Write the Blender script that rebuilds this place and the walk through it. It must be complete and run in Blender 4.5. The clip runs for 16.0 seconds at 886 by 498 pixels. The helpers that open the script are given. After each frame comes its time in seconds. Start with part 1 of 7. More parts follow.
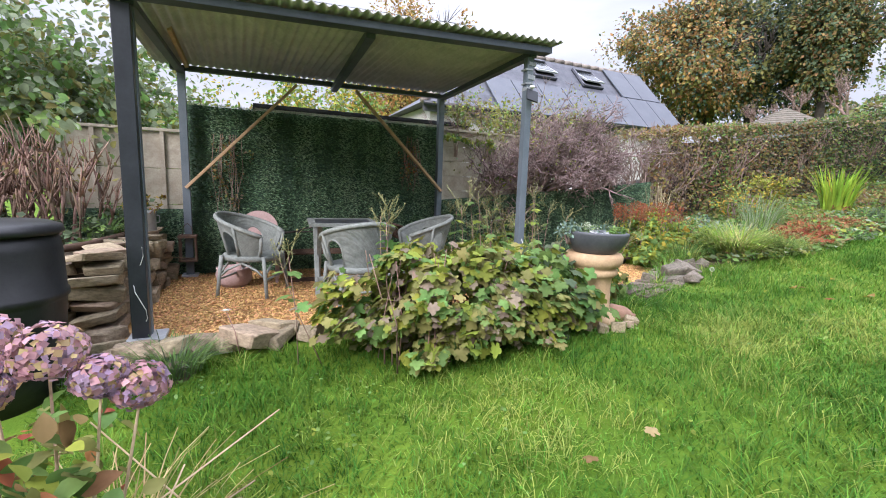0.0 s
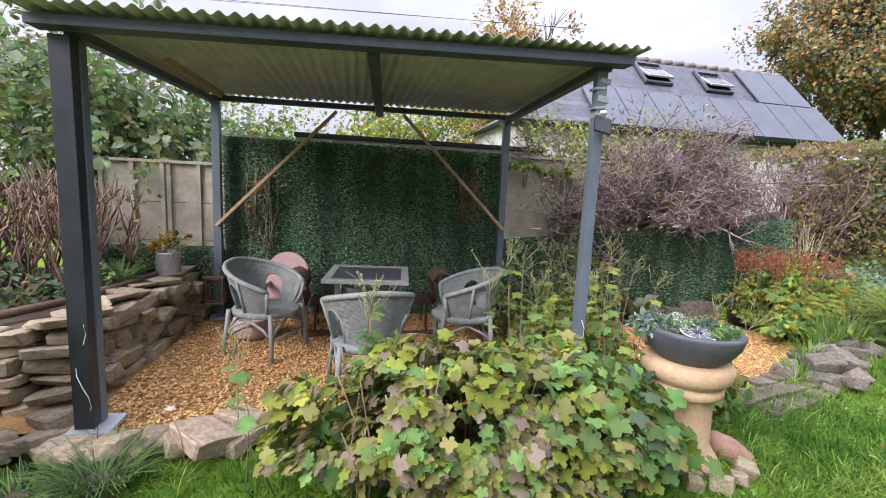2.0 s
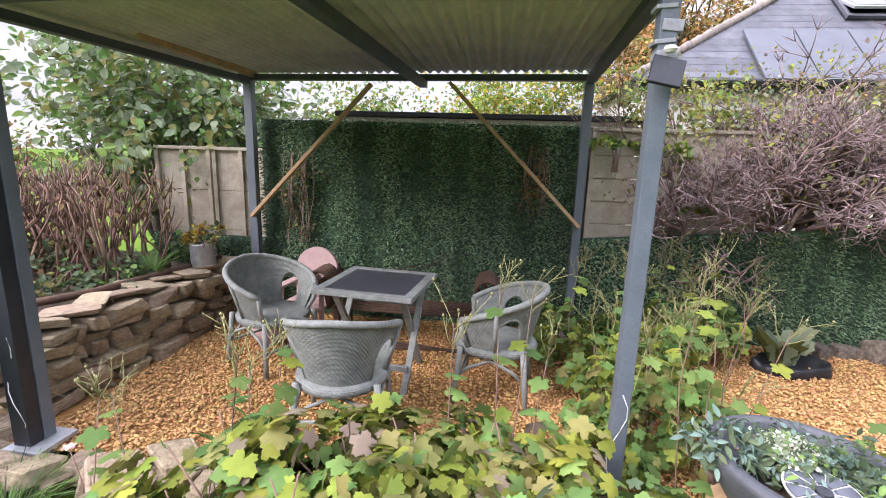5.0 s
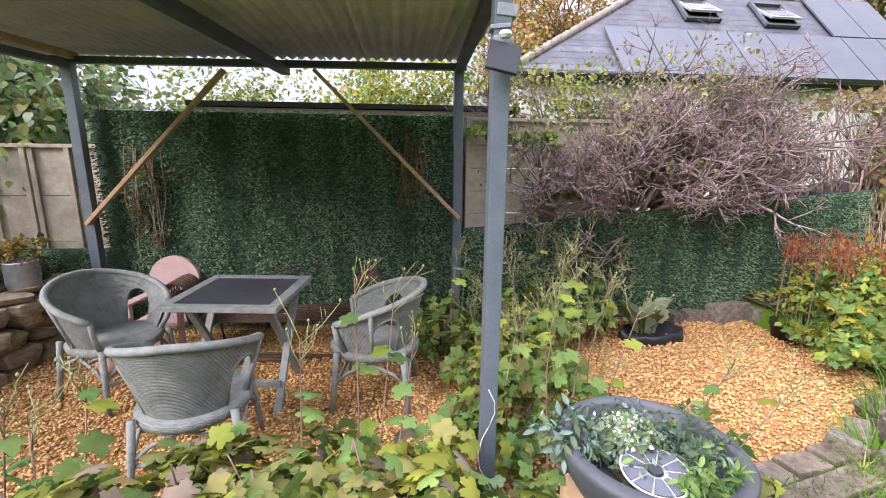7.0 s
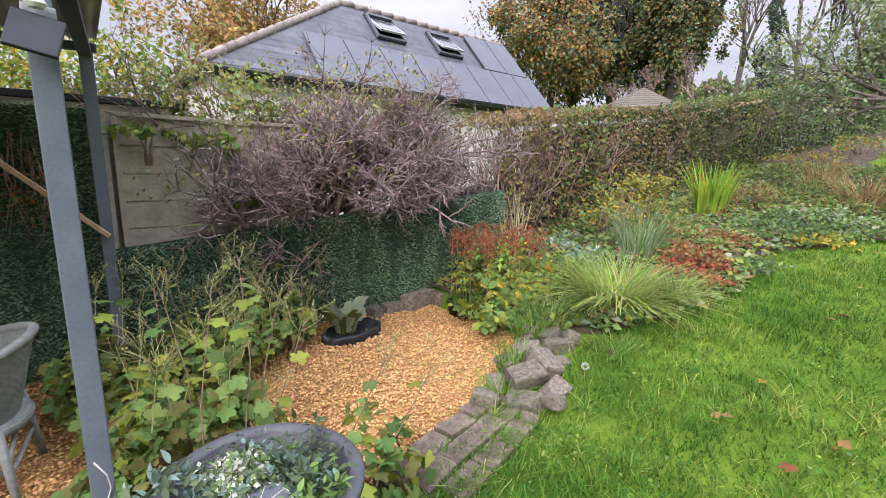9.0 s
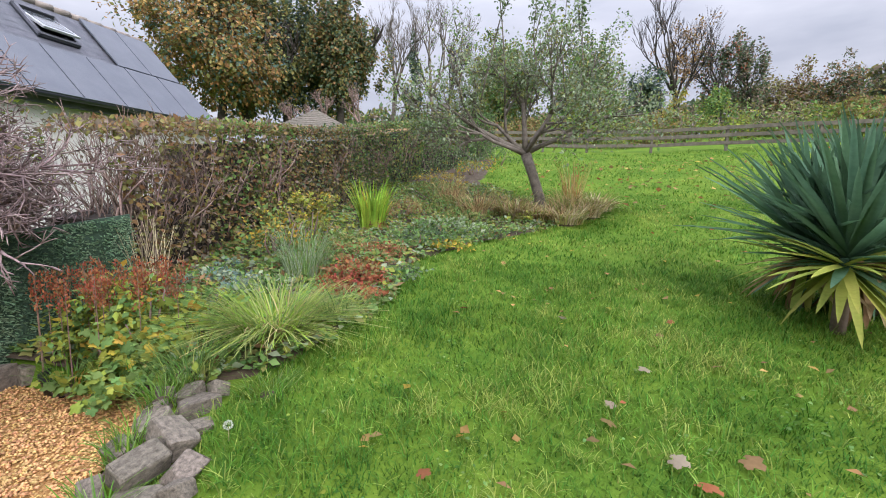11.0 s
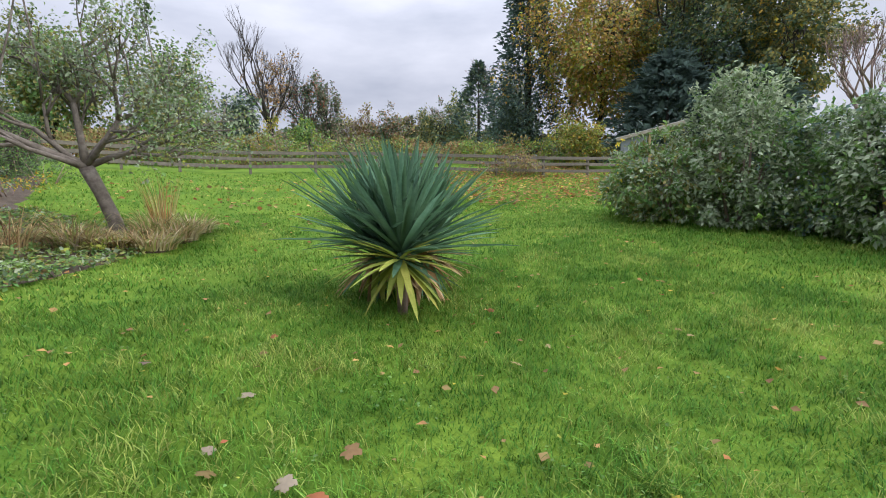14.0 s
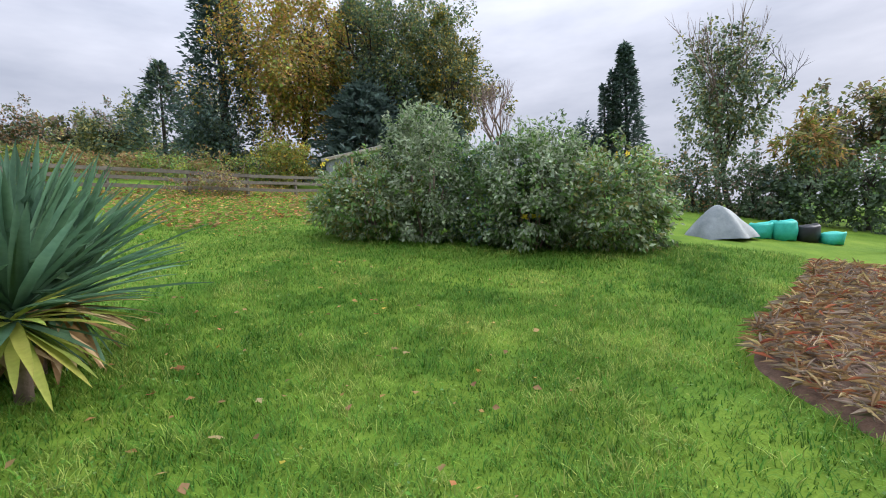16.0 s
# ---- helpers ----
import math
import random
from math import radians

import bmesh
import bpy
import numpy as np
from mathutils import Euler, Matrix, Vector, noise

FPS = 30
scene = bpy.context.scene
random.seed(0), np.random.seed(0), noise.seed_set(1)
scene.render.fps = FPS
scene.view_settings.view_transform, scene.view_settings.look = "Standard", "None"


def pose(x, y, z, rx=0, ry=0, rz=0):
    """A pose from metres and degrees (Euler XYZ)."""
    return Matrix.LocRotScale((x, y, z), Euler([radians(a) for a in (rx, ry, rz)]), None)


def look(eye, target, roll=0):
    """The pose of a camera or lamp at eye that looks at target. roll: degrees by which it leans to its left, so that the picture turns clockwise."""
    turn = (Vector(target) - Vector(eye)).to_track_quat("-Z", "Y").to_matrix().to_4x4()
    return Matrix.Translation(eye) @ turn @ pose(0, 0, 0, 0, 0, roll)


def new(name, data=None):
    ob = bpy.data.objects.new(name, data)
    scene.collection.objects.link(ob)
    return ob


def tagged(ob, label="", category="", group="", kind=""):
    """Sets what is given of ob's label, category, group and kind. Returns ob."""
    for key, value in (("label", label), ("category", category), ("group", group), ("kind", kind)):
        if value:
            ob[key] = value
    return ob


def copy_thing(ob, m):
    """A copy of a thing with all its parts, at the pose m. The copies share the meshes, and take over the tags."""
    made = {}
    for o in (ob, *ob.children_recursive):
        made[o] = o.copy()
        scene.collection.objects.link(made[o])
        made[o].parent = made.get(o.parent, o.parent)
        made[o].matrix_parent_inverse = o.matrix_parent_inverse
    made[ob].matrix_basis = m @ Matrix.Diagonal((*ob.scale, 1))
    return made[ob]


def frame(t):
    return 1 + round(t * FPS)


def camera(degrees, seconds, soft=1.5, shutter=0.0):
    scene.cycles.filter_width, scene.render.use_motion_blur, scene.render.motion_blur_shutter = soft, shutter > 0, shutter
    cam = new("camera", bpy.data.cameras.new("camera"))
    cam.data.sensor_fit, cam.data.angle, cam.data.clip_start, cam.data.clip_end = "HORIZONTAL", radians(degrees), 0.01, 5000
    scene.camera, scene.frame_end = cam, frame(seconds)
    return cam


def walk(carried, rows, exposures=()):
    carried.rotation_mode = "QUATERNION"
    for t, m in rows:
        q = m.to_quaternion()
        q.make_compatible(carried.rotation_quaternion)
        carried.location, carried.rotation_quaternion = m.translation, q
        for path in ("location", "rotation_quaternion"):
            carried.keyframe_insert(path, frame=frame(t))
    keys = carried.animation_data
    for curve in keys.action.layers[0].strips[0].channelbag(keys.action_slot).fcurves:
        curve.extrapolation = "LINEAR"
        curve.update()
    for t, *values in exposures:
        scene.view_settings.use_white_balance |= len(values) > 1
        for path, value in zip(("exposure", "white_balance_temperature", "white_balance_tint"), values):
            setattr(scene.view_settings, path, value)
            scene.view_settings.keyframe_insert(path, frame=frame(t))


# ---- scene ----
import itertools

cam = camera(89.7, 16.0, 1.0)
PATH = [
    (0, (0.524, -5.621, 1.12), (1.349, -3.821, 0.836), 1.9),
    (0.5, (0.728, -5.479, 1.215), (1.456, -3.634, 0.955), 2.2),
    (1, (0.958, -5.267, 1.315), (1.571, -3.379, 1.069), 2.6),
    (1.5, (1.16, -5.049, 1.413), (1.673, -3.133, 1.16), 2.8),
    (2, (1.367, -4.874, 1.481), (1.756, -2.931, 1.209), 2.7),
    (2.5, (1.528, -4.671, 1.527), (1.775, -2.71, 1.227), 2.4),
    (3, (1.681, -4.463, 1.547), (1.8, -2.494, 1.218), 2.6),
    (3.5, (1.912, -4.333, 1.582), (1.911, -2.367, 1.212), 2.6),
    (3.7, (1.981, -4.281, 1.591), (1.938, -2.318, 1.21), 2.6),
    (5.8, (2.391, -3.91, 1.583), (2.135, -1.969, 1.174), 1.5),
    (6, (2.41, -3.893, 1.582), (2.207, -1.948, 1.164), 1.3),
    (6.5, (2.445, -3.873, 1.587), (2.42, -1.919, 1.161), 0.8),
    (7, (2.491, -3.867, 1.594), (2.688, -1.923, 1.17), 0.6),
    (7.5, (2.553, -3.864, 1.597), (2.998, -1.961, 1.173), 0.7),
    (8, (2.647, -3.859, 1.599), (3.361, -2.039, 1.178), 0.9),
    (8.5, (2.761, -3.872, 1.602), (3.742, -2.177, 1.193), 1.1),
    (9, (2.91, -3.895, 1.62), (4.14, -2.367, 1.23), 1.6),
    (9.5, (3.072, -3.92, 1.64), (4.548, -2.622, 1.271), 2.1),
    (10, (3.22, -3.955, 1.655), (4.901, -2.929, 1.307), 2.4),
    (10.2, (3.262, -3.963, 1.659), (5.012, -3.055, 1.32), 2.3),
    (12.3, (3.66, -4.09, 1.557), (5.643, -4.293, 1.394), 0.5),
    (12.5, (3.661, -4.101, 1.552), (5.632, -4.403, 1.398), 0.4),
    (13, (3.649, -4.126, 1.551), (5.561, -4.693, 1.407), -0.1),
    (13.5, (3.648, -4.177, 1.555), (5.457, -5.015, 1.398), -0.5),
    (14, (3.688, -4.246, 1.55), (5.351, -5.346, 1.39), -0.6),
    (14.5, (3.751, -4.342, 1.561), (5.23, -5.679, 1.409), -0.8),
    (15, (3.847, -4.482, 1.578), (5.115, -6.024, 1.447), -1.4),
    (15.5, (3.936, -4.617, 1.593), (4.952, -6.336, 1.473), -2.2),
    (16, (3.962, -4.682, 1.593), (4.676, -6.546, 1.479), -2.9),
]
walk(cam, [(t, look(eye, target, roll)) for t, eye, target, roll in PATH],
     [(0, 1.8, 6100, 17), (1.5, 1.7, 6100, 19), (2.2, 1.74, 6100, 20), (4.0, 2.02, 6180, 23), (7.2, 1.97, 6280, 23), (9.0, 1.62, 6280, 20), (10.2, 1.5, 6180, 17), (12.3, 1.36, 6120, 15), (16.0, 1.36, 6080, 14)])

# ---- world and light ----
world = bpy.data.worlds.new("overcast")
scene.world = world
world.use_nodes = True
wn = world.node_tree
wn.nodes.clear()
w_out = wn.nodes.new("ShaderNodeOutputWorld")
w_bg = wn.nodes.new("ShaderNodeBackground")
w_sky = wn.nodes.new("ShaderNodeTexSky")
w_sky.sky_type = "NISHITA"
w_sky.sun_disc = False
w_sky.sun_elevation = radians(33)
w_sky.sun_rotation = radians(234)
w_sky.air_density = 1.0
w_sky.dust_density = 4.0
w_sky.ozone_density = 1.0
w_tc = wn.nodes.new("ShaderNodeTexCoord")
w_map = wn.nodes.new("ShaderNodeMapping")
w_map.inputs["Scale"].default_value = (1.3, 1.3, 4.5)
w_noise = wn.nodes.new("ShaderNodeTexNoise")
w_noise.inputs["Scale"].default_value = 2.2
w_noise.inputs["Detail"].default_value = 5
w_noise.inputs["Roughness"].default_value = 0.55
w_ramp = wn.nodes.new("ShaderNodeValToRGB")
w_ramp.color_ramp.elements[0].position = 0.3
w_ramp.color_ramp.elements[0].color = (5.6, 5.9, 6.6, 1)
w_ramp.color_ramp.elements[1].position = 0.72
w_ramp.color_ramp.elements[1].color = (8.8, 8.9, 9.4, 1)
w_mix = wn.nodes.new("ShaderNodeMixRGB")
w_mix.inputs["Fac"].default_value = 0.9
wn.links.new(w_tc.outputs["Generated"], w_map.inputs["Vector"])
wn.links.new(w_map.outputs["Vector"], w_noise.inputs["Vector"])
wn.links.new(w_noise.outputs["Fac"], w_ramp.inputs["Fac"])
wn.links.new(w_sky.outputs["Color"], w_mix.inputs["Color1"])
wn.links.new(w_ramp.outputs["Color"], w_mix.inputs["Color2"])
# an overcast dome, brighter towards the zenith
w_sep = wn.nodes.new("ShaderNodeSeparateXYZ")
w_pow = wn.nodes.new("ShaderNodeMath")
w_pow.operation = "POWER"
w_pow.use_clamp = True
w_pow.inputs[1].default_value = 3.0
w_mul = wn.nodes.new("ShaderNodeMath")
w_mul.operation = "MULTIPLY_ADD"
w_mul.inputs[1].default_value = 5.6
w_mul.inputs[2].default_value = 1.0
w_up = wn.nodes.new("ShaderNodeVectorMath")
w_up.operation = "SCALE"
wn.links.new(w_tc.outputs["Generated"], w_sep.inputs[0])
wn.links.new(w_sep.outputs["Z"], w_pow.inputs[0])
wn.links.new(w_pow.outputs[0], w_mul.inputs[0])
wn.links.new(w_mix.outputs["Color"], w_up.inputs[0])
wn.links.new(w_mul.outputs[0], w_up.inputs["Scale"])
wn.links.new(w_up.outputs[0], w_bg.inputs["Color"])
w_bg.inputs["Strength"].default_value = 0.036
wn.links.new(w_bg.outputs["Background"], w_out.inputs["Surface"])

sun = new("sun", bpy.data.lights.new("sun", "SUN"))
sun.data.energy = 1.2
sun.data.angle = radians(25)
sun.data.color = (1.0, 0.96, 0.9)
sun.matrix_world = look((0, 0, 0), (-math.sin(radians(234)), -math.cos(radians(234)), -0.65))


# ---- materials ----
def mat(name, c1, c2, scale=8.0, rough=0.8, metal=0.0, bump=0.2, fine=60.0, vary=0.0, c3=None, subsurface=False, spec=0.4):
    """A two-scale noise material; vary: how far single pieces differ in brightness; c3: a third colour for stains."""
    m = bpy.data.materials.new(name)
    m.use_nodes = True
    nt = m.node_tree
    bs = nt.nodes["Principled BSDF"]
    tc = nt.nodes.new("ShaderNodeTexCoord")
    n1 = nt.nodes.new("ShaderNodeTexNoise")
    n1.inputs["Scale"].default_value = scale
    n1.inputs["Detail"].default_value = 6
    n1.inputs["Roughness"].default_value = 0.65
    nt.links.new(tc.outputs["Object"], n1.inputs["Vector"])
    r = nt.nodes.new("ShaderNodeValToRGB")
    r.color_ramp.elements[0].position, r.color_ramp.elements[1].position = 0.33, 0.67
    r.color_ramp.elements[0].color, r.color_ramp.elements[1].color = (*c1, 1), (*c2, 1)
    if c3:
        e = r.color_ramp.elements.new(0.8)
        e.color = (*c3, 1)
    nt.links.new(n1.outputs["Fac"], r.inputs["Fac"])
    col = r.outputs["Color"]
    n2 = nt.nodes.new("ShaderNodeTexNoise")
    n2.inputs["Scale"].default_value = fine
    n2.inputs["Detail"].default_value = 4
    nt.links.new(tc.outputs["Object"], n2.inputs["Vector"])
    hs = nt.nodes.new("ShaderNodeHueSaturation")
    mr = nt.nodes.new("ShaderNodeMapRange")
    mr.inputs["To Min"].default_value, mr.inputs["To Max"].default_value = 0.78, 1.2
    nt.links.new(n2.outputs["Fac"], mr.inputs["Value"])
    nt.links.new(col, hs.inputs["Color"])
    nt.links.new(mr.outputs["Result"], hs.inputs["Value"])
    col = hs.outputs["Color"]
    if vary:
        oi, gi = nt.nodes.new("ShaderNodeObjectInfo"), nt.nodes.new("ShaderNodeNewGeometry")
        ad = nt.nodes.new("ShaderNodeMath")
        ad.operation = "ADD"
        fr = nt.nodes.new("ShaderNodeMath")
        fr.operation = "FRACT"
        nt.links.new(oi.outputs["Random"], ad.inputs[0])
        nt.links.new(gi.outputs["Random Per Island"], ad.inputs[1])
        nt.links.new(ad.outputs[0], fr.inputs[0])
        mv = nt.nodes.new("ShaderNodeMapRange")
        mv.inputs["To Min"].default_value, mv.inputs["To Max"].default_value = 1 - vary, 1 + vary
        nt.links.new(fr.outputs[0], mv.inputs["Value"])
        mh = nt.nodes.new("ShaderNodeMapRange")
        mh.inputs["To Min"].default_value, mh.inputs["To Max"].default_value = 0.5 - 0.06 * vary, 0.5 + 0.06 * vary
        wv = nt.nodes.new("ShaderNodeTexWhiteNoise")
        wv.noise_dimensions = "1D"
        nt.links.new(fr.outputs[0], wv.inputs["W"])
        nt.links.new(wv.outputs["Value"], mh.inputs["Value"])
        h2 = nt.nodes.new("ShaderNodeHueSaturation")
        nt.links.new(col, h2.inputs["Color"])
        nt.links.new(mv.outputs["Result"], h2.inputs["Value"])
        nt.links.new(mh.outputs["Result"], h2.inputs["Hue"])
        col = h2.outputs["Color"]
    nt.links.new(col, bs.inputs["Base Color"])
    bs.inputs["Roughness"].default_value = rough
    bs.inputs["Metallic"].default_value = metal
    bs.inputs["Specular IOR Level"].default_value = spec
    if bump:
        b = nt.nodes.new("ShaderNodeBump")
        b.inputs["Strength"].default_value = bump
        b.inputs["Distance"].default_value = 0.01
        nt.links.new(n2.outputs["Fac"], b.inputs["Height"])
        nt.links.new(b.outputs["Normal"], bs.inputs["Normal"])
    if subsurface:
        out = nt.nodes["Material Output"]
        tr = nt.nodes.new("ShaderNodeBsdfTranslucent")
        ms = nt.nodes.new("ShaderNodeMixShader")
        ms.inputs["Fac"].default_value = 0.38
        nt.links.new(col, tr.inputs["Color"])
        nt.links.new(bs.outputs["BSDF"], ms.inputs[1])
        nt.links.new(tr.outputs["BSDF"], ms.inputs[2])
        nt.links.new(ms.outputs["Shader"], out.inputs["Surface"])
    return m


def leafmat(name, c1, c2, vary=0.35, rough=0.6, c3=None):
    return mat(name, c1, c2, scale=1.7, rough=rough, bump=0.0, fine=30, vary=vary, subsurface=True, c3=c3, spec=0.15)


M = {}
M["soil"] = mat("soil", (0.05, 0.036, 0.024), (0.1, 0.075, 0.05), 6, 0.95, bump=0.8, fine=45)
M["lawn"] = mat("lawn_base", (0.06, 0.125, 0.012), (0.13, 0.2, 0.022), 1.1, 0.95, bump=0.9, fine=55, c3=(0.17, 0.18, 0.04), spec=0.1)
M["blade"] = leafmat("grass_blade", (0.075, 0.165, 0.019), (0.15, 0.275, 0.036), 0.45, 0.65, c3=(0.21, 0.3, 0.06))
M["gravel_bed"] = mat("gravel_bed", (0.3, 0.155, 0.05), (0.48, 0.28, 0.1), 55, 0.9, bump=0.9, fine=120)
M["chip"] = mat("gravel_chip", (0.42, 0.225, 0.08), (0.68, 0.43, 0.19), 25, 0.8, bump=0.2, vary=0.4)
M["post"] = mat("blue_grey_paint", (0.1, 0.125, 0.152), (0.135, 0.16, 0.19), 5, 0.55, bump=0.08, fine=90)
M["dark"] = mat("near_black_finish", (0.014, 0.017, 0.023), (0.026, 0.03, 0.038), 6, 0.4, bump=0.05)
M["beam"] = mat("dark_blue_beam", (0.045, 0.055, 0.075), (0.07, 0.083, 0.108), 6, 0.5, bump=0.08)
M["sheet"] = mat("roof_sheet", (0.36, 0.355, 0.34), (0.5, 0.49, 0.47), 4, 0.7, bump=0.1)
M["felt"] = mat("dark_roofing", (0.02, 0.021, 0.024), (0.035, 0.036, 0.04), 5, 0.8)
M["pine"] = mat("bare_timber", (0.36, 0.23, 0.13), (0.5, 0.35, 0.21), 12, 0.75, bump=0.2)
M["panel"] = mat("weathered_fence_board", (0.3, 0.26, 0.2), (0.46, 0.42, 0.34), 7, 0.85, bump=0.35, vary=0.12, c3=(0.3, 0.29, 0.2))
M["turf_base"] = mat("hedge_backing", (0.04, 0.075, 0.05), (0.06, 0.105, 0.07), 12, 0.9)
M["turf"] = leafmat("artificial_leaf", (0.1, 0.185, 0.1), (0.185, 0.3, 0.17), 0.45, 0.45)
M["slate"] = mat("slate", (0.085, 0.09, 0.11), (0.14, 0.145, 0.17), 4, 0.7, bump=0.2, vary=0.15)
M["solar"] = mat("solar_glass", (0.09, 0.1, 0.125), (0.115, 0.125, 0.15), 2, 0.45, bump=0.0, spec=0.3)
M["render_white"] = mat("white_render", (0.5, 0.49, 0.47), (0.62, 0.61, 0.59), 2, 0.9, bump=0.2)
M["ridge"] = mat("ridge_tile", (0.2, 0.17, 0.15), (0.3, 0.26, 0.23), 7, 0.85, bump=0.3, vary=0.15)
M["glass"] = mat("window_glass", (0.08, 0.09, 0.1), (0.1, 0.11, 0.12), 1, 0.08, bump=0.0, spec=0.8)
M["stone"] = mat("limestone", (0.19, 0.15, 0.1), (0.4, 0.32, 0.22), 7, 0.9, bump=0.6, fine=40, vary=0.25, c3=(0.2, 0.17, 0.12))
M["greystone"] = mat("grey_stone", (0.075, 0.064, 0.05), (0.235, 0.2, 0.16), 8, 0.9, bump=0.6, fine=40, vary=0.2)
M["brick"] = mat("weathered_brick", (0.075, 0.058, 0.046), (0.21, 0.165, 0.128), 14, 0.92, bump=0.6, fine=60, vary=0.2, c3=(0.12, 0.12, 0.07))
M["wicker"] = mat("grey_wicker", (0.17, 0.187, 0.176), (0.27, 0.288, 0.27), 18, 0.7, bump=0.3, fine=90)
M["tabletop"] = mat("dark_table_top", (0.04, 0.04, 0.05), (0.07, 0.07, 0.085), 9, 0.35, bump=0.1)
M["bowl"] = mat("dark_grey_resin", (0.05, 0.055, 0.065), (0.085, 0.09, 0.1), 6, 0.55, bump=0.15)
M["terracotta"] = mat("buff_terracotta", (0.38, 0.25, 0.14), (0.54, 0.39, 0.24), 5, 0.85, bump=0.3, c3=(0.4, 0.3, 0.18))
M["redclay"] = mat("brown_clay", (0.17, 0.1, 0.07), (0.28, 0.17, 0.12), 6, 0.85, bump=0.2)
M["pinkpot"] = mat("faded_pink_paint", (0.4, 0.275, 0.265), (0.5, 0.36, 0.345), 6, 0.85, bump=0.15)
M["black"] = mat("black_plastic", (0.012, 0.013, 0.015), (0.022, 0.023, 0.026), 7, 0.45, bump=0.1)
M["zinc"] = mat("galvanised_zinc", (0.36, 0.38, 0.4), (0.5, 0.52, 0.54), 9, 0.5, 0.5, bump=0.1)
M["rust"] = mat("rusted_iron", (0.07, 0.042, 0.03), (0.13, 0.08, 0.055), 20, 0.85, 0.2, bump=0.3)
M["white"] = mat("white_plastic", (0.72, 0.72, 0.7), (0.8, 0.8, 0.78), 5, 0.5, bump=0.05)
M["tape"] = mat("silver_tape", (0.25, 0.27, 0.3), (0.38, 0.4, 0.43), 14, 0.45, 0.2, bump=0.2)
M["twig"] = mat("bare_twig", (0.17, 0.115, 0.1), (0.32, 0.23, 0.2), 12, 0.9, bump=0.3, vary=0.3)
M["purple_twig"] = mat("purplish_twig", (0.17, 0.12, 0.118), (0.34, 0.255, 0.245), 9, 0.9, bump=0.3, vary=0.35)
M["turf_light"] = leafmat("pale_artificial_leaf", (0.16, 0.26, 0.15), (0.28, 0.39, 0.25), 0.45, 0.5)
M["turf_dark"] = leafmat("dark_artificial_leaf", (0.06, 0.115, 0.07), (0.11, 0.18, 0.105), 0.45, 0.5)
M["bark"] = mat("grey_bark", (0.09, 0.075, 0.06), (0.19, 0.165, 0.14), 9, 0.95, bump=0.8, fine=30)
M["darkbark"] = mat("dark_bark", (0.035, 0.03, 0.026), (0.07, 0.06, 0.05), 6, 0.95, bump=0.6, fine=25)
M["paletwig"] = mat("pale_dead_stem", (0.36, 0.26, 0.16), (0.52, 0.4, 0.27), 9, 0.9, bump=0.2, vary=0.25)
M["redtwig"] = mat("reddish_stem", (0.15, 0.095, 0.075), (0.3, 0.195, 0.15), 9, 0.9, bump=0.2, vary=0.3)
M["rail"] = mat("weathered_rail", (0.1, 0.088, 0.07), (0.17, 0.15, 0.12), 6, 0.9, bump=0.4, vary=0.15)
M["shedwood"] = mat("grey_shed_board", (0.2, 0.22, 0.24), (0.3, 0.32, 0.34), 5, 0.85, bump=0.3, vary=0.12)
M["tarp"] = mat("grey_tarpaulin", (0.1, 0.125, 0.125), (0.19, 0.22, 0.22), 3, 0.55, bump=0.3)
M["teal"] = mat("teal_bag", (0.02, 0.32, 0.25), (0.05, 0.45, 0.36), 5, 0.6, bump=0.3)
M["mulch"] = mat("straw_mulch", (0.06, 0.036, 0.026), (0.17, 0.105, 0.07), 8, 0.95, bump=0.9, fine=50)
for key, a, b in (
    ("leaf_lime", (0.17, 0.22, 0.035), (0.33, 0.37, 0.065)),
    ("leaf_green", (0.1, 0.185, 0.055), (0.21, 0.33, 0.095)),
    ("leaf_dark", (0.075, 0.115, 0.065), (0.14, 0.19, 0.105)),
    ("leaf_grey", (0.18, 0.23, 0.14), (0.34, 0.4, 0.26)),
    ("leaf_olive", (0.16, 0.17, 0.055), (0.31, 0.29, 0.1)),
    ("leaf_brown", (0.18, 0.11, 0.05), (0.34, 0.22, 0.1)),
    ("leaf_orange", (0.34, 0.19, 0.065), (0.52, 0.33, 0.13)),
    ("leaf_gold", (0.34, 0.22, 0.03), (0.52, 0.4, 0.07)),
    ("leaf_red", (0.25, 0.07, 0.04), (0.4, 0.15, 0.07)),
    ("leaf_mauve", (0.18, 0.145, 0.105), (0.31, 0.25, 0.185)),
    ("conifer", (0.06, 0.095, 0.085), (0.105, 0.15, 0.125)),
    ("yucca", (0.07, 0.15, 0.085), (0.15, 0.26, 0.15)),
    ("yucca_old", (0.27, 0.34, 0.06), (0.46, 0.46, 0.11)),
    ("iris", (0.16, 0.32, 0.03), (0.38, 0.52, 0.07)),
    ("sedge", (0.2, 0.27, 0.06), (0.46, 0.5, 0.17)),
    ("straw", (0.38, 0.28, 0.13), (0.58, 0.46, 0.25)),
    ("paleleaf", (0.45, 0.38, 0.24), (0.62, 0.54, 0.36)),
    ("flower_pink", (0.4, 0.2, 0.24), (0.62, 0.42, 0.44)),
    ("flower_mauve", (0.32, 0.22, 0.34), (0.52, 0.4, 0.5)),
    ("flower_white", (0.46, 0.52, 0.42), (0.7, 0.73, 0.62)),
    ("flower_yellow", (0.6, 0.45, 0.04), (0.8, 0.66, 0.1)),
    ("leaf_blue", (0.12, 0.2, 0.17), (0.22, 0.32, 0.27)),
    ("leaf_sage", (0.25, 0.31, 0.19), (0.43, 0.49, 0.33)),
):
    M[key] = leafmat(key, a, b)

RNG = random.Random(7)


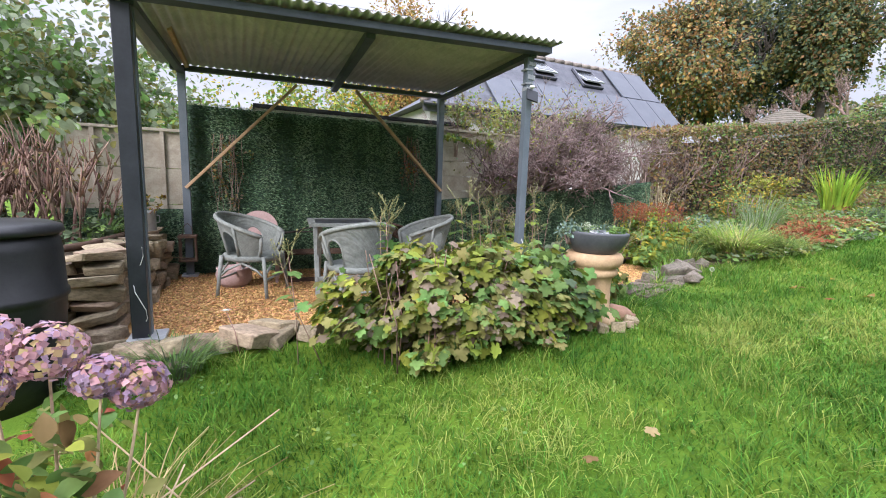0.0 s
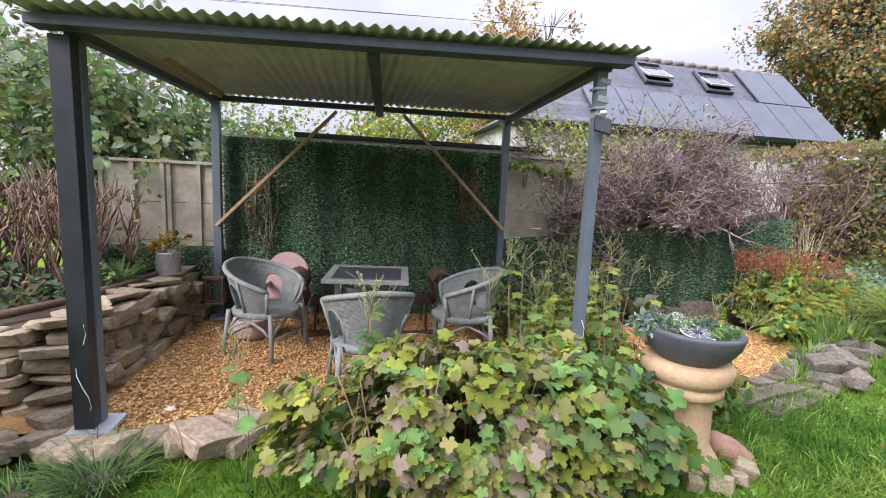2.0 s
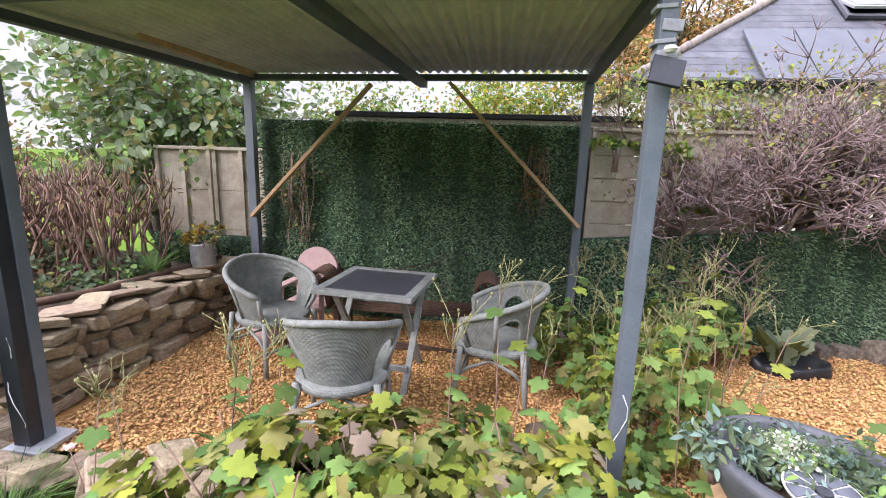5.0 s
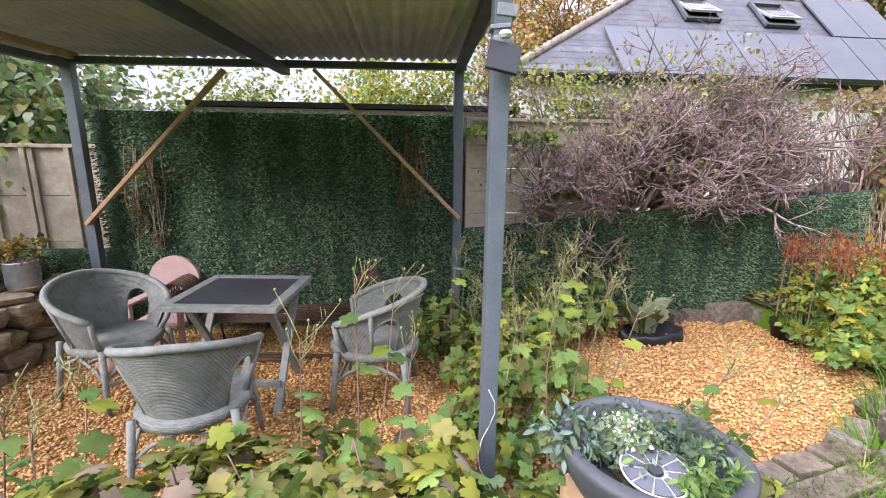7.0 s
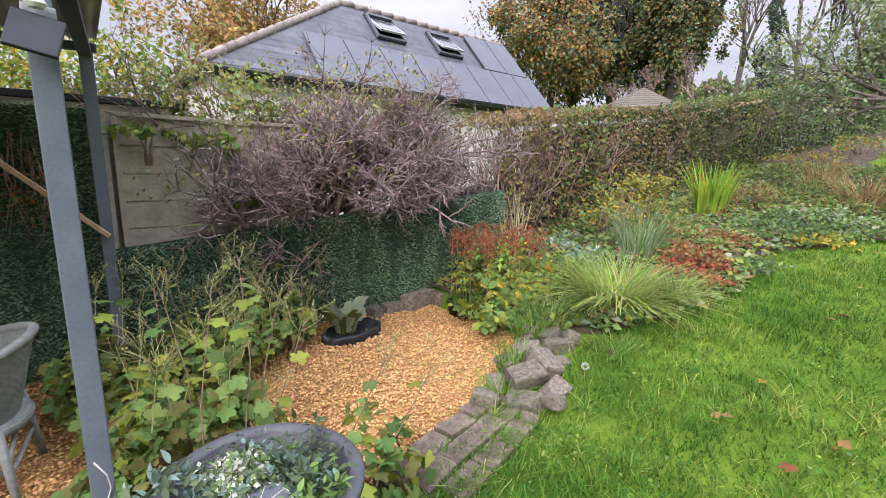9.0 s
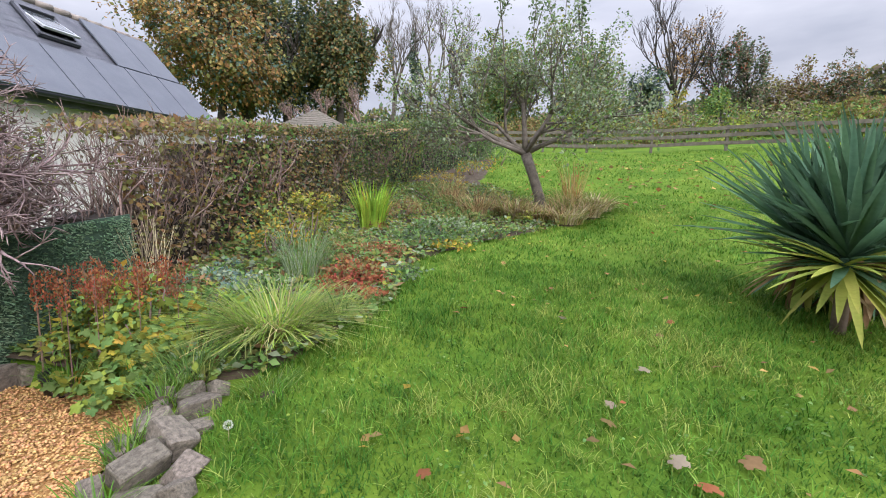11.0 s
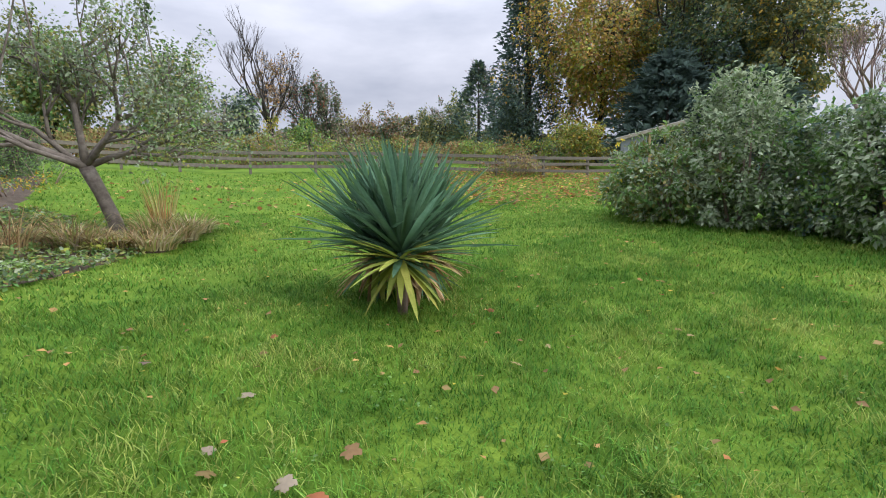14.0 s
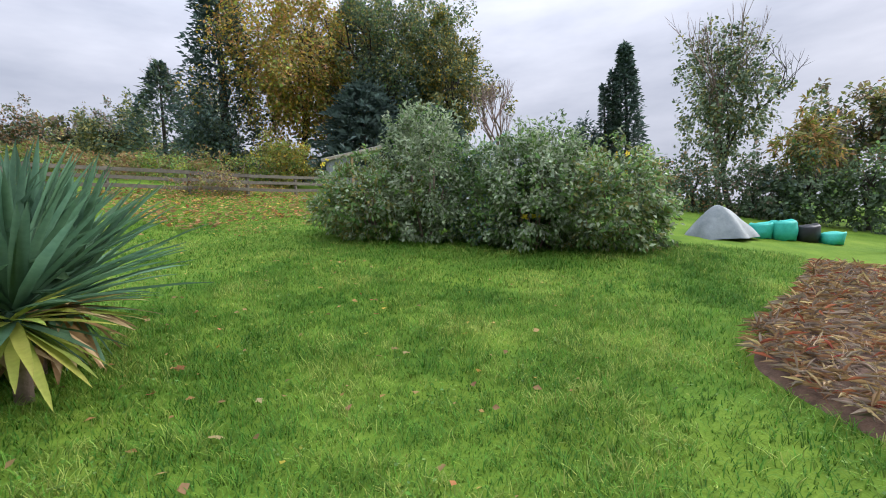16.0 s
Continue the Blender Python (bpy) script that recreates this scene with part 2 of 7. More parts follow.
# ---- mesh helpers ----
def mesh_of(name, verts, faces, material, smooth=False):
    me = bpy.data.meshes.new(name)
    me.from_pydata(verts, [], faces)
    for k in (material if isinstance(material, (list, tuple)) else [material]):
        me.materials.append(k)
    if smooth:
        me.shade_smooth()
    return me


def mesh_bm(name, bm, material, smooth=False):
    me = bpy.data.meshes.new(name)
    bm.to_mesh(me)
    bm.free()
    me.materials.append(material)
    if smooth:
        me.shade_smooth()
    return me


def part(name, data, material, parent, label="", smooth=False, at=None):
    """Links a bmesh or a mesh as one object under a thing."""
    me = data if isinstance(data, bpy.types.Mesh) else mesh_bm(name, data, material, smooth)
    ob = new(name, me)
    ob.parent = parent
    if at is not None:
        ob.matrix_basis = at
    if label:
        ob["label"] = label
    return ob


def thing(name, label, category, at, group="", kind=""):
    ob = new(name)
    ob.empty_display_size = 0.1
    ob.matrix_world = at
    return tagged(ob, label, category, group, kind)


def solid(name, data, material, label, category, group="", kind="", smooth=False, at=None):
    me = data if isinstance(data, bpy.types.Mesh) else mesh_bm(name, data, material, smooth)
    ob = new(name, me)
    if at is not None:
        ob.matrix_world = at
    return tagged(ob, label, category, group, kind)


def box(bm, x0, y0, z0, x1, y1, z1, bevel=0.0, m=None):
    r = bmesh.ops.create_cube(bm, size=1)
    vs = r["verts"]
    t = Matrix.Translation(((x0 + x1) / 2, (y0 + y1) / 2, (z0 + z1) / 2)) @ Matrix.Diagonal((abs(x1 - x0), abs(y1 - y0), abs(z1 - z0), 1))
    bmesh.ops.transform(bm, matrix=(m @ t if m else t), verts=vs)
    if bevel:
        es = list({e for v in vs for e in v.link_edges})
        bmesh.ops.bevel(bm, geom=es, offset=bevel, segments=2, affect="EDGES", profile=0.6)
    return bm


def boxm(*a, **k):
    return box(bmesh.new(), *a, **k)


def beam(bm, a, b, w, h, bevel=0.004):
    """A squared bar from a to b, w wide and h deep."""
    a, b = Vector(a), Vector(b)
    d = b - a
    q = d.to_track_quat("Z", "Y").to_matrix().to_4x4()
    return box(bm, -w / 2, -h / 2, 0, w / 2, h / 2, d.length, bevel, Matrix.Translation(a) @ q)


def lathe(profile, seg=32, bm=None, m=None):
    """A turned shape from (radius, height) pairs."""
    bm = bm or bmesh.new()
    rings = []
    for r, z in profile:
        rings.append([bm.verts.new(((m or Matrix()) @ Vector((r * math.cos(2 * math.pi * k / seg), r * math.sin(2 * math.pi * k / seg), z)))) for k in range(seg)])
    for a, b in zip(rings, rings[1:]):
        for k in range(seg):
            bm.faces.new((a[k], a[(k + 1) % seg], b[(k + 1) % seg], b[k]))
    if profile[0][0] > 1e-4:
        bm.faces.new(rings[0][::-1])
    if profile[-1][0] > 1e-4:
        bm.faces.new(rings[-1])
    bmesh.ops.recalc_face_normals(bm, faces=bm.faces)
    return bm


def tube_into(verts, faces, pts, radii, seg=5):
    """Adds a tapering tube along pts to the lists."""
    base = len(verts)
    n = len(pts)
    for i, p in enumerate(pts):
        d = (Vector(pts[min(i + 1, n - 1)]) - Vector(pts[max(i - 1, 0)])).normalized()
        u = d.orthogonal().normalized() if abs(d.z) > 0.99 else d.cross(Vector((0, 0, 1))).normalized()
        v = d.cross(u)
        for k in range(seg):
            a = 2 * math.pi * k / seg
            verts.append(tuple(Vector(p) + (u * math.cos(a) + v * math.sin(a)) * radii[i]))
    for i in range(n - 1):
        for k in range(seg):
            a, b = base + i * seg, base + (i + 1) * seg
            faces.append((a + k, a + (k + 1) % seg, b + (k + 1) % seg, b + k))
    faces.append(tuple(base + k for k in range(seg))[::-1])
    faces.append(tuple(base + (n - 1) * seg + k for k in range(seg)))


def tube(name, pts, radii, material, seg=8, smooth=True):
    v, f = [], []
    tube_into(v, f, pts, radii if isinstance(radii, (list, tuple)) else [radii] * len(pts), seg)
    return mesh_of(name, v, f, material, smooth)


def rnd(a, b):
    return RNG.uniform(a, b)


def rdir():
    z, a = rnd(-1, 1), rnd(0, 2 * math.pi)
    s = math.sqrt(1 - z * z)
    return Vector((s * math.cos(a), s * math.sin(a), z))


def leaf_into(verts, faces, p, d, nrm, length, width, fold=0.15):
    """A pointed leaf of four triangles, folded along its rib."""
    d = d.normalized()
    s = d.cross(nrm)
    s = s.normalized() if s.length > 1e-5 else d.orthogonal().normalized()
    n = s.cross(d)
    b = len(verts)
    verts += [tuple(p), tuple(p + d * length * 0.45 + s * width / 2 + n * fold * width), tuple(p + d * length),
              tuple(p + d * length * 0.45 - s * width / 2 + n * fold * width), tuple(p + d * length * 0.5)]
    faces += [(b, b + 1, b + 4), (b + 1, b + 2, b + 4), (b + 2, b + 3, b + 4), (b + 3, b, b + 4)]


# ---- the lie of the land ----
HILL = ((-60, -4.0), (-8, -1.5), (-3, -0.95), (0.5, -0.35), (3, 0.0), (5.6, 0.14), (6.8, 0.28), (7.7, 0.45), (9, 0.6),
        (12, 0.88), (14.3, 1.25), (18, 1.95), (26, 3.5), (45, 5.8), (90, 8.5), (400, 12))


HILL_X, HILL_Z = [h[0] for h in HILL], [h[1] for h in HILL]


def land(x, y):
    """The height of the lawn and of the ground beyond."""
    z = float(sum(np.interp(x + d, HILL_X, HILL_Z) for d in (-0.8, 0, 0.8)) / 3)
    if x < 3:
        z *= 0.25 + 0.75 * min(1.0, max(0.0, (-2.4 - y) / 2.6)) if y > -8 else 1.0
    k = max(0.0, -(y + 7.5))
    s = 0.12 - 0.04 * min(1.0, max(0.0, (x - 8) / 6))
    return z + s * min(k, 22.0)


TERRACE = ((-0.75, 0.3), (-0.75, -2.15), (1.0, -2.2), (3.0, -2.5), (3.6, -2.35), (4.2, -2.18), (4.85, -2.02), (5.12, -1.72), (5.68, -1.5),
           (6.0, -1.15), (5.86, -0.37), (5.9, 0.3))


def on_patio(x, y):
    """Inside the level gravel terrace under the shelter and beside it."""
    inside = False
    for (xa, ya), (xb, yb) in zip(TERRACE, TERRACE[1:] + TERRACE[:1]):
        if (ya > y) != (yb > y) and x < (xb - xa) * (y - ya) / (yb - ya) + xa:
            inside = not inside
    return inside


def ground_z(x, y):
    return 0.0 if on_patio(x, y) else land(x, y)


# ---- vegetation helpers ----
NR = np.random.RandomState(11)
DIAMOND = (np.array([(0, 0, 0), (0.5, 0.45, 0.12), (0, 1, 0), (-0.5, 0.45, 0.12)]), np.array([(0, 1, 2), (0, 2, 3)]))
LOBE = []
for q in range(35):
    th = 2 * math.pi * q / 35
    away = abs((th + math.pi) % (2 * math.pi) - math.pi) / math.pi
    r = (0.66 - 0.2 * away) * (0.58 + 0.42 * abs(math.cos(2.5 * th)) ** 0.8) + 0.035 * (1 if q % 2 else -1)
    if away > 0.93:
        r *= 0.55
    LOBE.append((r * math.sin(th), 0.4 + r * math.cos(th)))
# a toothed five-lobed leaf, folded along its rib and drooping at the tips
LOBED = (np.array([(0, 0.4, 0.06)] + [(x, y, 0.13 * abs(x) - 0.34 * (x * x + (y - 0.4) ** 2)) for x, y in LOBE]),
         np.array([(0, 1 + i, 1 + (i + 1) % 35) for i in range(35)]))


OVAL = ((0.0, 0.0), (0.2, 0.12), (0.33, 0.34), (0.3, 0.6), (0.15, 0.84), (0.0, 1.0), (-0.15, 0.84), (-0.3, 0.6), (-0.33, 0.34), (-0.2, 0.12))
# a broad pointed leaf
OVATE = (np.array([(0, 0.45, 0.0)] + [(x, y, 0.25 * abs(x) - 0.18 * (y - 0.4) ** 2) for x, y in OVAL]),
         np.array([(0, 1 + i, 1 + (i + 1) % 10) for i in range(10)]))


def np_mesh(name, V, F, mats, idx=None, smooth=False):
    me = bpy.data.meshes.new(name)
    V, F = np.asarray(V, np.float32), np.asarray(F, np.int32)
    me.vertices.add(len(V))
    me.vertices.foreach_set("co", V.ravel())
    me.loops.add(F.size)
    me.loops.foreach_set("vertex_index", F.ravel())
    me.polygons.add(len(F))
    me.polygons.foreach_set("loop_start", np.arange(0, F.size, F.shape[1], dtype=np.int32))
    for k in mats:
        me.materials.append(k)
    if idx is not None:
        me.polygons.foreach_set("material_index", np.asarray(idx, np.int32))
    me.update(calc_edges=True)
    if smooth:
        me.shade_smooth()
    return me


def unit(a):
    return a / np.maximum(np.linalg.norm(a, axis=-1, keepdims=True), 1e-6)


def leaf_cloud(name, P, D, N, size, aspect, mats, shares=None, shape=DIAMOND):
    """One mesh of many single leaves: roots P, ways D, upper sides N."""
    n = len(P)
    D = unit(D)
    S = unit(np.cross(D, N))
    U = np.cross(S, D)
    size = np.broadcast_to(np.asarray(size, float), (n,))
    T, F = shape
    V = P[:, None] + size[:, None, None] * (S[:, None] * (T[None, :, :1] * aspect) + D[:, None] * T[None, :, 1:2] + U[:, None] * T[None, :, 2:3])
    faces = F[None] + (np.arange(n) * len(T))[:, None, None]
    names = [M[k] for k in mats]
    pick = NR.choice(len(mats), n, p=np.array(shares) / sum(shares) if shares else None)
    return np_mesh(name, V.reshape(-1, 3), faces.reshape(-1, 3), names, np.repeat(pick, len(F)))


def clumps(n, c, r, k=40, hollow=0.5, spread=0.3, cut=-1.0):
    """Points in uneven clumps over an ellipsoid, and their ways outward."""
    c, r = np.array(c, float), np.array(r, float)
    d = unit(NR.normal(size=(k, 3)))
    d = d[d[:, 2] > cut] if cut > -1 else d
    cen = d * (hollow + (1 - hollow) * NR.rand(len(d), 1)) * (1 + 0.18 * NR.normal(size=(len(d), 1)).clip(-1, 1.5))
    pick = NR.randint(len(d), size=n)
    sp = spread * (0.6 + 0.8 * NR.rand(len(d), 1))
    p = cen[pick] + unit(NR.normal(size=(n, 3))) * (NR.rand(n, 1) ** 0.5) * sp[pick]
    return c + p * r, unit(p + 0.3 * (p - cen[pick]))


def crown(name, n, c, r, mats, shares=None, size=0.1, aspect=0.6, k=40, hollow=0.5, spread=0.3, droop=0.4, shape=DIAMOND, cut=-1.0, floor=None):
    P, O = clumps(n, c, r, k, hollow, spread, cut)
    if floor is not None:
        P[:, 2] = np.maximum(P[:, 2], floor + 0.02 + 0.1 * NR.rand(len(P)))
    D = O * 0.7 + NR.normal(size=(n, 3)) * 0.7 + np.array((0, 0, -droop))
    N = O + np.array((0, 0, 0.6)) + NR.normal(size=(n, 3)) * 0.45
    return leaf_cloud(name, P, D, N, size * (0.6 + 0.8 * NR.rand(n)), aspect, mats, shares, shape)


def grow(v, f, p, d, length, rad, depth, kids=3, spread=0.7, up=0.15, shrink=0.68, seg=5, tips=None, thin=0.58):
    """A limb and the limbs that it bears, tapering."""
    d = d.normalized()
    pts, rads = [p], [rad]
    q, e = p.copy(), d.copy()
    for i in range(3):
        e = (e + rdir() * 0.16 + Vector((0, 0, up * 0.3))).normalized()
        q = q + e * length / 3
        pts.append(q.copy())
        rads.append(rad * (1 - 0.13 * (i + 1)))
    if depth == 0:
        rads[-1] = rad * 0.25
    tube_into(v, f, pts, rads, max(3, seg))
    if tips is not None and depth <= 1:
        tips.append((q.copy(), e.copy()))
    if depth > 0:
        for k in range(kids):
            w = (e + rdir() * spread + Vector((0, 0, up))).normalized()
            s = pts[RNG.choice((2, 3))] if k else pts[3]
            grow(v, f, s, w, length * shrink * rnd(0.8, 1.15), rad * thin, depth - 1, kids, spread, up, shrink, seg - 1, tips, thin)


def limbs(name, base, d, length, rad, depth, material, **k):
    v, f, tips = [], [], []
    grow(v, f, Vector(base), Vector(d), length, rad, depth, tips=tips, **k)
    return mesh_of(name, v, f, M[material], True), tips


def blades(name, P, length, width, bend, mats, shares=None, steps=3, lean=None):
    """Bowed blades, as of grass, that rise from P."""
    n = len(P)
    a = NR.rand(n) * 2 * np.pi if lean is None else lean
    L = np.stack([np.cos(a), np.sin(a), 0 * a], -1)
    S = np.stack([-np.sin(a), np.cos(a), 0 * a], -1)
    rows = []
    for i in range(steps + 1):
        t = i / steps
        c = P + np.array((0, 0, 1.0)) * (length * t * (1 - 0.42 * bend * t))[:, None] + L * (length * (bend * t * t * 0.9 + 0.15 * t))[:, None]
        w = (width / 2 * (1 - t) ** 0.6)[:, None] if i < steps else 0.002 * np.ones((n, 1))
        rows += [c - S * w, c + S * w]
    V = np.stack(rows, 1)
    q = np.array([(2 * i, 2 * i + 1, 2 * i + 3, 2 * i + 2) for i in range(steps)])
    F = (q[None] + (np.arange(n) * 2 * (steps + 1))[:, None, None]).reshape(-1, 4)
    pick = NR.choice(len(mats), n, p=np.array(shares) / sum(shares) if shares else None)
    return np_mesh(name, V.reshape(-1, 3), F, [M[k] for k in mats], np.repeat(pick, steps))


def tuft(name, label, x, y, z, n, r, length, width, bend, mats, shares=None, category="plant", steps=4):
    """A clump of arching leaves from one crown."""
    a, q = NR.rand(n) * 2 * np.pi, np.sqrt(NR.rand(n)) * r
    P = np.stack([x + q * np.cos(a), y + q * np.sin(a), np.full(n, z)], -1)
    ob = thing(name, label, category, pose(0, 0, 0))
    part("crown_base", lathe([(0.0, -0.05), (r * 0.8, -0.05), (r * 0.7, 0.02), (r * 0.3, 0.05), (0.0, 0.06)], 14), M["soil"], ob, at=pose(x, y, z))
    part("leaves", blades("leaves", P, length * (0.55 + 0.5 * NR.rand(n)), width * (0.7 + 0.6 * NR.rand(n)), bend * (0.3 + 0.9 * NR.rand(n)), mats, shares, steps, a + NR.normal(size=n) * 0.5), None, ob)
    return ob


def shrub(name, label, c, r, n, mats, shares=None, size=0.06, aspect=0.6, k=50, stems=8, stem="twig", hollow=0.45, spread=0.3, shape=DIAMOND, droop=0.3, category="shrub", base=None, cut=-0.5):
    """A shrub: stems from the ground and a crown of leaves."""
    z0 = ground_z(c[0], c[1]) if base is None else base
    ob = thing(name, label, category, pose(0, 0, 0))
    v, f = [], []
    for _ in range(stems):
        tip = Vector(c) + Vector((rnd(-0.75, 0.75) * r[0], rnd(-0.75, 0.75) * r[1], rnd(-0.2, 0.7) * r[2]))
        a = Vector((c[0] + (tip.x - c[0]) * 0.3, c[1] + (tip.y - c[1]) * 0.3, z0 - 0.03))
        mid = (a + tip) / 2 + Vector((rnd(-0.1, 0.1) * r[0], rnd(-0.1, 0.1) * r[1], 0.05 * r[2]))
        w = 0.012 + 0.01 * r[2]
        tube_into(v, f, [a, mid, tip], [w, w * 0.7, w * 0.3], 5)
    tagged(part("stem_tangle", mesh_of("stem_tangle", v, f, M[stem], True), None, ob), kind="stuff")
    part("crown", crown("crown", n, c, r, mats, shares, size, aspect, k, hollow, spread, droop, shape, cut, z0), None, ob)
    return ob


STONES = []
for k in range(10):
    bm = bmesh.new()
    for cx, cy, cz in itertools.product((-1, 1), repeat=3):
        for _ in range(2):
            bm.verts.new((cx * 0.5 * rnd(0.5, 1.04), cy * 0.5 * rnd(0.5, 1.04), cz * 0.4 * rnd(0.55, 1.02)))
    bmesh.ops.convex_hull(bm, input=bm.verts)
    loose = [q for q in bm.verts if not q.link_faces]
    bmesh.ops.delete(bm, geom=loose, context="VERTS")
    bmesh.ops.bevel(bm, geom=bm.edges[:], offset=0.04, segments=1, affect="EDGES")
    STONES.append(mesh_bm("stone", bm, M["stone"]))
GREYS = []
for s in STONES:
    g = s.copy()
    g.materials.clear()
    g.materials.append(M["greystone"])
    GREYS.append(g)


def stone_at(parent, x, y, z, sx, sy, sz, rz=0.0, tilt=0.0, grey=False, name="stone"):
    ob = new(name, RNG.choice(GREYS if grey else STONES))
    ob.parent = parent
    ob.matrix_basis = pose(x, y, z, rnd(-tilt, tilt), rnd(-tilt, tilt), rz) @ Matrix.Diagonal((sx, sy, sz, 1))
    return ob

# ---- ground ----
def build_ground():
    xs = [-400, -150, -60, -30, -15, -10] + [-8 + 0.25 * i for i in range(28)] + [-1 + 0.08 * i for i in range(94)] + [6.6 + 0.25 * i for i in range(79)] + [28, 31, 35, 40, 48, 60, 80, 120, 200, 400]
    ys = [-400, -200, -120, -80, -60, -50, -42, -36, -32, -28, -25] + [-22 + 0.25 * i for i in range(76)] + [-3 + 0.08 * i for i in range(45)] + [0.75 + 0.25 * i for i in range(14)] + [6, 9, 13, 18, 25, 40, 70, 120, 250, 400]
    verts, faces = [], []
    for y in ys:
        for x in xs:
            z = land(x, y)
            if on_patio(x, y) or on_patio(x - 0.05, y + 0.05):
                z = -0.08
            z += 0.025 * noise.noise(Vector((x * 0.7, y * 0.7, 0))) if -8 < x < 26 else 0
            verts.append((x, y, z))
    n = len(xs)
    for j in range(len(ys) - 1):
        for i in range(n - 1):
            a = j * n + i
            faces.append((a, a + 1, a + n + 1, a + n))
    solid("ground", mesh_of("ground", verts, faces, M["lawn"], True), None, "sloping green garden lawn with moss and clover", "lawn", kind="structure")


build_ground()

v, f = [], []
for j in range(35):
    for i in range(70):
        x, y = -0.8 + i * 0.1, -2.85 + j * 0.1
        z = 0.012 * noise.noise(Vector((x * 2, y * 2, 3)))
        if i < 69 and j < 34 and on_patio(x + 0.05, y + 0.05):
            b = len(v)
            for dx, dy in ((0, 0), (0.1, 0), (0.1, 0.1), (0, 0.1)):
                v.append((x + dx, y + dy, 0.012 * noise.noise(Vector(((x + dx) * 2, (y + dy) * 2, 3)))))
            f.append((b, b + 1, b + 2, b + 3))
solid("gravel_terrace", mesh_of("gravel_terrace", v, f, M["gravel_bed"], True), None, "level terrace of honey-coloured gravel", "gravel", kind="structure")

# ---- shelter ----
shelter = thing("garden_shelter", "blue-grey timber garden shelter with corrugated roof over gravel", "shelter", pose(0, 0, 0))
W, D, ZB, ZF = 3.0, -2.19, 2.22, 2.24


def post(x, y, z1, w, h, name="post", material="post", label=""):
    return part(name, boxm(x - w / 2, y - h / 2, -0.05, x + w / 2, y + h / 2, z1, 0.004), M[material], shelter, label)


post(0.0, 0.0, ZB, 0.075, 0.075)
post(W, 0.0, ZB + 0.03, 0.075, 0.075)
post(-0.088, -2.105, 2.15, 0.086, 0.062)
# near half of the front left post, darker than the half behind it
post(-0.1, -2.175, 2.15, 0.1, 0.07, material="dark", label="dark near half of the front left post")
post(2.858, -2.2, 2.24, 0.064, 0.064)
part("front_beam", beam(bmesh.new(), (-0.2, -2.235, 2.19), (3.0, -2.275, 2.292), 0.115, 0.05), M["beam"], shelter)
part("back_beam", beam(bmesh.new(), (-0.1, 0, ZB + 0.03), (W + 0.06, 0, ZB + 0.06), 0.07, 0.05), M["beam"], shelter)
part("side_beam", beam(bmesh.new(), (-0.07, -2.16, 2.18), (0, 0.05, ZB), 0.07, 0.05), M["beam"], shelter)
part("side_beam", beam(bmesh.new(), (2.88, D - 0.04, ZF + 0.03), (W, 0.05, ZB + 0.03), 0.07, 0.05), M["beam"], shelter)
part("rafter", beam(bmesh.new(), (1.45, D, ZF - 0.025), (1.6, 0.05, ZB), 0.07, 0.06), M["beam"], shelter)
part("brace", beam(bmesh.new(), (0.0, -0.06, 1.0), (1.16, -0.06, 2.2), 0.06, 0.03), M["pine"], shelter, "bare timber brace")
part("brace", beam(bmesh.new(), (W + 0.01, -0.06, 1.04), (1.84, -0.06, 2.22), 0.06, 0.03), M["pine"], shelter, "bare timber brace")


def corrugated(x0, x1, y0, y1, z0, z1, tilt0, tilt1, wave=0.076, amp=0.012):
    v, f = [], []
    n = int((x1 - x0) / wave * 8)
    for i in range(n + 1):
        x = x0 + (x1 - x0) * i / n
        dz, q = amp * math.sin(2 * math.pi * (x - x0) / wave), i / n
        za, zb = z0 + dz + tilt0 * q, z1 + dz + tilt1 * q
        v += [(x, y0, za), (x, y1, zb), (x, y0, za + 0.004), (x, y1, zb + 0.004)]
    for i in range(n):
        a, b = 4 * i, 4 * i + 4
        f += [(a, a + 1, b + 1, b), (a + 2, b + 2, b + 3, a + 3), (a, b, b + 2, a + 2), (a + 1, a + 3, b + 3, b + 1)]
    return v, f


v, f = corrugated(-0.24, 3.07, D - 0.19, 0.12, 2.247, ZB + 0.085, 0.108, 0.05)
part("wall_plate", boxm(0.04, -1.34, ZB + 0.03, 0.075, 0.03, ZB + 0.085, 0.004), M["pine"], shelter, "bare timber plate")
part("corrugated_roof", mesh_of("corrugated_roof", v, f, M["sheet"], True), None, shelter, "grey corrugated sheet roof")

# ---- fence and hedge screens behind the terrace ----
fence = thing("panel_fence", "weathered timber panel fence behind the terrace", "fence", pose(0, 0, 0), kind="structure")
for k in range(5):
    x0 = -1.15 + 0.62 * k if k < 2 else 0.1 + 1.5 * (k - 2)
    x1 = x0 + (0.6 if k < 2 else 1.47)
    top = 1.63 if k < 2 else 1.9
    rows = 4 if k < 2 else 9
    for j in range(rows):
        z0 = 0.02 + j * (top - 0.05) / rows
        part("board", boxm(x0, 0.2 + 0.007 * (j % 2), z0, x1, 0.222, z0 + (top - 0.05) / rows - 0.006, 0.003), M["panel"], fence)
    part("cap", boxm(x0, 0.17, top - 0.03, x1, 0.23, top, 0.003), M["panel"], fence)
    for xb in (x0 + 0.02, (x0 + x1) / 2, x1 - 0.02):
        part("batten", boxm(xb - 0.02, 0.175, 0, xb + 0.02, 0.2, top - 0.03, 0.003), M["panel"], fence)

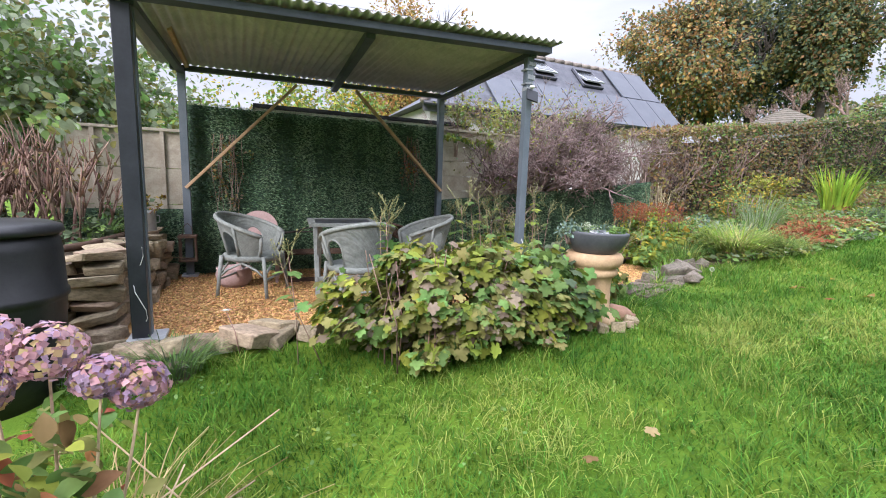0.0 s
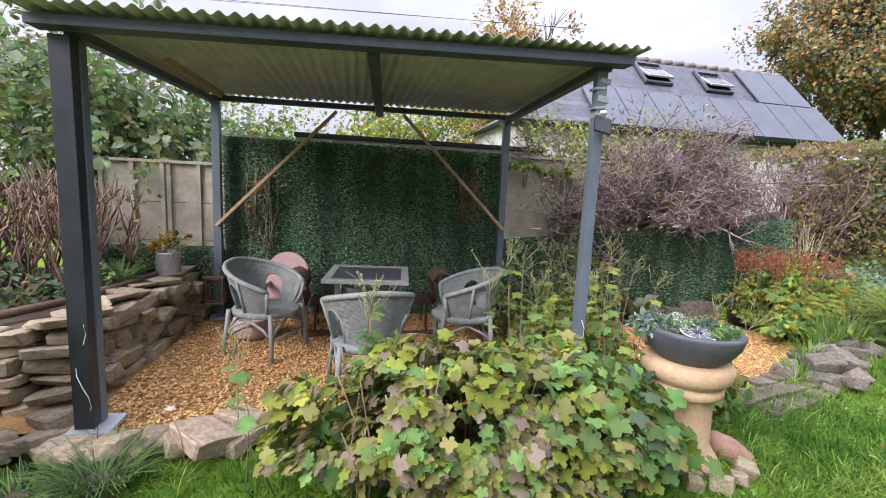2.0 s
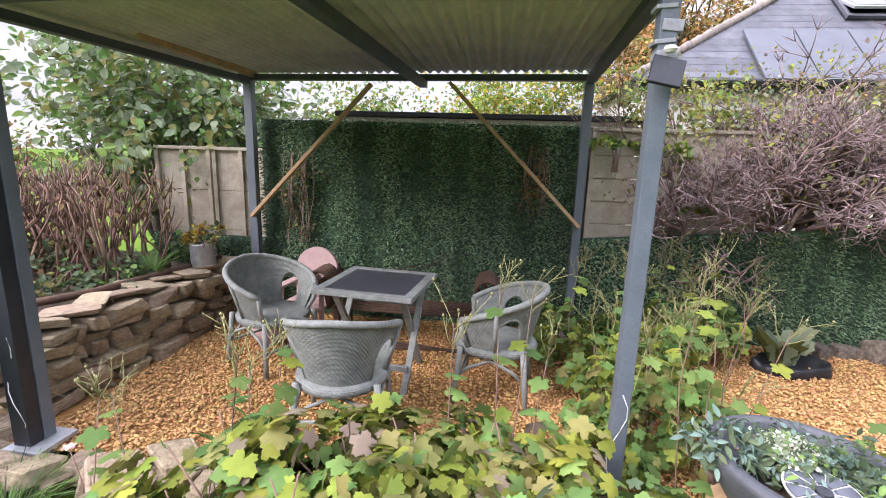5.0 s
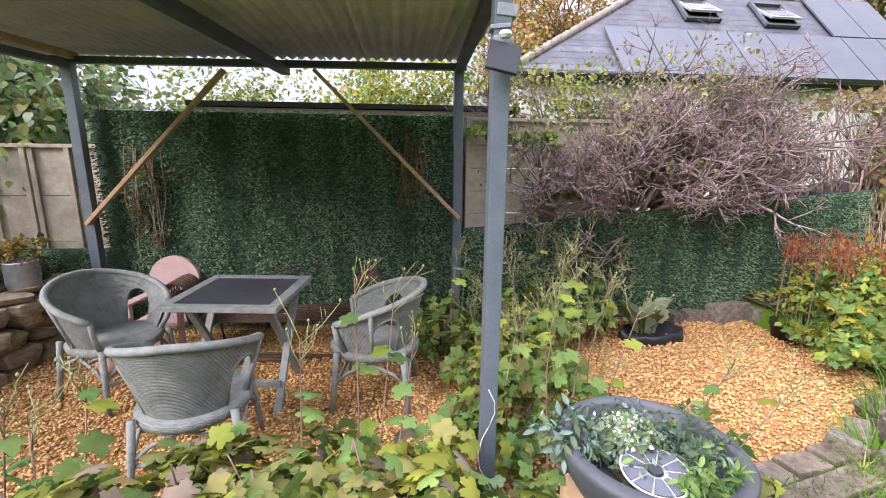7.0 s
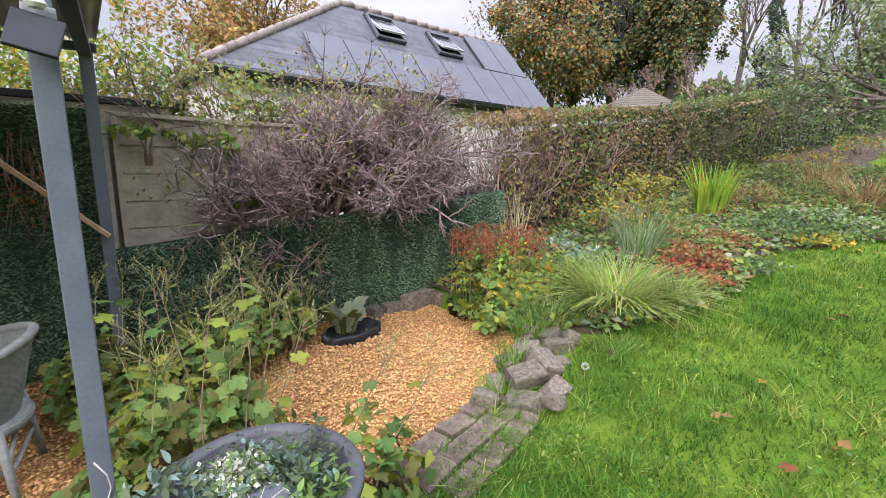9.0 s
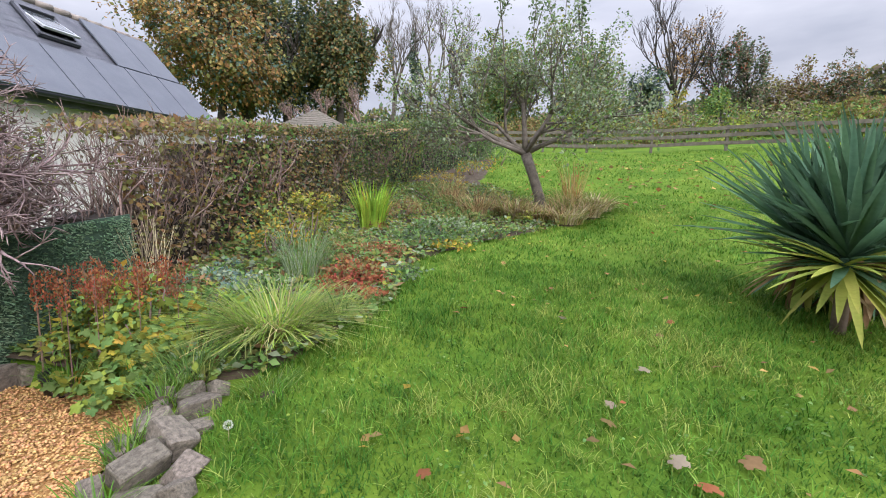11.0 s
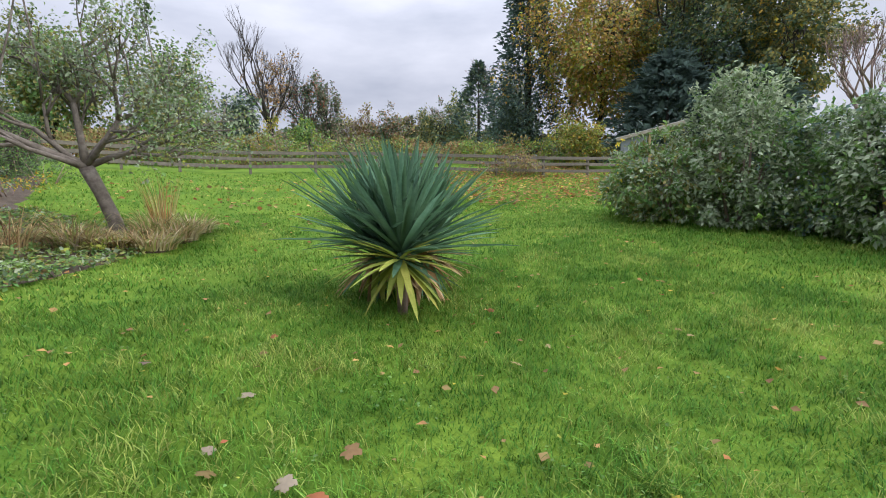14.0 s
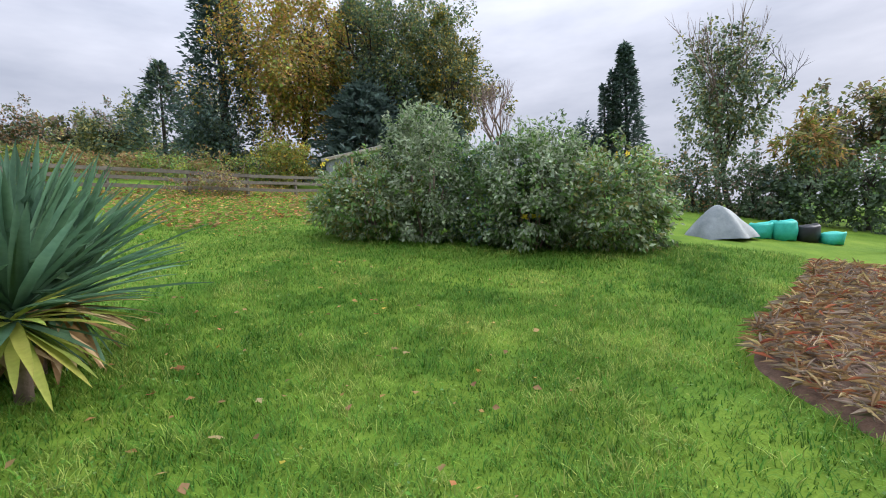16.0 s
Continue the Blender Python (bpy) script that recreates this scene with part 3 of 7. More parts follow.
lean_roof = solid("lean_to_roof", boxm(0.7, 0.28, 1.962, 3.6, 1.5, 2.008, 0.004), M["felt"], "flat dark felted roof edge behind the fence", "roof", kind="structure")
part("roof_wall", boxm(0.72, 0.3, 0, 3.5, 1.4, 1.955), M["panel"], lean_roof)


def screen(name, x0, x1, y0, y1, z0, top0, top1, label):
    """A panel of artificial ivy: a backing with rows of small leaves."""
    ob = thing(name, label, "hedge screen", pose(0, 0, 0))
    bm = bmesh.new()
    vs = [bm.verts.new(c) for c in ((x0, y0, z0), (x1, y1, z0), (x1, y1, top1), (x0, y0, top0))]
    bm.faces.new(vs)
    r = bmesh.ops.extrude_face_region(bm, geom=bm.faces[:])
    bmesh.ops.translate(bm, vec=(0, 0.02, 0), verts=[e for e in r["geom"] if isinstance(e, bmesh.types.BMVert)])
    part("backing", bm, M["turf_base"], ob)
    v, f = [], []
    length = math.hypot(x1 - x0, y1 - y0)
    n = int(length * (top0 + top1 - 2 * z0) / 2 * 4800)
    out = Vector((y1 - y0, -(x1 - x0), 0)).normalized()
    for _ in range(n):
        t = RNG.random()
        top = top0 + (top1 - top0) * t
        z = z0 + (top - z0 + 0.015 * noise.noise(Vector((t * length * 5, 0, 0)))) * RNG.random()
        strip = math.floor(t * length / 0.24)
        shift = 0.03 * noise.noise(Vector((t * length * 6, z * 1.2, strip)))
        p = Vector((x0 + (x1 - x0) * t, y0 + (y1 - y0) * t, z)) + out * (0.012 + rnd(0, 0.025) + shift)
        d = out * rnd(0.3, 0.8) + Vector((RNG.choice((-1, 1)) * rnd(0.3, 1.1), 0, rnd(-0.7, 0.15)))
        leaf_into(v, f, p, d, out + rdir() * 0.5, rnd(0.026, 0.046), rnd(0.009, 0.014))
    band = [noise.noise(Vector((a[0] * 4.2, 0.5 * a[2], 9))) + 0.5 * noise.noise(Vector((a[0] * 11, a[2] * 1.5, 2))) + rnd(-0.25, 0.25) for a in v[::5]]
    me = mesh_of("leaves", v, f, [M["turf"], M["turf_light"], M["turf_dark"]])
    me.polygons.foreach_set("material_index", np.repeat([1 if q > 0.12 else 2 if q < -0.24 else 0 for q in band], 4).astype(np.int32))
    lo = part("leaves", me, None, ob)
    tagged(lo, kind="stuff")
    return ob


tall = screen("tall_hedge_screen", 0.03, 3.02, 0.13, 0.13, 0.02, 1.9, 1.9, "tall dark green artificial ivy screen hung on the fence")
v, f = [], []
for _ in range(1500):
    x = rnd(0.05, 3.0)
    leaf_into(v, f, Vector((x, 0.12 + rnd(-0.03, 0.03), 1.905 + 0.012 * noise.noise(Vector((x * 7, 0, 0))))), Vector((rnd(-1, 1), rnd(-0.7, 0.2), rnd(-0.3, 0.7))), Vector((0, -0.5, 1)) + rdir() * 0.5, rnd(0.02, 0.045), 0.008)
tagged(part("top_fringe", mesh_of("top_fringe", v, f, M["leaf_grey"]), None, tall, "pale frayed upper edge"), kind="stuff")
screen("low_hedge_screen", 3.04, 5.95, 0.12, 0.1, -0.02, 0.91, 1.17, "low green artificial ivy screen along the fence")
screen("low_hedge_screen", 5.95, 6.9, 0.1, -0.1, 0.05, 1.17, 1.29, "low green artificial ivy screen along the fence")
screen("low_hedge_screen", -1.2, 0.02, 0.13, 0.13, 0.02, 0.76, 0.76, "low green artificial ivy screen along the fence")

# ---- neighbour's house ----
house = thing("neighbour_house", "white rendered house with hipped slate roof and solar panels", "house", pose(0, 0, 0))
EAVE0, HU, HV = Vector((4.0, 4.7, 3.1)), Vector((0.999, 0.0409, 0.0045)), Vector((-0.0314, 0.6856, 0.7273))
HN = HU.cross(HV)
EC, ED, RA, RB = EAVE0 + HU * 0.6, EAVE0 + HU * 10.3, EAVE0 + HU * 4.25 + HV * 2.92, EAVE0 + HU * 10.05 + HV * 2.92
EF, EG = EC + Vector((0.1, 4.1, 0)), ED + Vector((0.1, 4.1, 0))
bm = bmesh.new()
lo = [bm.verts.new((x, y, z)) for x, y, z in ((4.9, 4.95, -0.5), (14.1, 5.35, -0.5), (14.1, 8.9, -0.5), (4.9, 8.6, -0.5))]
hi = [bm.verts.new((a.co.x, a.co.y, 3.08)) for a in lo]
for k in range(4):
    bm.faces.new((lo[k], lo[(k + 1) % 4], hi[(k + 1) % 4], hi[k]))
bm.faces.new(hi)
part("wall", bm, M["render_white"], house)
bm = bmesh.new()
c = [bm.verts.new(p) for p in (EC, ED, EG, EF, RA, RB)]
for ids in ((0, 1, 5, 4), (1, 2, 5), (2, 3, 4, 5), (3, 0, 4), (3, 2, 1, 0)):
    bm.faces.new([c[i] for i in ids])
part("roof", bm, M["slate"], house)

# ---- shelter fittings ----
lamp = thing("solar_lamp", "small dark solar lamp taped to the post with silver tape", "lamp", pose(2.858, -2.255, 1.93))
part("solar_panel", boxm(-0.055, -0.03, -0.09, 0.055, -0.015, 0.02, 0.004, Matrix.Rotation(radians(-25), 4, "X") @ Matrix.Rotation(radians(14), 4, "Y")), M["dark"], lamp)
part("lamp_head", lathe([(0.0, 0.035), (0.018, 0.032), (0.024, 0.02), (0.016, 0.01), (0.0, 0.008)], 16, m=Matrix.Translation((0, -0.015, 0.035))), M["white"], lamp)
for z0, z1, turn in ((0.03, 0.06, 3), (0.085, 0.1, -6), (0.125, 0.165, 5), (0.2, 0.215, -4), (0.24, 0.27, 4)):
    part("tape", boxm(-0.036, 0.018, z0, 0.036, 0.092, z1, 0.003, Matrix.Rotation(radians(turn), 4, "Y")), M["tape"], lamp, "silver tape")
for k, (px, py) in enumerate(((2.845, -2.18), (-0.09, -2.15))):
    pts = [(px + 0.035 * math.sin(q * 0.9 + k), py - 0.065 - 0.015 * math.cos(q), 0.66 - 0.06 * q) for q in range(11)]
    solid("garden_string", tube("garden_string", pts, 0.0022, M["white"], 5), None, "loose white string tied round the post", "string")

lantern = thing("hanging_lantern", "rusty square lantern hanging beside the post", "lantern", pose(0.0, -0.12, 0.22))
for sx in (-0.075, 0.075):
    for sy in (-0.06, 0.06):
        part("upright", boxm(sx - 0.008, sy - 0.008, 0, sx + 0.008, sy + 0.008, 0.26), M["rust"], lantern)
part("base", boxm(-0.09, -0.075, -0.01, 0.09, 0.075, 0.012, 0.003), M["rust"], lantern)
part("lid", boxm(-0.09, -0.075, 0.25, 0.09, 0.075, 0.275, 0.003), M["rust"], lantern)
part("hanger", tube("hanger", [(-0.05, 0, 0.27), (-0.04, 0, 0.36), (0, 0.02, 0.4), (0.04, 0, 0.36), (0.05, 0, 0.27)], 0.004, M["rust"]), None, lantern)


# ---- wicker chairs ----
def wicker_chair():
    ob = thing("wicker_chair", "grey painted wicker tub chair standing on gravel", "chair", pose(0, 0, 0), "chairs round the table")
    n, rows = 128, 32
    V, F = [], []

    def shell(a, t, off):
        # a: 0 at the back, +-128 degrees at the front of the arms
        q = abs(a) / radians(128)
        top = 0.78 - 0.19 * q ** 1.6
        z = 0.36 + (top - 0.36) * t
        rx, ry = (0.222 + 0.098 * t) + off, (0.225 + 0.1 * t) + off
        return (rx * math.sin(a), -ry * math.cos(a), z)

    def hole(i, j):
        a = -128 + 256 * (i + 0.5) / n
        t = (j + 0.5) / rows
        return abs(abs(a) - 68) / 19 < 1 and 0.1 < t < 0.42 + 0.36 * math.sqrt(max(0, 1 - (abs(abs(a) - 68) / 19) ** 2))

    for off in (0.0, -0.016):
        for i in range(n + 1):
            for j in range(rows + 1):
                V.append(shell(radians(-128 + 256 * i / n), j / rows, off))
    h = (n + 1) * (rows + 1)
    for i in range(n):
        for j in range(rows):
            if hole(i, j):
                continue
            a = i * (rows + 1) + j
            quad = (a, a + rows + 1, a + rows + 2, a + 1)
            F += [quad, tuple(k + h for k in quad[::-1])]
    me = mesh_of("backrest", V, F, M["weave"], True)
    part("backrest", me, None, ob)
    rim = [Vector(shell(radians(-128 + 256 * i / 30), 1.0, -0.005)) for i in range(31)]
    part("rim", tube("rim", rim, 0.021, M["wicker"], 8), None, ob, "thick braided rim")
    for s in (-1, 1):
        lo, hi = Vector(shell(radians(128 * s), 0, 0)), Vector(shell(radians(128 * s), 1, 0))
        part("arm_post", tube("arm_post", [lo, (lo + hi) / 2 + Vector((0.02 * s, 0.015, 0)), hi], 0.017, M["wicker"]), None, ob)
        mid = Vector(shell(radians(85 * s), 0, 0.006)), Vector(shell(radians(85 * s), 1, 0.006))
        part("arm_post", tube("arm_post", list(mid), 0.013, M["wicker"]), None, ob)
        arch = [Vector(shell(radians((68 + 19 * math.cos(q)) * s), 0.42 + 0.36 * max(0, math.sin(q)), -0.006)) for q in [math.pi * k / 14 for k in range(15)]]
        arch = [Vector(shell(radians(87 * s), 0.1, -0.006))] + arch + [Vector(shell(radians(49 * s), 0.1, -0.006))]
        part("arch_rim", tube("arch_rim", arch, 0.011, M["wicker"], 6), None, ob)
    bm = lathe([(0.0, 0.4), (0.2, 0.402), (0.245, 0.4), (0.26, 0.385), (0.255, 0.355), (0.23, 0.345), (0, 0.345)], 28)
    bmesh.ops.transform(bm, matrix=Matrix.Diagonal((1.02, 1.1, 1, 1)), verts=bm.verts)
    part("seat", bm, M["weave"], ob, smooth=True)
    for sx, sy in ((-1, 1), (1, 1), (-1, -1), (1, -1)):
        top, foot = Vector((0.215 * sx, 0.2 * sy, 0.4)), Vector((0.25 * sx, 0.24 * sy, -0.015))
        part("leg", tube("leg", [top, (top + foot) / 2, foot], [0.02, 0.018, 0.016], M["wicker"]), None, ob)
    for a, b in (((-1, 1), (1, 1)), ((1, 1), (1, -1)), ((1, -1), (-1, -1)), ((-1, -1), (-1, 1))):
        p, q = Vector((0.23 * a[0], 0.215 * a[1], 0.2)), Vector((0.23 * b[0], 0.215 * b[1], 0.2))
        m = (p + q) / 2
        part("arch_brace", tube("arch_brace", [p, p.lerp(m, 0.35) + Vector((0, 0, 0.07)), m + Vector((0, 0, 0.135)), q.lerp(m, 0.35) + Vector((0, 0, 0.07)), q], 0.011, M["wicker"]), None, ob)
        if a[1] == b[1]:
            part("stretcher", tube("stretcher", [p - Vector((0, 0, 0.02)), q - Vector((0, 0, 0.02))], 0.011, M["wicker"]), None, ob)
    return ob


def weave_material():
    m = mat("woven_grey_cane", (0.145, 0.162, 0.15), (0.24, 0.258, 0.242), 14, 0.75, bump=0.2, fine=60)
    nt = m.node_tree
    bs = nt.nodes["Principled BSDF"]
    tc = nt.nodes.new("ShaderNodeTexCoord")
    w1, w2 = nt.nodes.new("ShaderNodeTexWave"), nt.nodes.new("ShaderNodeTexWave")
    w1.bands_direction, w2.bands_direction = "Z", "DIAGONAL"
    w1.inputs["Scale"].default_value, w2.inputs["Scale"].default_value = 40, 26
    mx = nt.nodes.new("ShaderNodeMath")
    mx.operation = "MULTIPLY"
    for w in (w1, w2):
        w.inputs["Distortion"].default_value = 0.6
        nt.links.new(tc.outputs["Object"], w.inputs["Vector"])
    nt.links.new(w1.outputs["Fac"], mx.inputs[0])
    nt.links.new(w2.outputs["Fac"], mx.inputs[1])
    b = nt.nodes.new("ShaderNodeBump")
    b.inputs["Strength"].default_value = 0.6
    b.inputs["Distance"].default_value = 0.006
    nt.links.new(mx.outputs[0], b.inputs["Height"])
    nt.links.new(b.outputs["Normal"], bs.inputs["Normal"])
    return m


M["weave"] = weave_material()
chair = wicker_chair()
chair.matrix_basis = pose(0.63, -0.92, 0, 0, 0, -117)
copy_thing(chair, pose(2.33, -1.12, 0, 0, 0, 84))
copy_thing(chair, pose(1.47, -1.72, 0, 0, 0, 8))


def fan_chair():
    """A small painted chair with a rounded back."""
    ob = thing("pink_chair", "faded pink garden chair with a rounded back", "chair", pose(0.7, -0.36, 0, 0, 0, 174))
    outline = [(-0.19, 0.28), (0.19, 0.28), (0.2, 0.56)] + [(0.2 * math.cos(a), 0.58 + 0.19 * math.sin(a)) for a in [math.pi * k / 16 for k in range(1, 16)]] + [(-0.2, 0.56)]
    bm = bmesh.new()
    bm.faces.new([bm.verts.new((x, -0.09 - 0.12 * (z - 0.3), z)) for x, z in outline])
    grown = bmesh.ops.extrude_face_region(bm, geom=bm.faces[:])
    bmesh.ops.translate(bm, vec=(0, 0.028, 0), verts=[e for e in grown["geom"] if isinstance(e, bmesh.types.BMVert)])
    bmesh.ops.recalc_face_normals(bm, faces=bm.faces)
    part("backrest", bm, M["pinkpot"], ob)
    for z in (0.42, 0.62):
        part("back_rail", boxm(-0.18, -0.16, z, 0.18, -0.13, z + 0.05, 0.004), M["pinkpot"], ob)
    for k in range(4):
        part("seat_slat", boxm(-0.2, -0.06 + k * 0.07, 0.3, 0.2, 0.005 + k * 0.07, 0.32, 0.006), M["pinkpot"], ob)
    for sx in (-1, 1):
        part("leg", beam(bmesh.new(), (0.19 * sx, 0.2, -0.01), (0.19 * sx, 0.18, 0.46), 0.035, 0.035), M["pinkpot"], ob)
        part("leg", beam(bmesh.new(), (0.19 * sx, -0.12, -0.01), (0.19 * sx, -0.04, 0.3), 0.035, 0.035), M["pinkpot"], ob)
        part("arm", boxm(0.16 * sx, -0.11, 0.46, 0.24 * sx, 0.22, 0.48, 0.006), M["pinkpot"], ob)
    return ob


fan_chair()

# ---- folding table ----
table = thing("garden_table", "square grey wooden folding table with a dark top", "table", pose(1.49, -1.02, 0, 0, 0, -6))
for x0, y0, x1, y1 in ((-0.345, -0.345, 0.345, -0.28), (-0.345, 0.28, 0.345, 0.345), (-0.345, -0.278, -0.28, 0.278), (0.28, -0.278, 0.345, 0.278)):
    part("top_frame", boxm(x0, y0, 0.69, x1, y1, 0.722, 0.004), M["wicker"], table)
part("tabletop", boxm(-0.278, -0.278, 0.695, 0.278, 0.278, 0.716, 0.002), M["tabletop"], table, "dark slate-coloured top")
for sx in (-0.27, 0.27):
    part("leg", beam(bmesh.new(), (sx, -0.26, -0.01), (sx, 0.22, 0.69), 0.045, 0.028), M["wicker"], table)
    part("leg", beam(bmesh.new(), (sx * 0.9, 0.26, -0.01), (sx * 0.9, -0.22, 0.69), 0.045, 0.028), M["wicker"], table)
part("stretcher", boxm(-0.27, -0.19, 0.14, 0.27, -0.16, 0.18, 0.003), M["wicker"], table)
part("stretcher", boxm(-0.27, 0.16, 0.5, 0.27, 0.19, 0.54, 0.003), M["wicker"], table)

# ---- iron bench ----
bench = thing("iron_bench", "rust-brown slatted iron bench with scrolled arms", "bench", pose(0, 0, 0))
for k in range(9):
    part("slat", boxm(0.95, -0.52 + k * 0.042, 0.3, 2.15, -0.495 + k * 0.042, 0.315, 0.002), M["rust"], bench)
for x in (1.0, 2.1):
    part("leg", tube("leg", [(x, -0.52, 0), (x, -0.48, 0.15), (x, -0.5, 0.3)], 0.014, M["rust"]), None, bench)
    part("leg", tube("leg", [(x, -0.14, 0), (x, -0.18, 0.15), (x, -0.16, 0.3)], 0.014, M["rust"]), None, bench)
for x0, s in ((2.16, 1), (0.92, -1)):
    for k in range(9):
        y = -0.52 + k * 0.042
        pts = [(x0, y, 0.3), (x0 + 0.03 * s, y, 0.42)]
        for q in range(13):
            a, r = -0.4 + q * 0.62, 0.115 - q * 0.0066
            pts.append((x0 + (0.1 - r * math.cos(a)) * s, y, 0.53 + r * math.sin(a)))
        part("scroll_arm", tube("scroll_arm", pts, 0.014, M["rust"], 6), None, bench)

# ---- pots on the terrace ----
bowlpot = thing("clay_pot", "round pink-brown clay pot on the gravel", "pot", pose(0.45, -0.6, 0))
part("body", lathe([(0.0, 0.0), (0.1, 0.0), (0.16, 0.06), (0.175, 0.14), (0.16, 0.19), (0.17, 0.205), (0.15, 0.21), (0.13, 0.17), (0.0, 0.15)], 28), M["pinkpot"], bowlpot, smooth=True)
for k in range(3):
    solid("stored_pole", tube("stored_pole", [(0.95, -0.62 + 0.07 * k, 0.025), (1.6, -0.6 + 0.05 * k, 0.03), (2.3, -0.52 - 0.06 * k, 0.025)], 0.012, M["rust"]), None, "dark rusty pole lying on the gravel", "pole")

# ---- dry-stone wall and raised bed ----
wall = thing("dry_stone_wall", "low dry-stone wall of stacked flat limestone", "wall", pose(0, 0, 0))
for row in range(6):
    z = 0.035 + row * 0.083
    y = -1.78 + rnd(0, 0.1)
    while y < 0.05:
        w = rnd(0.12, 0.38)
        t = (y + 1.78) / 1.85
        x = -0.27 + 0.13 * t - 0.012 * row
        stone_at(wall, x - 0.1 + rnd(-0.04, 0.03), y + w / 2, z + rnd(-0.012, 0.012), rnd(0.24, 0.34), w * 1.06, rnd(0.09, 0.17), rnd(-9, 9), 11)
        y += w
    x = -0.36
    while x > -0.95:
        w = rnd(0.16, 0.36)
        if z < 0.52:
            stone_at(wall, x - w / 2 + 0.1, -1.83 + rnd(-0.03, 0.03) + 0.01 * row, z, w * 1.05, rnd(0.24, 0.34), rnd(0.09, 0.17), rnd(-10, 10), 13)
        x -= w
for k in range(9):
    stone_at(wall, -0.42 + rnd(-0.06, 0.06), -1.75 + k * 0.21, 0.53, rnd(0.25, 0.36), rnd(0.22, 0.32), rnd(0.05, 0.07), rnd(0, 360), 8)
solid("timber_edging", tube("timber_edging", [(-0.95, -1.72, 0.53), (-0.6, -1.2, 0.55), (-0.45, -0.5, 0.56), (-0.4, 0.0, 0.56)], 0.03, M["rust"]), None, "old round timber rail edging the raised bed", "rail")

v, f = [], []
for j in range(24):
    for i in range(32):
        x, y = -4.0 + i * 0.114, -1.85 + j * 0.1
        z = 0.47 + 0.05 * noise.noise(Vector((x * 2, y * 2, 8)))
        if i == 0 or j == 0:
            z = -0.6
        v.append((x, y, z))
for j in range(23):
    for i in range(31):
        a = j * 32 + i
        f.append((a, a + 1, a + 33, a + 32))
solid("raised_bed", mesh_of("raised_bed", v, f, M["soil"], True), None, "raised bed of dark soil behind the stone wall", "flower bed", kind="structure")

churn = thing("zinc_churn", "small galvanised churn planter standing on the stone wall", "planter", pose(-0.36, -0.3, 0.545))
part("body", lathe([(0.0, 0.0), (0.1, 0.0), (0.105, 0.01), (0.105, 0.2), (0.11, 0.21), (0.105, 0.22), (0.095, 0.215), (0.09, 0.18), (0, 0.18)], 28), M["zinc"], churn, smooth=True)
for s in (-1, 1):
    part("handle", tube("handle", [(0.1 * s, 0, 0.18), (0.135 * s, 0, 0.17), (0.135 * s, 0, 0.11), (0.105 * s, 0, 0.1)], 0.006, M["zinc"]), None, churn)
shrub("trailing_plant", "yellowing trailing plant in the zinc churn", (-0.34, -0.3, 0.8), (0.17, 0.15, 0.1), 260, ("leaf_gold", "leaf_olive", "leaf_brown"), (3, 3, 2), 0.045, k=16, stems=4, base=0.73)

butt = thing("water_butt", "black plastic water butt with a lid", "water butt", pose(-0.72, -2.48, -0.2))
part("barrel", lathe([(0.0, 0.0), (0.25, 0.0), (0.3, 0.3), (0.32, 0.6), (0.325, 0.62), (0.335, 0.63), (0.335, 0.66), (0.325, 0.67), (0.32, 0.9), (0.3, 1.0), (0.0, 1.0)], 40), M["black"], butt, smooth=True)
part("lid", lathe([(0.0, 1.055), (0.27, 1.05), (0.325, 1.03), (0.335, 1.0), (0.325, 0.985)], 40), M["black"], butt, smooth=True)

# ---- edging stones ----
edge = thing("stone_edging", "rough limestone edging along the front of the gravel", "stone edging", pose(0, 0, 0))
for k in range(19):
    t = k / 18
    x, y = -0.95 + 1.9 * t, -2.2 - 0.1 * math.sin(t * 3) + rnd(-0.06, 0.06)
    s = rnd(0.13, 0.22)
    stone_at(edge, x, y, 0.0 + rnd(-0.03, 0.02), s * 1.2, s, s * rnd(0.55, 0.8), rnd(0, 360), 14)
for x, y, s in ((-0.35, -2.02, 0.3), (-0.55, -2.25, 0.28), (0.55, -2.32, 0.36), (0.72, -2.16, 0.3), (-0.12, -2.36, 0.24)):
    stone_at(edge, x, y, 0.02, s * 0.95, s * 0.75, s * 0.5, rnd(0, 360), 12)
edge2 = thing("stone_edging", "grey stones piled where the gravel meets the lawn", "stone edging", pose(0, 0, 0))
for x, y, s, z in ((4.78, -2.2, 0.26, 0.05), (4.95, -2.36, 0.34, 0.08), (4.98, -2.1, 0.22, 0.05), (5.1, -2.25, 0.3, 0.13), (5.18, -2.05, 0.2, 0.06), (5.2, -2.42, 0.24, 0.12),
                   (5.3, -1.92, 0.24, 0.08), (5.36, -2.2, 0.34, 0.14), (5.48, -1.96, 0.28, 0.14), (5.56, -2.2, 0.2, 0.16), (5.62, -1.78, 0.3, 0.1), (5.72, -2.02, 0.32, 0.15),
                   (5.85, -1.68, 0.22, 0.14), (5.82, -1.88, 0.24, 0.18), (5.05, -2.52, 0.2, 0.1), (4.88, -2.48, 0.18, 0.08), (5.92, -2.02, 0.2, 0.2)):
    stone_at(edge2, x - 0.02, y + 0.14, z + 0.04 + rnd(-0.03, 0.05), s * 0.84, s * 0.6, s * rnd(0.42, 0.7), rnd(0, 360), 30, True)
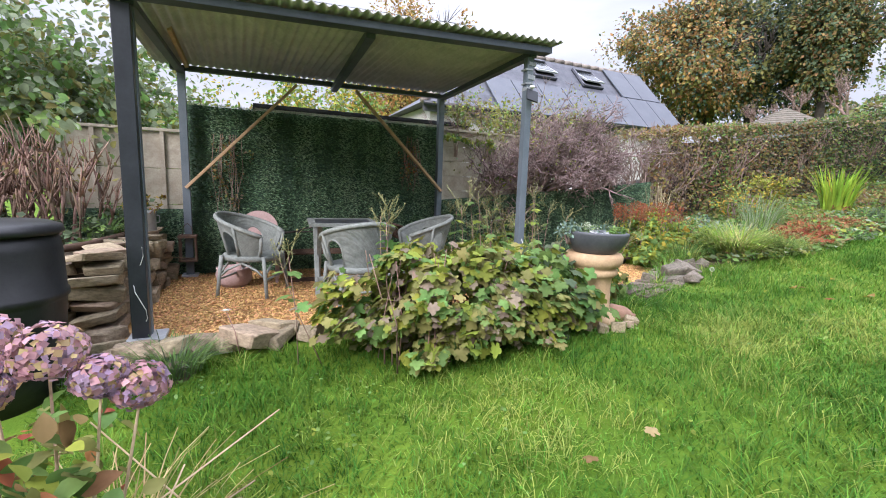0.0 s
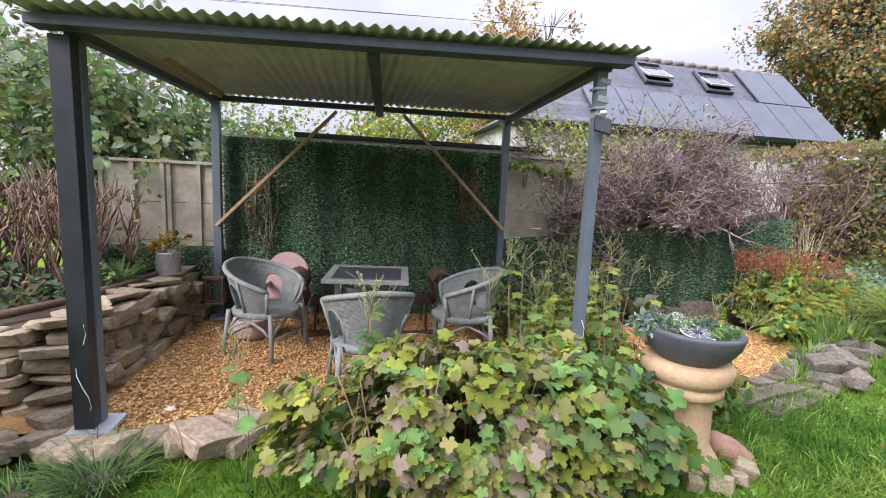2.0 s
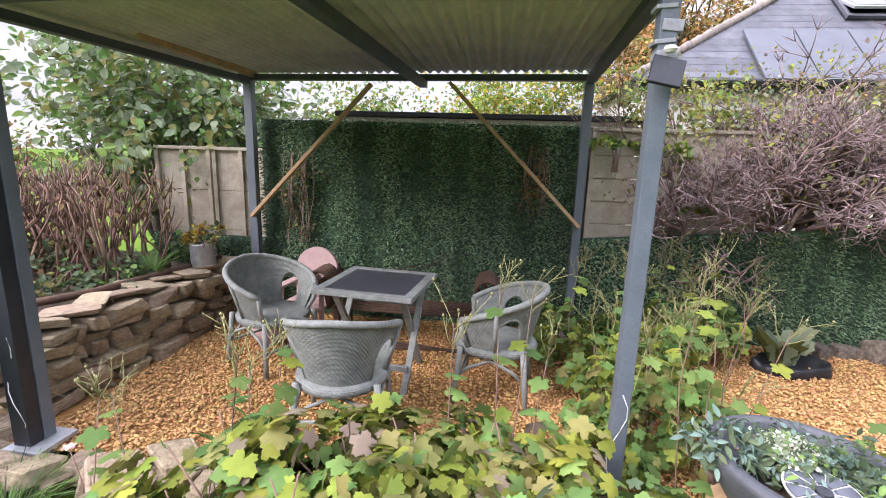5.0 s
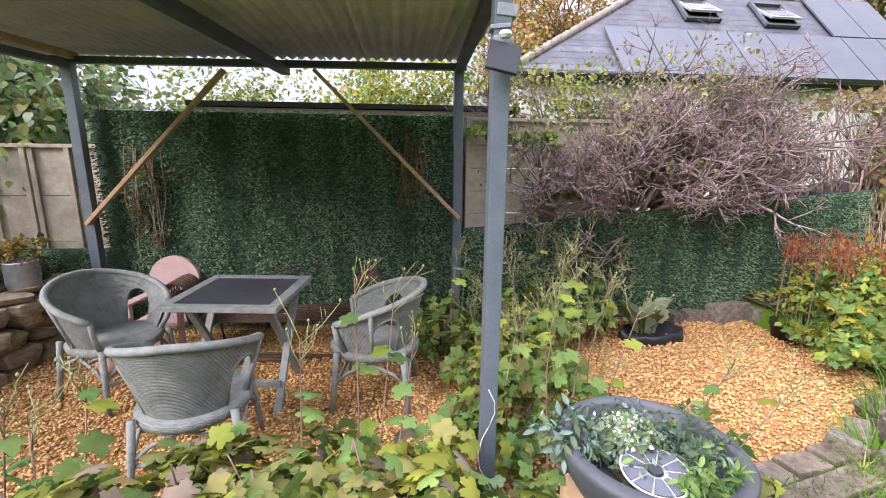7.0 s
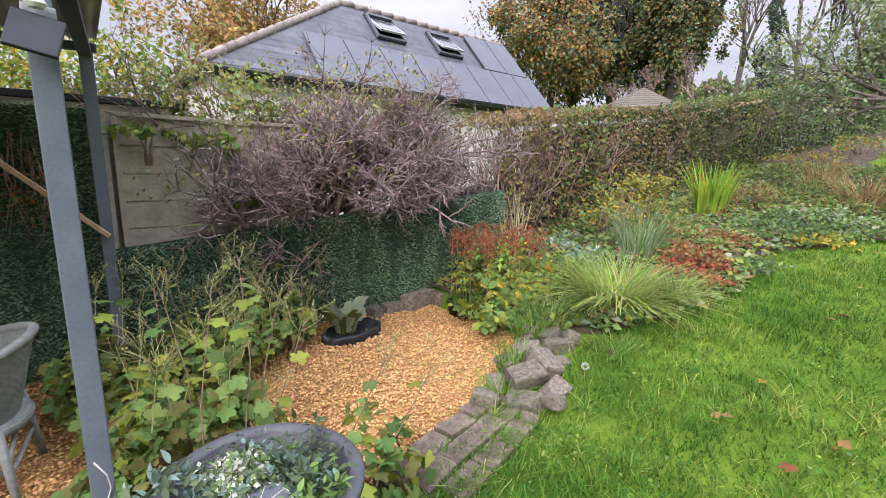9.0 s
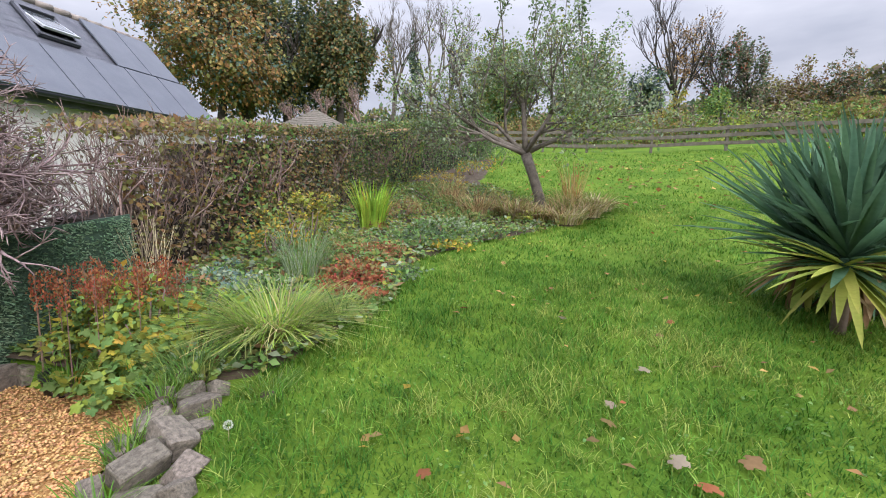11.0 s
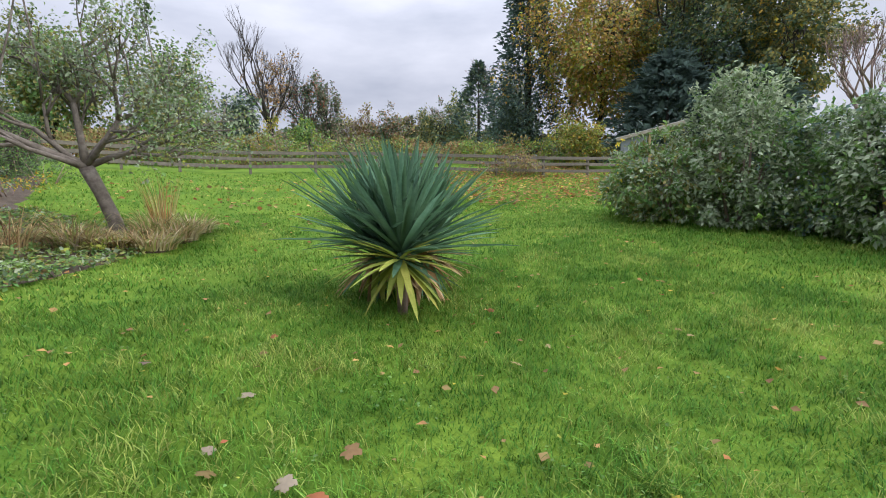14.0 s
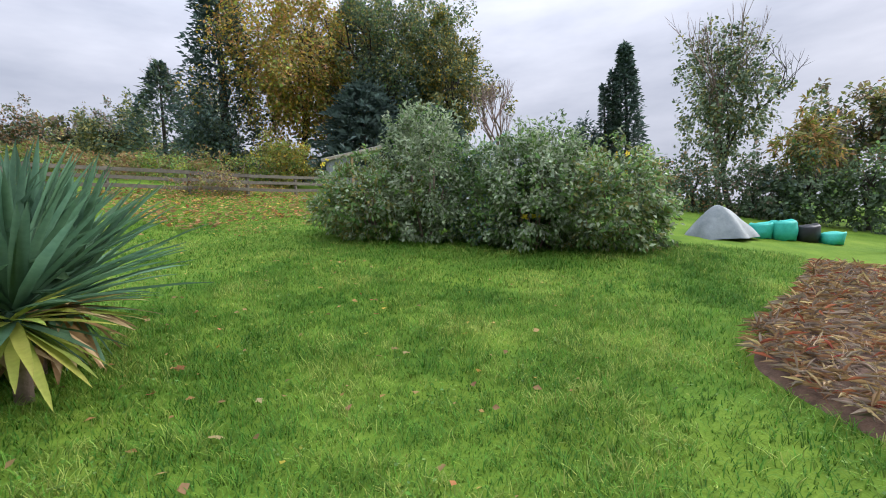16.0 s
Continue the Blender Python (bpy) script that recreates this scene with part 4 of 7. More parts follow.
for x, y, sx, sz in ((5.36, 0.0, 0.26, 0.16), (5.16, -0.02, 0.18, 0.15), (5.7, -0.02, 0.42, 0.3), (5.98, -0.1, 0.24, 0.24), (6.06, -0.3, 0.22, 0.2), (5.52, 0.02, 0.16, 0.14)):
    r = thing("rock", "pale grey rock set against the ivy screen", "rock", pose(x, y, 0), "rocks by the screen")
    stone_at(r, 0, 0, sz * 0.3, sx, 0.16, sz, rnd(-15, 15), 8, True)

pav = thing("brick_edging", "old weathered brick pavers edging the gravel", "brick edging", pose(4.45, -2.27, 0.055, 0, 0, 14))
bm = boxm(-0.115, -0.07, -0.035, 0.115, 0.07, 0.035, 0.008)
brick_me = mesh_bm("brick", bm, M["brick"])
for j, (n, off) in enumerate(((4, -0.1), (4, -0.02), (3, 0.06))):
    for i in range(n):
        b = new("brick", brick_me)
        b.parent = pav
        b.matrix_basis = pose(-0.34 + off + i * 0.242, 0.13 - j * 0.152, 0.03 + rnd(-0.012, 0.012), rnd(-4, 4), rnd(-4, 4), rnd(-5, 5))
lump = thing("rubble_block", "grey-brown lump of old brickwork", "rubble", pose(4.02, -2.36, 0.0))
stone_at(lump, 0, 0, 0.05, 0.24, 0.2, 0.18, 20, 8, True)

# ---- planter bowl on a chimney pot ----
ped = thing("chimney_pot", "buff terracotta chimney pot used as a stand", "chimney pot", pose(3.2, -2.8, 0.01) @ Matrix.Diagonal((1, 1, 1.1, 1)))
part("shaft", lathe([(0.0, 0.0), (0.21, 0.0), (0.215, 0.04), (0.19, 0.07), (0.16, 0.12), (0.155, 0.3), (0.16, 0.36), (0.18, 0.375), (0.2, 0.39), (0.2, 0.42), (0.175, 0.435), (0.21, 0.45), (0.235, 0.48), (0.235, 0.52), (0.215, 0.545), (0.0, 0.545)], 36), M["terracotta"], ped, smooth=True)
bowl = thing("planter_bowl", "wide dark grey bowl planter on the chimney pot", "planter", pose(3.2, -2.8, 0.53, 0, 1.5, 0) @ Matrix.Diagonal((0.92, 0.92, 0.92, 1)))
part("bowl", lathe([(0.0, 0.0), (0.1, 0.0), (0.16, 0.025), (0.225, 0.09), (0.27, 0.18), (0.285, 0.25), (0.285, 0.268), (0.278, 0.275), (0.243, 0.275), (0.236, 0.265), (0.225, 0.19), (0.0, 0.16)], 56), M["bowl"], bowl, smooth=True, at=pose(0, 0, 0.055) @ Matrix.Diagonal((1, 1, 0.8, 1)))
part("soil", lathe([(0.222, 0.19), (0.12, 0.198), (0.0, 0.2)], 28), M["soil"], bowl, smooth=True)
shrub("bowl_foliage", "dark glossy leaves filling the bowl planter", (3.2, -2.78, 0.715), (0.175, 0.175, 0.03), 1300, ("leaf_dark", "leaf_green", "leaf_blue"), (6, 1, 2), 0.026, shape=OVATE, k=70, stems=10, base=0.71, cut=-0.2)
shrub("white_heather", "white flowering plant in the bowl planter", (3.155, -2.775, 0.79), (0.08, 0.08, 0.055), 1300, ("flower_white", "leaf_grey", "leaf_green"), (4, 2, 2), 0.014, k=50, stems=6, base=0.71, aspect=0.8)
shrub("trailing_leaves", "blue-green leaves hanging over the bowl's rim", (2.98, -2.76, 0.76), (0.09, 0.09, 0.07), 300, ("leaf_blue", "leaf_dark"), None, 0.035, shape=OVATE, k=20, stems=4, base=0.71)
shrub("trailing_leaves", "bright green leaves at the bowl's edge", (3.24, -2.97, 0.75), (0.09, 0.04, 0.04), 320, ("leaf_green",), None, 0.026, shape=OVATE, k=20, stems=4, base=0.71)
disc = thing("solar_fountain", "round grey solar fountain panel with white divisions", "solar panel", pose(3.15, -2.915, 0.785, 6, -3, 20) @ Matrix.Scale(0.8, 4))
part("rim", tube("rim", [(0.108 * math.cos(2 * math.pi * k / 40), 0.108 * math.sin(2 * math.pi * k / 40), 0.004) for k in range(41)], 0.003, M["white"]), None, disc, "white rim")
for k in range(10):
    a = 2 * math.pi * k / 10
    part("rib", tube("rib", [(0.03 * math.cos(a), 0.03 * math.sin(a), 0.008), (0.106 * math.cos(a), 0.106 * math.sin(a), 0.0105)], 0.0013, M["white"], 5), None, disc, "white rib")
for k in range(10):
    a0, a1 = 2 * math.pi * k / 10 + 0.035, 2 * math.pi * (k + 1) / 10 - 0.035
    pts = [(0.04, a0), (0.103, a0 + 0.02), (0.103, (a0 + a1) / 2), (0.103, a1 - 0.02), (0.04, a1)]
    vv = [(r * math.cos(a), r * math.sin(a), z) for z in (0.004, 0.009) for r, a in pts]
    ff = [tuple(range(5))[::-1], tuple(range(5, 10))] + [(i, (i + 1) % 5, 5 + (i + 1) % 5, 5 + i) for i in range(5)]
    part("cell", mesh_of("cell", vv, ff, M["solar"]), None, disc)
part("backing", lathe([(0.0, -0.006), (0.106, -0.006), (0.106, 0.002), (0.0, 0.0021)], 40), M["tape"], disc)
part("hub", lathe([(0.0, 0.012), (0.022, 0.012), (0.026, 0.004), (0.0, 0.0)], 20), M["dark"], disc)
jar = thing("clay_bottle", "buff-brown clay bottle lying beside the chimney pot", "clay bottle", pose(3.5, -2.86, 0.07, 0, 95, -60) @ Matrix.Scale(0.72, 4))
part("body", lathe([(0.0, -0.16), (0.07, -0.16), (0.09, -0.12), (0.095, 0.02), (0.07, 0.1), (0.04, 0.13), (0.04, 0.17), (0.03, 0.17), (0.0, 0.12)], 28), M["redclay"], jar, smooth=True)
base_rocks = thing("stone_pile", "small stones round the foot of the chimney pot", "stone pile", pose(0, 0, 0))
for k in range(9):
    a = radians(-160 + k * 24)
    stone_at(base_rocks, 3.22 + 0.33 * math.cos(a), -2.82 + 0.28 * math.sin(a), 0.05, rnd(0.09, 0.14), rnd(0.08, 0.12), rnd(0.08, 0.12), rnd(0, 360), 20)

# ---- black pot with a cabbage-like plant ----
bag = thing("black_bag_planter", "crumpled black plastic sack sunk in the gravel", "planter", pose(4.72, -0.36, 0.0, 0, 0, 10))
prof = [(0.0, 0.03), (0.2, 0.03), (0.25, 0.06), (0.29, 0.085), (0.315, 0.07), (0.32, 0.02), (0.31, -0.02)]
bm = lathe(prof, 48)
for q in bm.verts:
    q.co += Vector((0, 0, 1)) * 0.03 * noise.noise(q.co * 9) + Vector((q.co.x, q.co.y, 0)) * 0.12 * noise.noise(q.co * 6)
    q.co.y *= 0.55
part("sack", bm, M["black"], bag, smooth=True)
cab = thing("cabbage_plant", "broad pale green leaves growing in the black sack", "plant", pose(0, 0, 0))
for k in range(9):
    a = k * 2.4
    P = np.array([(4.66 + 0.04 * math.cos(a), -0.3 + 0.04 * math.sin(a), 0.05)])
    D = np.array([(math.cos(a) * 0.5, math.sin(a) * 0.4, 1.0)])
    part("leaf", leaf_cloud("leaf", P, D, np.array([(-math.cos(a), -math.sin(a), 0.7)]), rnd(0.22, 0.34), 0.75, ("leaf_grey", "leaf_olive"), None, LOBED), None, cab)

# ---- the big leafy shrub before the shelter ----
big = thing("leafy_perennial", "large lime-green lobed-leaf perennial before the shelter", "shrub", pose(0, 0, 0))
v, f = [], []
for _ in range(46):
    x, y = 2.08 + rnd(-0.75, 0.75), -2.78 + rnd(-0.3, 0.3)
    tip = Vector((x + rnd(-0.15, 0.15), y + rnd(-0.12, 0.12), rnd(0.4, 0.7)))
    tube_into(v, f, [(x, y, -0.08), (x + rnd(-0.05, 0.05), y, 0.25), tip], [0.006, 0.005, 0.003], 5)
tagged(part("stem_tangle", mesh_of("stem_tangle", v, f, M["redtwig"], True), None, big), kind="stuff")
for name, n, c, r, mats, sh, size in (
    ("foliage", 4300, (2.0, -2.74, 0.33), (0.88, 0.5, 0.39), ("leaf_lime", "leaf_green", "leaf_olive", "leaf_mauve"), (5, 3, 4, 1), 0.076),
    ("foliage", 2700, (2.12, -2.78, 0.25), (0.88, 0.5, 0.33), ("leaf_olive", "leaf_mauve", "leaf_green", "leaf_lime"), (5, 2, 3, 2), 0.068),
    ("foliage", 600, (2.7, -2.85, 0.3), (0.42, 0.35, 0.33), ("leaf_lime", "leaf_green", "leaf_dark"), (2, 5, 1), 0.085),
):
    P, O = clumps(n, c, r, 110, 0.62, 0.2, -0.95)
    P[:, 2] = np.maximum(P[:, 2], land(2, -2.8) + 0.04 + 0.1 * NR.rand(n))
    D = np.stack([O[:, 0], O[:, 1], np.full(n, -0.45)], -1) + NR.normal(size=(n, 3)) * 0.4
    N = O * 0.8 + np.array((0, 0, 0.9)) + NR.normal(size=(n, 3)) * 0.5
    part(name, leaf_cloud(name, P, D, N, size * (0.55 + 0.8 * NR.rand(n)), 1.0, mats, sh, LOBED), None, big)


def tall_stem(x, y, h, lean, head="pod", leaves=3):
    """A thin flower stem with a forked, spent head and a few leaves."""
    ob = thing("spent_flower_stem", "tall thin spent flower stem with forked dry head", "flower stem", pose(0, 0, 0), "spent flower stems")
    z = ground_z(x, y)
    top = Vector((x + lean[0], y + lean[1], z + h))
    a = Vector((x, y, z - 0.02))
    mid = a.lerp(top, 0.55) + Vector((rnd(-0.07, 0.07), rnd(-0.06, 0.06), 0))
    part("stem", tube("stem", [a, mid, top], [0.0038, 0.003, 0.002], M["redtwig" if head == "pod" else "palestem"], 6), None, ob)
    v, f = [], []
    for k in range(RNG.choice((4, 5, 6))):
        d = (top - mid).normalized() + rdir() * 0.85 + Vector((0, 0, 0.2))
        root = mid.lerp(top, rnd(0.75, 1.0))
        tip = root + d.normalized() * rnd(0.07, 0.2)
        tube_into(v, f, [root, root.lerp(tip, 0.5) + rdir() * 0.02, tip], [0.0024, 0.002, 0.0014], 4)
        for q in range(2):
            fork = root.lerp(tip, rnd(0.5, 0.8))
            tube_into(v, f, [fork, fork + (d.normalized() + rdir() * 0.8) * rnd(0.03, 0.07)], [0.0016, 0.0012], 4)
        tube_into(v, f, [tip, tip + Vector((0, 0, 0.006)), tip + Vector((0, 0, 0.013))], [0.003, 0.006, 0.002], 5)
    part("head", mesh_of("head", v, f, M["palestem"], True), None, ob)
    if leaves:
        P = np.array([tuple(mid.lerp(top, rnd(0.0, 0.9))) for _ in range(leaves)])
        D = np.array([(rnd(-1, 1), rnd(-1, 1), -0.2) for _ in range(leaves)])
        for q in range(leaves):
            part("leaf", leaf_cloud("leaf", P[q:q + 1], D[q:q + 1], np.array([(rnd(-0.2, 0.2), rnd(-0.2, 0.2), 1.0)]), rnd(0.06, 0.11), 0.95, ("leaf_lime", "leaf_green"), (1, 2), LOBED), None, ob)
    return ob


M["palestem"] = mat("pale_green_stem", (0.2, 0.2, 0.08), (0.34, 0.33, 0.15), 20, 0.8, bump=0.1)
for x, y, h, lx, ly, nl in ((1.35, -2.62, 0.95, 0.12, 0.2, 5), (1.5, -2.75, 1.0, -0.05, 0.05, 6), (1.55, -2.72, 0.92, -0.1, 0.08, 4), (1.0, -2.7, 0.75, -0.2, 0.1, 3), (0.85, -2.65, 0.7, -0.1, 0.15, 2),
                            (2.3, -2.5, 1.15, 0.02, 0.3, 3), (2.35, -2.45, 1.05, 0.12, 0.35, 2), (2.15, -2.5, 1.0, 0.0, 0.1, 2), (2.45, -2.5, 0.9, 0.1, 0.3, 3), (3.15, -2.2, 1.05, 0.15, 0.4, 3),
                            (3.3, -2.0, 1.1, 0.2, 0.55, 4), (3.35, -2.1, 0.85, 0.35, 0.25, 3), (3.45, -1.9, 0.9, 0.2, 0.3, 2), (3.2, -1.7, 0.95, -0.05, 0.4, 3), (3.6, -2.2, 0.7, 0.35, 0.0, 1),
                            (3.7, -2.25, 0.65, 0.4, -0.1, 1), (3.05, -1.35, 0.9, 0.1, 0.3, 3), (2.9, -1.0, 0.85, 0.0, 0.2, 3), (3.55, -0.5, 1.0, 0.1, 0.05, 2), (3.9, -0.35, 1.05, 0.25, 0.1, 2),
                            (4.1, -0.5, 0.85, 0.2, 0.1, 2), (4.35, -0.3, 0.7, 0.1, 0.1, 2), (3.3, -0.7, 0.9, 0.0, 0.1, 2), (3.4, -0.3, 0.75, -0.1, 0.05, 1), (4.0, -0.8, 0.65, 0.1, 0.1, 1)):
    tall_stem(x, y, h, (lx, ly), leaves=nl)
for _ in range(34):
    x = rnd(2.95, 4.1)
    y = rnd(-2.0, -0.25) if x < 3.7 else rnd(-0.7, -0.2)
    tall_stem(x, y, rnd(0.45, 0.85), (rnd(-0.12, 0.22), rnd(-0.05, 0.25)), "umbel", RNG.choice((2, 3, 4)))
for x, y, r, n in ((3.2, -1.7, 0.45, 420), (3.15, -1.0, 0.42, 360), (3.5, -0.5, 0.42, 340), (3.75, -2.3, 0.3, 160), (2.85, -0.5, 0.28, 180), (4.05, -0.3, 0.3, 160)):
    shrub("leafy_perennial", "green lobed-leaf perennial growing through the gravel", (x, y, 0.2), (r, r * 0.9, 0.26), int(n * 2.1), ("leaf_green", "leaf_lime", "leaf_olive"), (5, 2, 3), 0.064, 1.0, 60, 8, "redtwig", 0.5, 0.25, LOBED, base=0.0)

# ---- hydrangea ----
hyd = thing("hydrangea", "hydrangea with fading pink mopheads and yellowing leaves", "shrub", pose(0, 0, 0))
HEADS = ((0.02, -4.08, 0.62, 0.1, 0), (0.14, -4.1, 0.54, 0.075, 1), (0.23, -4.08, 0.49, 0.085, 0), (-0.12, -4.06, 0.66, 0.09, 0), (-0.1, -4.16, 0.55, 0.07, 1), (-0.22, -4.2, 0.6, 0.1, 0), (-0.3, -3.95, 0.62, 0.09, 1))
v, f = [], []
for x, y, z, r, k in HEADS:
    tube_into(v, f, [(x * 0.6 - 0.05, y - 0.05, -0.3), (x * 0.8, y, z * 0.4), (x, y, z - r * 0.5)], [0.006, 0.005, 0.004], 6)
for _ in range(26):
    a = Vector((rnd(-0.5, 0.3), rnd(-4.5, -3.9), -0.3))
    tube_into(v, f, [a, a + Vector((rnd(-0.2, 0.25), rnd(-0.1, 0.2), rnd(0.1, 0.3))), a + Vector((rnd(-0.3, 0.4), rnd(-0.1, 0.3), rnd(0.15, 0.55)))], [0.005, 0.004, 0.003], 5)
tagged(part("stem_tangle", mesh_of("stem_tangle", v, f, M["paletwig"], True), None, hyd), kind="stuff")
for x, y, z, r, k in HEADS:
    n = 340
    O = unit(NR.normal(size=(n, 3)))
    P = np.array((x, y, z)) + O * r * np.array((1, 1, 0.8)) * (0.8 + 0.2 * NR.rand(n, 1))
    S = np.cross(O, NR.normal(size=(n, 3)))
    part("flower_head", leaf_cloud("flower_head", P, S, O + NR.normal(size=(n, 3)) * 0.3, 0.024 * (0.7 + 0.6 * NR.rand(n)), 0.95, ("flower_mauve", "flower_pink", "straw") if k else ("flower_pink", "flower_mauve", "straw"), (4, 2, 1)), None, hyd, "faded pink flower head")
part("leaves", crown("leaves", 1900, (-0.26, -4.2, 0.0), (0.5, 0.42, 0.4), ("leaf_green", "leaf_olive", "leaf_lime", "leaf_red", "leaf_brown"), (5, 4, 2, 1, 2), 0.078, 1.0, 60, 0.4, 0.35, 0.5, OVATE, floor=-0.3), None, hyd)

tuft("dry_grass", "dry straw-coloured grass under the hydrangea", 0.12, -4.1, -0.2, 160, 0.25, 0.42, 0.008, 1.1, ("straw", "leaf_brown", "leaf_olive"), (3, 1, 1))
tuft("grass_clump", "dark green grassy clump among the edging stones", 0.12, -2.5, -0.1, 420, 0.16, 0.24, 0.009, 0.9, ("leaf_green", "leaf_dark"), (2, 1))
tuft("grass_clump", "dark green grassy clump among the edging stones", -0.2, -2.58, -0.12, 200, 0.12, 0.17, 0.009, 0.9, ("leaf_green", "leaf_dark"), (2, 1))
anem = thing("pink_anemone", "pale pink anemone flower on a thin stem", "flower", pose(0, 0, 0))
part("stem", tube("stem", [(0.5, -2.45, -0.1), (0.47, -2.43, 0.1), (0.42, -2.42, 0.24)], [0.004, 0.003, 0.002], M["redtwig"]), None, anem)
a = np.arange(6) * 2 * np.pi / 6
part("petals", leaf_cloud("petals", np.tile((0.42, -2.42, 0.245), (6, 1)), np.stack([np.cos(a), np.sin(a), 0 * a + 0.2], -1), np.tile((0.0, 0, 1), (6, 1)), 0.035, 0.75, ("flower_white", "flower_pink"), (2, 1)), None, anem)

# ---- left bed: bare shrub, ivy and the tree behind the fence ----
bare = thing("bare_hydrangea_bush", "leafless reddish twiggy bush in the raised bed", "bush", pose(0, 0, 0))
v, f = [], []
for _ in range(70):
    a = Vector((-1.3 + rnd(-0.7, 0.6), -0.55 + rnd(-0.5, 0.4), 0.42))
    d = Vector((rnd(-0.5, 0.5), rnd(-0.5, 0.35), 1.0))
    grow(v, f, a, d, rnd(0.36, 0.58), 0.015, 2, 3, 0.6, 0.25, 0.64, 5, None, 0.68)
tagged(part("stem_tangle", mesh_of("stem_tangle", v, f, M["redtwig"], True), None, bare), kind="stuff")
part("dead_leaves", crown("dead_leaves", 160, (-1.15, -0.5, 1.1), (0.7, 0.6, 0.4), ("leaf_brown", "leaf_olive"), None, 0.05), None, bare)
bare2 = thing("bare_hydrangea_bush", "leafless twiggy bush beside the fence", "bush", pose(0, 0, 0))
v, f = [], []
for _ in range(50):
    a = Vector((-2.5 + rnd(-0.6, 0.6), -0.3 + rnd(-0.5, 0.4), 0.42))
    grow(v, f, a, Vector((rnd(-0.5, 0.6), rnd(-0.5, 0.35), 1.0)), rnd(0.4, 0.65), 0.016, 2, 3, 0.6, 0.2, 0.66, 5, None, 0.68)
tagged(part("stem_tangle", mesh_of("stem_tangle", v, f, M["redtwig"], True), None, bare2), kind="stuff")
for x, y, z, rx, n, mats in ((-0.75, -0.9, 0.55, 0.3, 420, ("leaf_dark", "leaf_green")), (-0.55, -0.15, 0.62, 0.28, 380, ("leaf_dark", "leaf_green")), (-1.2, -1.3, 0.55, 0.4, 420, ("leaf_dark", "leaf_olive")), (-1.7, -0.6, 0.6, 0.5, 500, ("leaf_dark", "leaf_brown"))):
    shrub("ivy_clump", "low dark green ivy in the raised bed", (x, y, z), (rx, rx * 0.8, 0.2), n, mats, (3, 1), 0.055, 0.85, 30, 5, base=0.45)
tuft("fern_clump", "green fern fronds in the raised bed", -0.62, -0.62, 0.5, 60, 0.06, 0.3, 0.035, 0.8, ("leaf_green",))

for px, py, w in ((-0.07, -2.14, 0.22), (2.858, -2.2, 0.16), (0, 0, 0.16), (3.0, 0, 0.16)):
    part("foot_plate", boxm(px - w / 2, py - w / 2, 0.02, px + w / 2, py + w / 2, 0.045, 0.004), M["zinc"], shelter)

for x, y, n, h in ((6.05, -1.15, 160, 0.3), (5.95, -1.55, 160, 0.28), (5.75, -1.62, 120, 0.22), (5.98, -0.95, 120, 0.25), (4.1, -2.6, 120, 0.2), (3.75, -2.65, 140, 0.22), (6.0, -2.2, 140, 0.22)):
    tuft("grass_tuft", "rough green grass tuft at the gravel's edge", x, y, land(x, y) - 0.05, n, 0.16, h, 0.009, 0.8, ("leaf_green", "blade", "sedge"), (3, 3, 1))
for x, y, r, h in ((-3.3, -0.9, 0.7, 1.3), (-3.4, 0.3, 0.8, 1.6), (-2.7, -1.7, 0.5, 0.8)):
    shrub("garden_shrub", "dense mixed green shrub at the garden's side", (x, y, 0.45 + h * 0.5), (r, r, h * 0.55), 1500, ("leaf_green", "leaf_olive", "leaf_brown"), (3, 3, 2), 0.075, base=0.4)

# ---- tree and shrubs behind the fence ----
def leafy_tree(name, label, x, y, height, spread, mats, shares=None, n=5000, size=0.12, k=60, trunk=0.16, bark="bark", low=0.25, hollow=0.35, depth=3, clump=0.26, aspect=0.65, z=None, droop=0.4, shape=DIAMOND):
    """A tree: tapered trunk with limbs and a crown of leaf clumps."""
    if size >= 0.25:
        n, size, k = int(n * 1.7), size * 0.74, int(k * 1.3)
    z = land(x, y) - 0.1 if z is None else z
    ob = thing(name, label, "tree", pose(0, 0, 0))
    me, tips = limbs("trunk", (x, y, z), (rnd(-0.08, 0.08), rnd(-0.08, 0.08), 1), height * 0.3, trunk, depth, bark, kids=3, spread=0.75, up=0.3, shrink=0.72, seg=7)
    part("trunk", me, None, ob)
    zc = z + height * (1 + low) / 2
    part("crown", crown("crown", n, (x, y, zc), (spread, spread, height * (1 - low) / 2), mats, shares, size, aspect, k, hollow, clump, droop, shape), None, ob)
    return ob


def bare_tree(name, label, x, y, height, trunk=0.2, material="darkbark", depth=5, kids=3, spread=0.55, z=None, up=0.25):
    z = land(x, y) - 0.1 if z is None else z
    ob = thing(name, label, "tree", pose(0, 0, 0))
    me, tips = limbs("trunk", (x, y, z), (rnd(-0.05, 0.05), rnd(-0.05, 0.05), 1), height * 0.33, trunk, depth, material, kids=kids, spread=spread, up=up, shrink=0.7, seg=6)
    part("branch_tangle", me, None, ob)
    return ob


